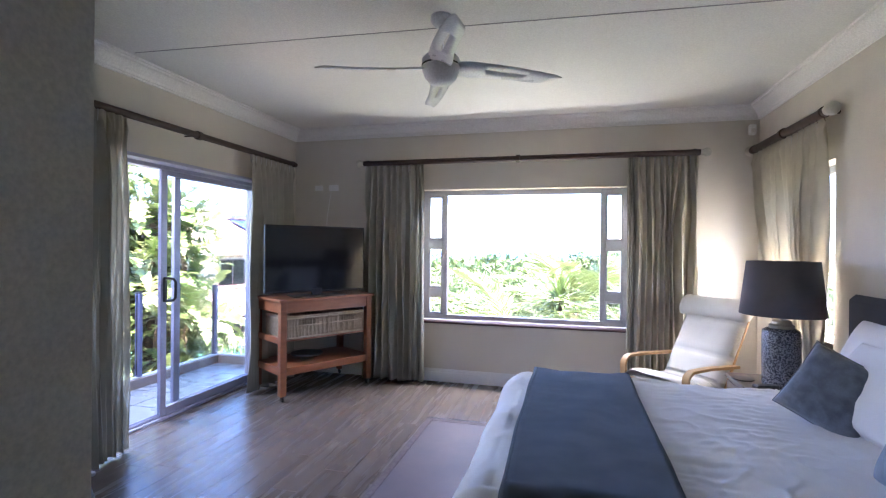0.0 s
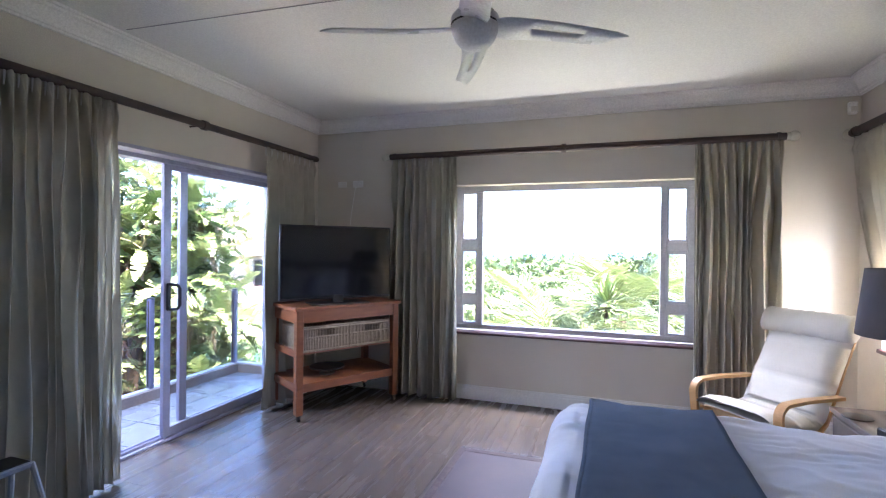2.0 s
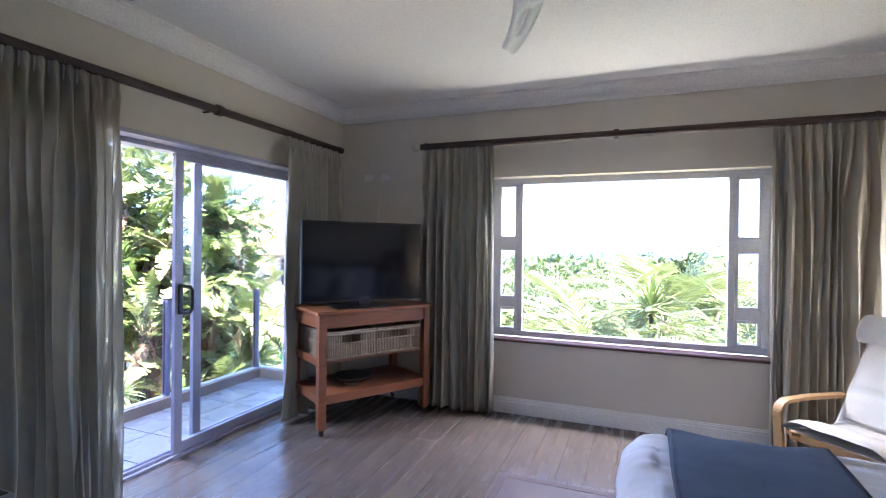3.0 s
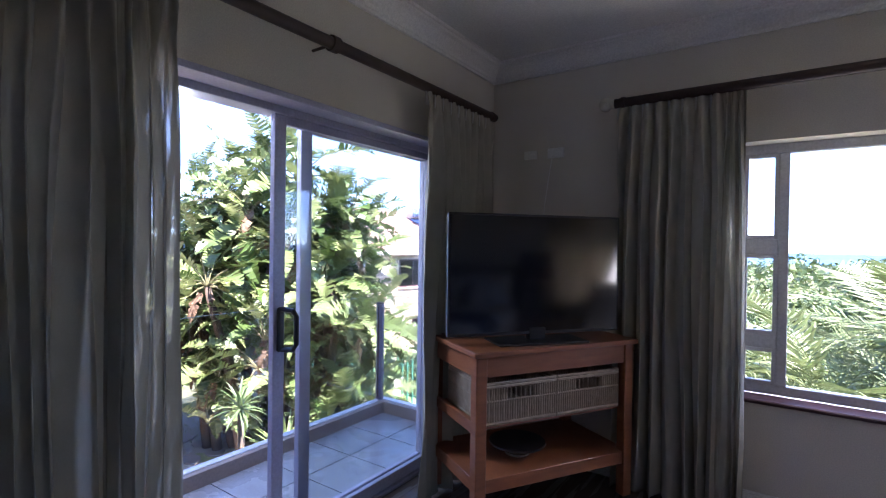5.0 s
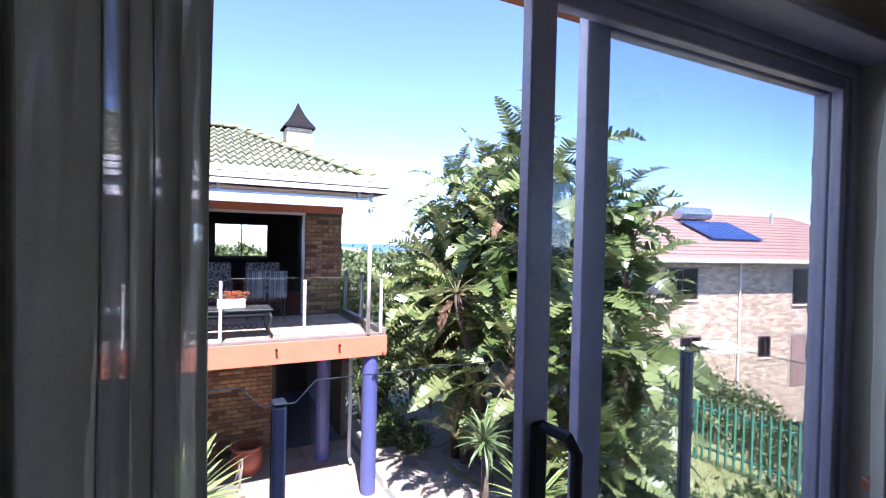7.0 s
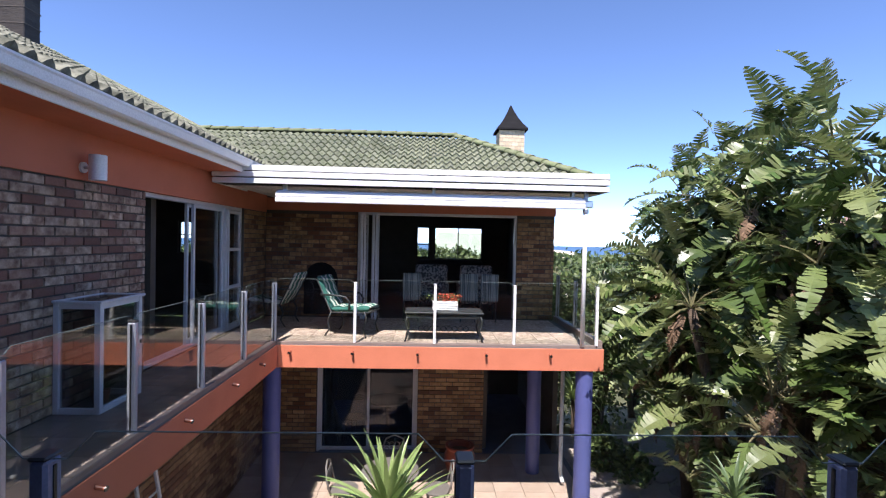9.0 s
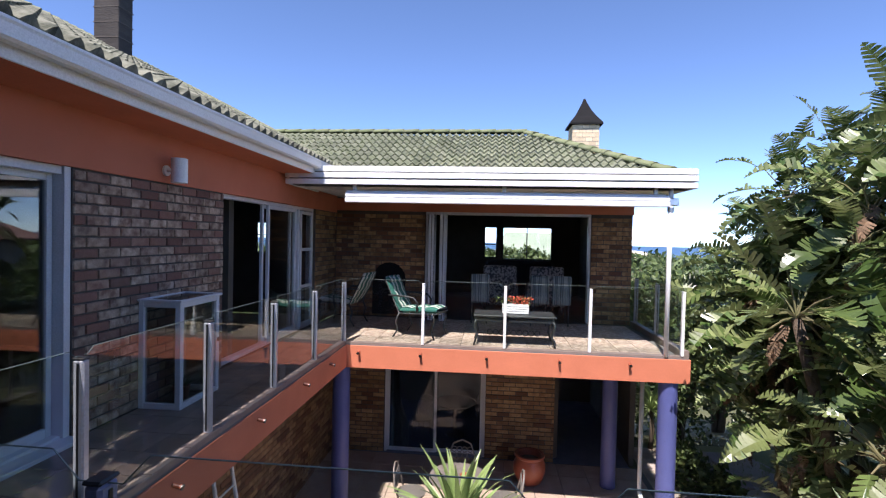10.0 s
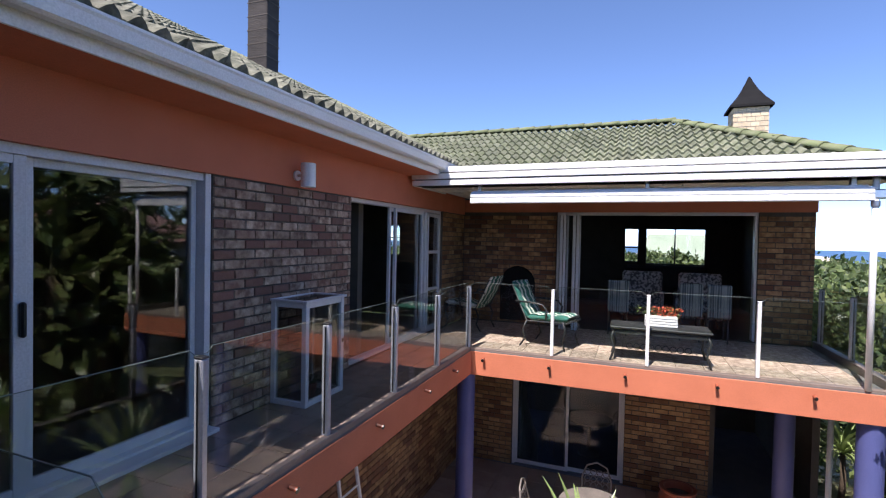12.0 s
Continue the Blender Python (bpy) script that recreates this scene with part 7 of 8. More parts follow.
braai = thing("barbecue_hood", "round-topped black steel barbecue door in the terrace wall", "barbecue", (-13.2, 2.15, 0.05))
bm = bmesh.new()
arch = [(-0.33, 0.0), (0.33, 0.0), (0.33, 0.70)] + [(0.33 * math.cos(math.pi * k / 10), 0.70 + 0.33 * math.sin(math.pi * k / 10)) for k in range(1, 10)] + [(-0.33, 0.70)]
rows = [[bm.verts.new((x, s * y, z if z < 0.001 else z * (0.97 if x > 0.03 else 1))) for y, z in arch] for x, s in ((0.005, 1.0), (0.035, 1.0), (0.045, 0.96))]
for a, b in zip(rows, rows[1:]):
    for k in range(len(arch)):
        bm.faces.new((a[k], a[(k + 1) % len(arch)], b[(k + 1) % len(arch)], b[k]))
bm.faces.new(rows[-1])
part("door", bm, cowl_black, braai)
part("handle", tubes((((0.045, -0.12, 0.5), (0.09, -0.12, 0.5), (0.09, 0.12, 0.5), (0.045, 0.12, 0.5)), 0.01), n=8), iron_black, braai)
for src, at in ((gt, (-14.3, 3.45, -2.74)), (bpy.data.objects["patio_chair"], (-14.0, 2.75, -2.74)), (bpy.data.objects["patio_chair"], (-14.35, 4.2, -2.74))):
    copy_thing(src, Matrix.Translation(at) @ Matrix.Rotation(at[1], 4, "Z"))

# ---- plants ----
def leaf_geometry(rnd, L, W, droop, torn, fold=0.35):
    """A long blade with a midrib, torn into side lobes; it starts at the origin and grows along x. Returns points and faces."""
    n = 16
    pts, fcs = [], []
    mids = []
    ang = 0.0
    x = z = 0.0
    for i in range(n + 1):
        mids.append((x, z, ang))
        ang -= droop / n * (0.5 + i / n)
        x += L / n * math.cos(ang)
        z += L / n * math.sin(ang)
    for side in (-1, 1):
        i = 0
        while i < n:
            run = 1 if torn else n
            sag = 0.22 + 0.2 * math.sin(i * 1.1 + L * 9) + rnd.uniform(-0.20, 0.20) if torn else 0.1
            skip = torn and rnd.random() < 0.035
            j = min(n, i + run)
            if not skip:
                base = len(pts)
                for k in range(i, j + 1):
                    t = k / n
                    mx, mz, a = mids[k]
                    w = W / 2 * (math.sin(math.pi * min(1, 0.12 + t * 0.9)) ** 0.6) * (1 if k == i or not torn else 0.95)
                    sw = 0.17 * L / n * (1 if k == i else -1 if k == j else 0) * (1 if torn else 0)
                    pts.append((mx, 0.0, mz))
                    pts.append((mx + sw + 0.30 * w, side * w * (1 - 0.3 * sag), mz + w * (fold - sag)))
                for k in range(j - i):
                    q = base + 2 * k
                    f = (q, q + 2, q + 3, q + 1)
                    fcs.append(f if side > 0 else f[::-1])
            i = j
    return pts, fcs


def mesh_from(name, pts, fcs, material, smooth=True):
    me = bpy.data.meshes.new(name)
    me.from_pydata(pts, [], fcs)
    me.materials.append(material)
    if smooth:
        me.polygons.foreach_set("use_smooth", [True] * len(me.polygons))
    return me


def direct(p, az, el, roll=0.0, s=1.0):
    """A pose at p with local x pointing at azimuth az, elevation el."""
    return Matrix.Translation(p) @ Matrix.Rotation(az, 4, "Z") @ Matrix.Rotation(-el, 4, "Y") @ Matrix.Rotation(roll, 4, "X") @ Matrix.Scale(s, 4)


rnd = random.Random(21)
leaf_kinds = [mesh_from("leaf", *leaf_geometry(rnd, 1.15, rnd.uniform(0.36, 0.46), rnd.uniform(0.4, 1.1), True), leaf_m) for _ in range(9)]
tree = thing("giant_strelitzia_tree", "large clump of wild banana trees with torn glossy leaves", "tree", (-10.6, 9.8, -2.75))
stems, leaf_mats, dry_mats, stalk_lines = [], [], [], []
for k in range(26):
    a = rnd.uniform(0, 2 * math.pi)
    r = rnd.uniform(0.1, 1.0) ** 0.7
    bx, by = 1.9 * r * math.cos(a), 1.2 * r * math.sin(a)
    h = rnd.uniform(2.2, 4.9) * (1.12 - 0.4 * r)
    lean = rnd.uniform(0.1, 0.42) * r
    top = Vector((bx + lean * h * math.cos(a), by + lean * h * math.sin(a) * 0.8, h))
    stems.append(((bx, by, 0), tuple(Vector((bx, by, 0)).lerp(top, 0.5) + Vector((0.05, 0.05, 0.1))), tuple(top)))
# heads of leaves: tops of the stems and young shoots all down the flanks
heads = [(Vector(s[2]), 17, 1.0) for s in stems]
for k in range(125):
    a = rnd.uniform(0, 2 * math.pi)
    z = rnd.uniform(0.1, 5.1)
    w = 1.0 - 0.5 * max(0, (z - 2.5) / 3.2)
    heads.append((Vector((rnd.uniform(0.6, 1.0) * 3.0 * w * math.cos(a), rnd.uniform(0.6, 1.0) * 1.9 * w * math.sin(a), z)), 9, 0.85))
heads += [(Vector((0.9, -0.2, 5.5)), 16, 1.0), (Vector((-0.3, 0.1, 5.9)), 17, 1.0), (Vector((-1.0, 0.1, 5.8)), 16, 1.0), (Vector((-1.8, 0.1, 5.7)), 16, 1.0), (Vector((1.7, 0.1, 4.4)), 13, 1.0), (Vector((-2.5, -0.3, 5.2)), 16, 0.95), (Vector((-3.2, -0.4, 4.4)), 14, 0.9), (Vector((-2.9, -0.8, 2.6)), 14, 0.9)]
for head, n, s in heads:
    for i in range(n):
        az = rnd.uniform(0, 2 * math.pi)
        el = rnd.uniform(-0.35, 1.35)
        stalk = rnd.uniform(0.15, 0.65) * s
        d = Vector((math.cos(az) * math.cos(el), math.sin(az) * math.cos(el), math.sin(el)))
        p = head + d * stalk
        if p.z < 0.15:
            continue
        mid = p + d * 0.45
        if -0.56 * mid.x - 0.83 * mid.y - 0.2 > 1.0 * mid.z - 0.25 or (mid.z < 2.0 and -0.56 * mid.x - 0.83 * mid.y > 1.9):
            continue      # the clump is undercut above the stone path
        stalk_lines.append((head, p))
        leaf_mats.append(direct(p, az + rnd.uniform(-0.2, 0.2), el - rnd.uniform(0.0, 0.5), rnd.uniform(-0.7, 0.7), rnd.uniform(0.62, 1.12) * s))
    for i in range(2 if -0.56 * head.x - 0.83 * head.y < head.z - 0.2 else 0):
        az = rnd.uniform(0, 2 * math.pi)
        dry_mats.append(direct(head + Vector((0.1 * math.cos(az), 0.1 * math.sin(az), -0.1)), az, rnd.uniform(-1.4, -0.7), rnd.uniform(-1, 1), rnd.uniform(0.3, 0.55)))
for s in stems:
    bm = bmesh.new()
    tube(bm, s, 0.10, 8, 0.065)
    part("trunk", bm, trunk_m, tree, smooth=True)
eye_side = Vector((6.8, -5.6, 4.2))
leaf_mats.sort(key=lambda m: (m.translation - eye_side).length)
for m in leaf_mats[:290]:
    ob = new("leaf", rnd.choice(leaf_kinds))
    ob.parent = tree
    ob.matrix_basis = m
crown_groups = [[] for _ in range(6)]
for m in leaf_mats[290:]:
    crown_groups[rnd.randrange(6)].append(m)


def pack(jobs, name, material, parent, label=""):
    vs, fs, off = [], [], 0
    for me, mats in jobs:
        v = np.array([p.co[:] for p in me.vertices])
        f = [tuple(p.vertices) for p in me.polygons]
        for m in mats:
            a = np.array(m)
            vs.append(v @ a[:3, :3].T + a[:3, 3])
            fs += [tuple(q + off for q in p) for p in f]
            off += len(v)
    me = bpy.data.meshes.new(name)
    me.from_pydata(np.concatenate(vs).tolist(), [], fs)
    me.materials.append(material)
    ob = new(name, me)
    ob.parent = parent
    return tagged(ob, label, "", "", "stuff")


pack(list(zip(leaf_kinds, crown_groups)), "crown", leaf_i, tree, "inner mass of torn green leaves")
pack([(leaf_kinds[0], dry_mats[::2]), (leaf_kinds[3], dry_mats[1::2])], "dry_leaves", dry_leaf, tree, "hanging dry brown leaves")
bm = bmesh.new()
for a, b in stalk_lines:
    tube(bm, [a, a.lerp(b, 0.5) + Vector((0, 0, 0.04)), b], 0.016, 4, 0.010, caps=False)
part("stalk_mass", bm, stalk_m, tree, "pale green leaf stalks", kind="stuff")


def rosette(name, label, cat, at, trunk_h, lean, n, L, W, mat, seed, droop=0.5, el=(-0.3, 1.45), head_only=False):
    """A spiky plant: a bare stem and a head of narrow blades, each blade a part."""
    r = random.Random(seed)
    t = thing(name, label, cat, at)
    top = Vector((lean[0], lean[1], trunk_h))
    if trunk_h > 0:
        bm = bmesh.new()
        tube(bm, [(0, 0, 0), top * 0.5 + Vector((0.02, 0.02, 0)), top], 0.055, 8, 0.04)
        part("trunk", bm, trunk_m, t, smooth=True)
    kinds = []
    for k in range(4):
        pts, fcs = [], []
        m, dr = 7, droop * r.uniform(0.5, 1.5)
        ang = x = z = 0.0
        for i in range(m + 1):
            w = W / 2 * math.sin(math.pi * min(1, 0.25 + 0.75 * i / m)) ** 0.8 if i < m else 0.002
            pts += [(x, -w, z + 0.35 * w), (x, 0, z), (x, w, z + 0.35 * w)]
            ang -= dr / m * (i / m) * 2
            x += L / m * math.cos(ang)
            z += L / m * math.sin(ang)
        for i in range(m):
            a = 3 * i
            fcs += [(a, a + 3, a + 4, a + 1), (a + 1, a + 4, a + 5, a + 2)]
        kinds.append(mesh_from("blade", pts, fcs, mat))
    for i in range(n):
        e = el[0] + (el[1] - el[0]) * (i + r.random()) / n
        ob = new("blade", r.choice(kinds))
        ob.parent = t
        ob.matrix_basis = direct(top + Vector((0, 0, 0.06 * i / n)), i * 2.4 + r.uniform(-0.3, 0.3), e, r.uniform(-0.3, 0.3), r.uniform(0.75, 1.05))
    return t


rosette("yucca", "tall spiky bright green yucca rising from the patio", "yucca", (-7.08, 3.97, -2.75), 2.20, (0.02, 0.0), 70, 0.62, 0.055, yucca_m, 41, 0.4, (-0.4, 1.5))
rosette("dracaena", "slender dracaena with a spiky head on a bare stem", "dracaena", (-7.65, 7.03, -2.75), 2.02, (0.02, 0.0), 46, 0.40, 0.036, dracaena_m, 42, 0.9, (-0.7, 1.4))
rosette("dracaena", "low spiky dracaena at the foot of the balcony", "dracaena", (-6.9, 6.55, -2.75), 1.05, (0.0, 0.0), 50, 0.50, 0.04, dracaena_m, 43, 0.6, (-0.5, 1.4))
rosette("dracaena", "low spiky dracaena at the foot of the balcony", "dracaena", (-7.6, 5.9, -2.75), 0.95, (0.0, 0.0), 60, 0.6, 0.04, yucca_m, 44, 0.6, (-0.5, 1.4))
rosette("yucca", "young spiky yucca beside the wild banana clump", "yucca", (-8.2, 8.2, -2.75), 0.75, (0.0, 0.0), 40, 0.8, 0.06, yucca_m, 45, 0.5, (0.0, 1.4))
rosette("potted_yucca", "arching strap-leaved plant by the passage", "shrub", (-14.2, 7.6, -2.75), 0.8, (0, 0), 60, 0.9, 0.05, yucca_m, 46, 1.6, (0.2, 1.4))


def palm(at, h, seed, n=22, L=1.7):
    """A feathery palm: arched ribs with many narrow leaflets."""
    r = random.Random(seed)
    t = thing("palm", "feathery sunlit palm standing below the picture window", "palm", at, 0, "palms below the window")
    bm = bmesh.new()
    tube(bm, [(0, 0, 0), (0.06, 0.03, h * 0.5), (0.0, 0.0, h)], 0.14, 10, 0.10)
    part("trunk", bm, trunk_m, t, smooth=True)
    for k in range(n):
        az, el = k * 2.4 + r.uniform(-0.3, 0.3), r.uniform(-0.1, 1.35)
        pts, fcs = [], []
        m = 34
        ang, x, z = 0.0, 0.0, 0.0
        dr = r.uniform(1.0, 1.9)
        for i in range(m):
            ang -= dr / m * (0.3 + i / m)
            nx, nz = x + L / m * math.cos(ang), z + L / m * math.sin(ang)
            b = len(pts)
            pts += [(x, -0.008, z), (x, 0.008, z), (nx, 0.008, nz), (nx, -0.008, nz)]
            fcs.append((b, b + 1, b + 2, b + 3))
            if i > 4:
                ll = 0.42 * math.sin(math.pi * min(1, 0.15 + 0.85 * (m - i) / m)) + 0.08
                for s in (-1, 1):
                    b = len(pts)
                    fx = ll * 0.62
                    dz = -ll * r.uniform(0.05, 0.55)
                    pts += [(x, 0, z), (x + fx * 0.5 + 0.012, s * ll * 0.42, z + dz * 0.25), (x + fx, s * ll * 0.8, z + dz), (x + fx * 0.5 - 0.016, s * ll * 0.46, z + dz * 0.25)]
                    fcs.append((b, b + 1, b + 2, b + 3))
            x, z = nx, nz
        ob = new("frond", mesh_from("frond", pts, fcs, palm_m, False))
        ob.parent = t
        ob.matrix_basis = direct(Vector((0, 0, h)), az, el, r.uniform(-0.3, 0.3), r.uniform(0.8, 1.1))
    return t


for at, h, seed, n, L in (((-1.35, 10.0, -2.75), 2.5, 1, 26, 1.7), ((-0.35, 10.9, -2.8), 3.1, 2, 26, 1.9), ((0.75, 9.9, -2.75), 2.55, 3, 28, 2.0), ((-0.2, 9.3, -2.75), 1.9, 4, 22, 1.6), ((2.0, 11.3, -2.9), 2.8, 5, 22, 2.0)):
    palm(at, h, seed, n, L)
rosette("dracaena", "tall spiky plant among the palms below the window", "dracaena", (-0.62, 10.2, -2.75), 3.25, (0.05, 0), 60, 0.8, 0.05, yucca_m, 47, 0.5, (-0.2, 1.45))


def leaf_cloud(name, centres, per, leaf, material, seed, label, parent=None, kind="stuff"):
    """Leaves strewn over the upper shells of uneven mounds; centres: x, y, z, radius, height."""
    g = np.random.default_rng(seed)
    quads = []
    for (cx, cy, cz, r, h) in centres:
        n = int(per)
        u = g.normal(size=(n, 3))
        u[:, 2] = np.abs(u[:, 2]) * 1.1 - 0.25
        u /= np.linalg.norm(u, axis=1)[:, None]
        lump = 1 + 0.22 * np.sin(u[:, 0] * 5 + cx) * np.cos(u[:, 1] * 6 + cy) + 0.12 * g.normal(size=n)
        p = u * np.array([r, r, h]) * (lump * g.uniform(0.82, 1.04, n))[:, None] + np.array([cx, cy, cz])
        a = g.normal(size=(n, 3)) + u * 0.6
        a /= np.linalg.norm(a, axis=1)[:, None]
        b = np.cross(a, g.normal(size=(n, 3)))
        b /= np.linalg.norm(b, axis=1)[:, None]
        s = leaf * g.uniform(0.6, 1.3, n)[:, None]
        quads.append(np.stack([p - a * s, p + b * s * 0.5, p + a * s, p - b * s * 0.5], 1))
    q = np.concatenate(quads).reshape(-1, 3)
    me = bpy.data.meshes.new(name)
    me.from_pydata(q.tolist(), [], [(i, i + 1, i + 2, i + 3) for i in range(0, len(q), 4)])
    me.materials.append(material)
    ob = new(name, me)
    ob.parent = parent
    return tagged(ob, label, "", "", kind)


def wooded_tree(name, label, at, h, r, seed, mat=None, per=900, leaf=0.09):
    rr_ = random.Random(seed)
    t = thing(name, label, "tree", at)
    for k in range(5):
        a = 2 * math.pi * k / 5 + rr_.uniform(-0.4, 0.4)
        q = (r * 0.6 * math.cos(a), r * 0.6 * math.sin(a), h * rr_.uniform(0.6, 0.9))
        bm = bmesh.new()
        tube(bm, [(0, 0, 0), (0.1 * q[0], 0.1 * q[1], h * 0.3), (q[0] * 0.55, q[1] * 0.55, h * 0.55), q], 0.13, 7, 0.03)
        part("limb", bm, trunk_m, t, smooth=True)
    cs = [(r * 0.75 * rr_.uniform(-1, 1), r * 0.75 * rr_.uniform(-1, 1), h * rr_.uniform(0.45, 0.9), r * rr_.uniform(0.32, 0.5), r * rr_.uniform(0.28, 0.42)) for _ in range(16)]
    leaf_cloud("crown", cs, per, leaf, mat or bush_m, seed, "uneven crown of small leaves", t)
    return t


wooded_tree("shrub_tree", "dense dark green coastal tree beyond the terrace", (-17.0, 9.2, -4.0), 4.6, 2.4, 61)
wooded_tree("shrub_tree", "dense green coastal tree beyond the terrace", (-20.5, 11.8, -5.5), 5.6, 3.0, 62)
wooded_tree("shrub_tree", "sunlit coastal tree behind the rear windows", (-22.5, 5.2, -3.6), 4.7, 1.9, 63)
wooded_tree("shrub_tree", "grey-green rounded coastal tree beyond the palms", (0.8, 19.0, -5.0), 6.5, 1.5, 64, per=1500, leaf=0.06)
wooded_tree("shrub_tree", "grey-green rounded coastal tree beyond the palms", (-2.4, 24.0, -6.0), 5.6, 2.2, 65)

rnd = random.Random(9)
hedge = thing("hedge", "loose sunlit hedge growing behind the green fence", "hedge", (-9.0, 14.6, -2.9), 8.5)
leaf_cloud("foliage", [(-5.2 + 0.55 * i + rnd.uniform(-0.2, 0.2), rnd.uniform(-0.6, 1.0), rnd.uniform(0.2, 0.9), rnd.uniform(0.6, 1.0), rnd.uniform(0.5, 0.95)) for i in range(26)], 900, 0.055, bush_m, 71, "small loose leaves", hedge)
leaf_cloud("garden_shrubs", [(-13.2 + 0.5 * i, 7.9 + rnd.uniform(-0.2, 0.4), -2.7, rnd.uniform(0.3, 0.5), rnd.uniform(0.3, 0.6)) for i in range(3)]
           + [(-16 - 1.2 * i, 8.4 + rnd.uniform(-0.5, 0.5), -2.9, 0.9, 0.9) for i in range(4)]
           + [(-9.6 + rnd.uniform(-2.6, 2.4), 10.4 + rnd.uniform(-0.5, 1.5), -2.75, rnd.uniform(0.4, 0.8), rnd.uniform(0.4, 1.0)) for _ in range(16)], 700, 0.07, bush_m, 72, "low garden shrubs under the trees")
near_c, mid_c, far_c = [], [], []
for _ in range(520):
    a, d = rnd.uniform(0, 2 * math.pi), 16 + 34 * rnd.random() ** 0.8
    x, y = -5 + d * math.cos(a), 8 + d * math.sin(a)
    if (-26 < x < -3 and 6 < y < 15) or (-30 < x < -6 and 13 < y < 38) or -19 < x < 5 and y < 14 or y < -10 or (-4 < x < 4 and y < 22 and rnd.random() < 0.4):
        continue
    near_c.append((x, y, ground_z(x, y) + rnd.uniform(0.2, 1.8), rnd.uniform(0.9, 2.0), rnd.uniform(0.8, 1.8)))
for _ in range(900):
    a, d = rnd.uniform(-0.25, math.pi + 0.6), 48 + 90 * rnd.random()
    x, y = -5 + d * math.cos(a), 8 + d * math.sin(a)
    mid_c.append((x, y, ground_z(x, y) + rnd.uniform(0.5, 2.5), rnd.uniform(2.0, 4.2), rnd.uniform(1.6, 3.4)))
for _ in range(900):
    a, d = rnd.uniform(-0.25, math.pi + 0.6), 130 + 380 * rnd.random()
    x, y = -5 + d * math.cos(a), 8 + d * math.sin(a)
    far_c.append((x, y, ground_z(x, y) + rnd.uniform(1, 4), rnd.uniform(5, 10), rnd.uniform(3, 6)))
leaf_cloud("coastal_thicket", near_c, 420, 0.14, bush_m, 81, "dense sunny coastal bush")
leaf_cloud("coastal_forest", mid_c, 170, 0.45, bush_m, 82, "green coastal forest falling to the sea")
leaf_cloud("distant_forest", far_c, 90, 1.2, bush_m, 83, "distant green coastal forest")

# grass tufts on the lawn edge
g = np.random.default_rng(4)
n = 9000
px = np.stack([g.uniform(-14, 0, n), g.uniform(8.6, 13.5, n), np.full(n, -2.745)], 1)
hh = g.uniform(0.03, 0.08, n)[:, None]
tilt_ = g.normal(size=(n, 3)) * 0.4
tilt_[:, 2] = 1
side_ = np.stack([g.normal(size=n), g.normal(size=n), np.zeros(n)], 1)
side_ *= 0.012 / np.linalg.norm(side_, axis=1)[:, None]
q = np.stack([px - side_, px + side_, px + tilt_ * hh], 1).reshape(-1, 3)
me = bpy.data.meshes.new("lawn_grass")
me.from_pydata(q.tolist(), [], [(i, i + 1, i + 2) for i in range(0, len(q), 3)])
me.materials.append(lawn_m)
tagged(new("lawn_grass", me), "short dry blades of lawn grass", "", "", "stuff")

# ---- pieces of floors, walls and roofs ----
def slab_mesh(name, w, d, h, b, material):
    bm = bmesh.new()
    lo = [bm.verts.new(p) for p in ((0, 0, 0), (w, 0, 0), (w, d, 0), (0, d, 0))]
    up_ = [bm.verts.new(p) for p in ((b, b, h), (w - b, b, h), (w - b, d - b, h), (b, d - b, h))]
    bm.faces.new(up_)
    for k in range(4):
        bm.faces.new((lo[k], lo[(k + 1) % 4], up_[(k + 1) % 4], up_[k]))
    me = bpy.data.meshes.new(name)
    bm.to_mesh(me)
    bm.free()
    me.materials.append(material)
    return me


def piece(name, me, at, parent, rz=0.0):
    ob = new(name, me)
    ob.location, ob.rotation_euler, ob.parent = at, (0, 0, rz), parent
    return ob


floor_ob = bpy.data.objects["floor"]
rnd = random.Random(12)
PW, PL = 0.182, 1.24
plank_cache = {}
for i in range(28):
    x = EX - PW * (i + 1)
    s = 6.5 - rnd.uniform(0, PL)
    tops = [6.5]
    while s > 1.2:
        tops.append(s)
        s -= PL
    tops.append(1.2 if x < -1 else 0.4)
    for y1, y0 in zip(tops, tops[1:]):
        key = round(y1 - y0, 2)
        if key < 0.04:
            continue
        if key not in plank_cache:
            plank_cache[key] = slab_mesh("plank", PW - 0.0006, key - 0.0006, 0.012, 0.0005, laminate)
        piece("plank", plank_cache[key], (x, y0, -0.012), floor_ob)
tagged(link_mesh("passage_planks", boxes((-1.0, -1.5, -0.012, EX, 0.4, 0.0)), laminate, floor_ob), "", "", "", "")

walk_ob, terr_ob, balc_ob = bpy.data.objects["floor_walkway"], bpy.data.objects["floor_terrace"], bpy.data.objects["floor_balcony"]
tm = slab_mesh("tile", 0.326, 0.326, 0.012, 0.002, terrace_tile)
tw = slab_mesh("tile", 0.326, 0.326, 0.012, 0.002, walkway_tile)
tn = slab_mesh("tile", 0.326, 0.236, 0.012, 0.002, walkway_tile)
for i in range(20):
    for j in range(3):
        piece("tile", tw if j < 2 else tn, (-4.24 - 0.33 * i, BRICK_Y + 0.005 + 0.33 * j, -0.012), walk_ob)
for i in range(7):
    for j in range(17):
        piece("tile", tm, (-11.12 - 0.33 * i, 1.1 + 0.33 * j + (0.0 if i % 2 else 0.0), -0.012), terr_ob)
bt = slab_mesh("tile", 0.395, 0.395, 0.012, 0.002, balcony_tile)
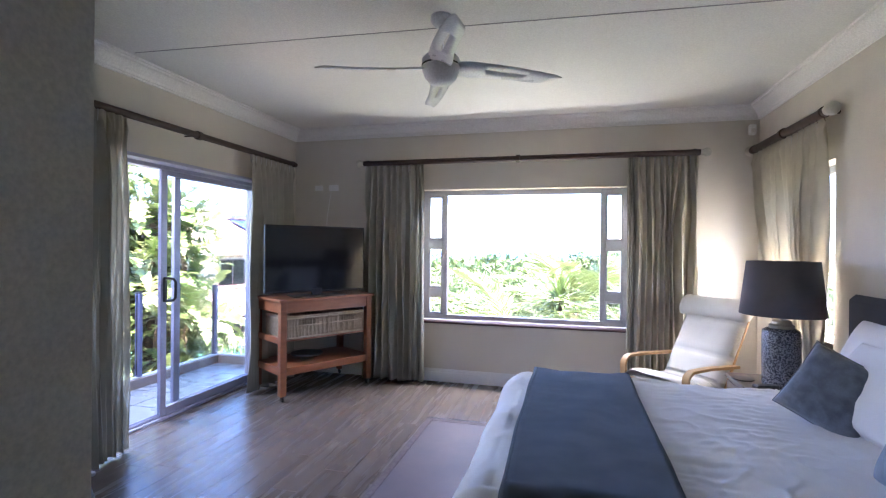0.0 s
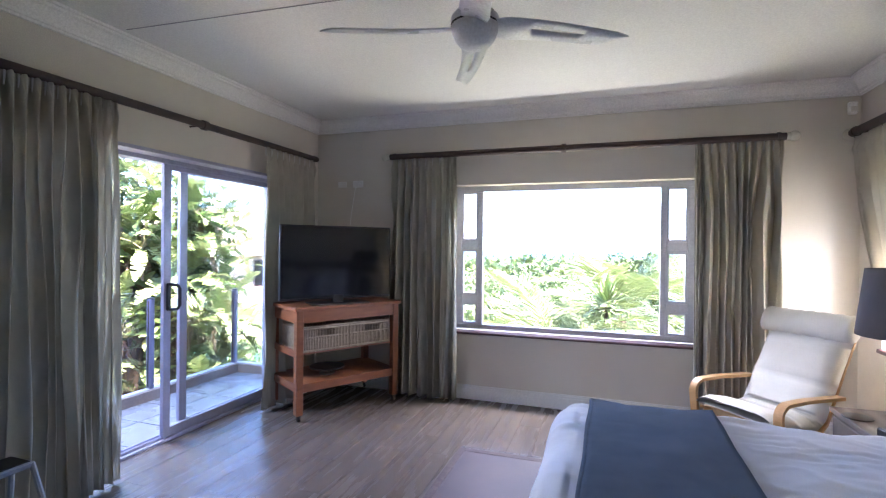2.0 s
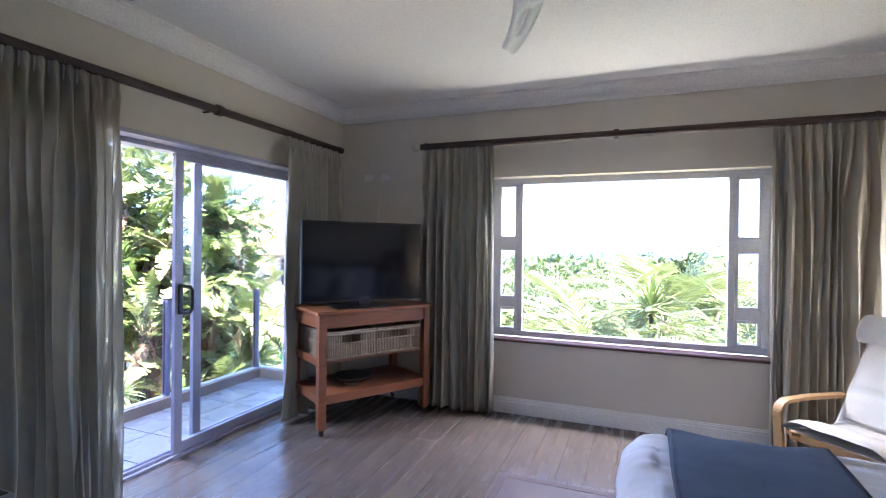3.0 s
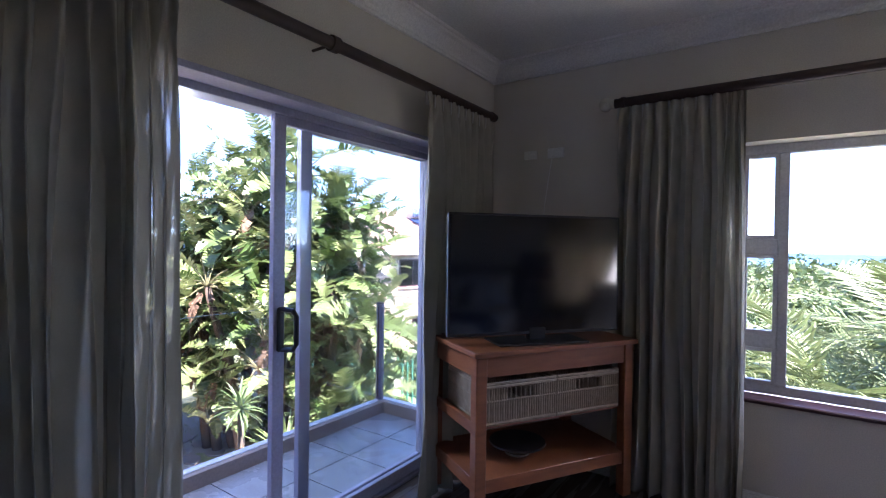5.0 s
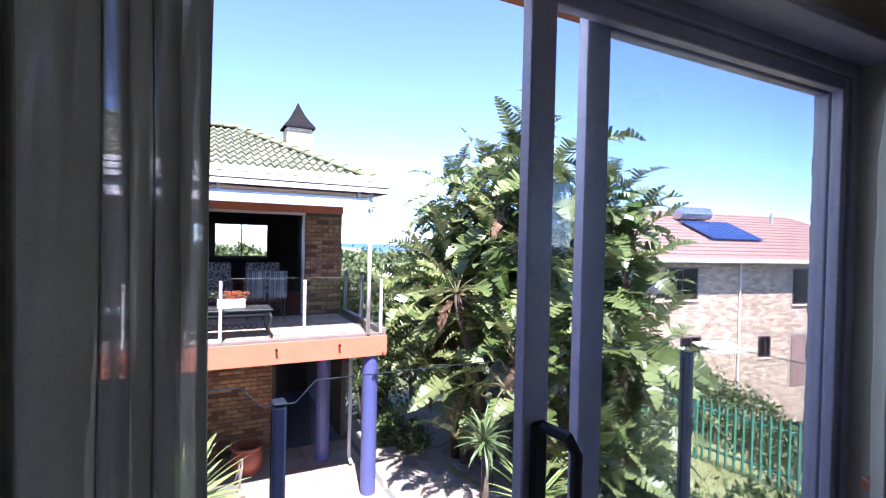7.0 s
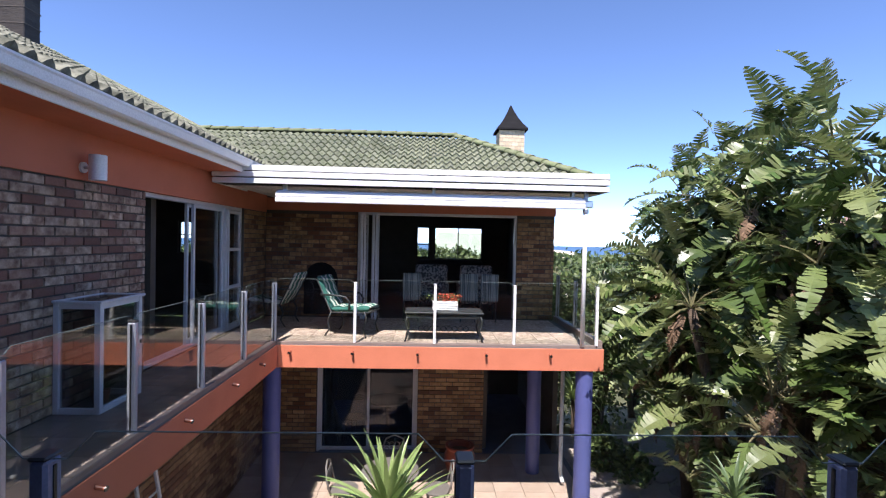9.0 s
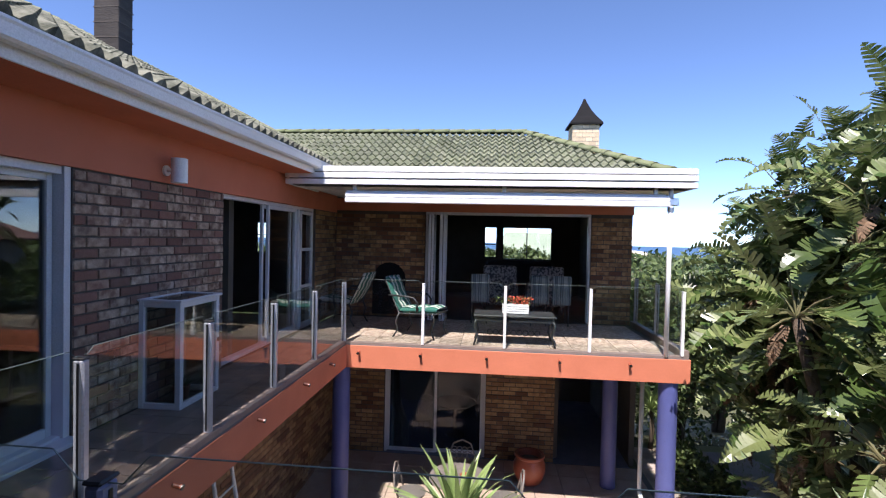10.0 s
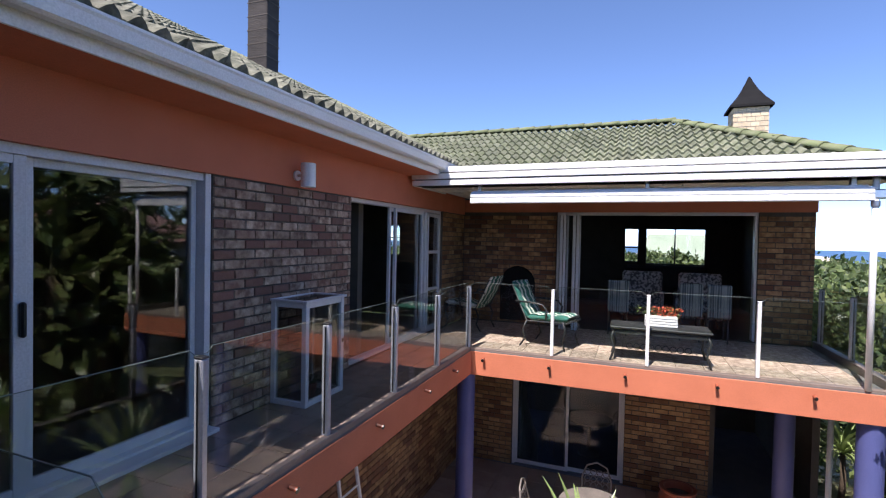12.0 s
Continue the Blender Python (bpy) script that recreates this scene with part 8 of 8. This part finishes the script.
for i in range(2):
    for j in range(11):
        piece("tile", bt, (-4.285 - 0.4 * i, 2.12 + 0.4 * j, -0.012), balc_ob)
edge_ = slab_mesh("tile", 0.40, 0.086, 0.008, 0.002, kerb_tile)
for i in range(14):
    piece("tile", edge_, (-5.3 - 0.405 * i, 1.957, 0.028), bpy.data.objects["trim_edge_strip"])

patio = bpy.data.objects["ground_patio"]
pm = slab_mesh("paver", 0.495, 0.495, 0.02, 0.003, pave_m)
for i in range(11):
    for j in range(12):
        piece("paver", pm, (-13.15 + 0.5 * i, 1.0 + 0.5 * j, -2.748), patio)
gravel = bpy.data.objects["ground_gravel"]
rnd = random.Random(3)
stone_kinds = []
for k in range(6):
    bm = bmesh.new()
    n = 8
    ring = [(math.cos(2 * math.pi * q / n) * rnd.uniform(0.8, 1.1), math.sin(2 * math.pi * q / n) * rnd.uniform(0.8, 1.1)) for q in range(n)]
    lo = [bm.verts.new((0.27 * x, 0.21 * y, 0)) for x, y in ring]
    mid = [bm.verts.new((0.26 * x, 0.20 * y, 0.02)) for x, y in ring]
    hi = [bm.verts.new((0.235 * x, 0.18 * y, 0.03)) for x, y in ring]
    bm.faces.new(hi)
    for k2 in range(n):
        bm.faces.new((lo[k2], lo[(k2 + 1) % n], mid[(k2 + 1) % n], mid[k2]))
        bm.faces.new((mid[k2], mid[(k2 + 1) % n], hi[(k2 + 1) % n], hi[k2]))
    me = bpy.data.meshes.new("stone")
    bm.to_mesh(me)
    bm.free()
    me.materials.append(stone_m)
    stone_kinds.append(me)
for i in range(13):
    for j in range(4):
        x, y = -13.9 + 0.57 * i + rnd.uniform(-0.08, 0.08), 7.3 + 0.48 * j + rnd.uniform(-0.07, 0.07)
        if y > 8.8 and x > -9:
            continue
        piece("stone", rnd.choice(stone_kinds), (x, y, -2.74), gravel, rnd.uniform(0, 6.28))

wall_ob = bpy.data.objects["wall_brick_south"]
wing_ob = bpy.data.objects["wall_wing"]
for w, m in field_main:
    me = brick_mesh(w)
    if not me.materials:
        me.materials.append(brick_m)
    ob = new("brick", me)
    ob.parent, ob.matrix_basis = wall_ob, m
warm = {}
for w, m in field_pier + field_terrace:
    key = round(w, 3)
    if key not in warm:
        warm[key] = brick_mesh(w).copy()
        warm[key].materials.clear()
        warm[key].materials.append(brick_yellow)
    ob = new("brick", warm[key])
    ob.parent, ob.matrix_basis = wing_ob, m
sizes = {}
for w, m in fields_far + bpier_side:
    sizes.setdefault(round(w, 3), []).append(m)
pack([(brick_mesh(w), ms) for w, ms in sizes.items()], "bricks_beyond", brick_loose, wing_ob, "further face bricks of the same walls")

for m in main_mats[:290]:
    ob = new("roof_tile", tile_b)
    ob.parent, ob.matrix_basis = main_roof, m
joined_copies("roof_tiles_beyond", tile_a, main_mats[290:], tile_island, main_roof, "stuff", "further roof tiles of the same slope")
wings.sort(key=lambda m: (m.translation - Vector((-12, 4, 2.6))).length)
for m in wings[:290]:
    ob = new("roof_tile", tile_a)
    ob.parent, ob.matrix_basis = wing_roof, m
joined_copies("roof_tiles_beyond", tile_a, wings[290:] + hips, tile_island, wing_roof, "stuff", "further roof tiles of the hip")
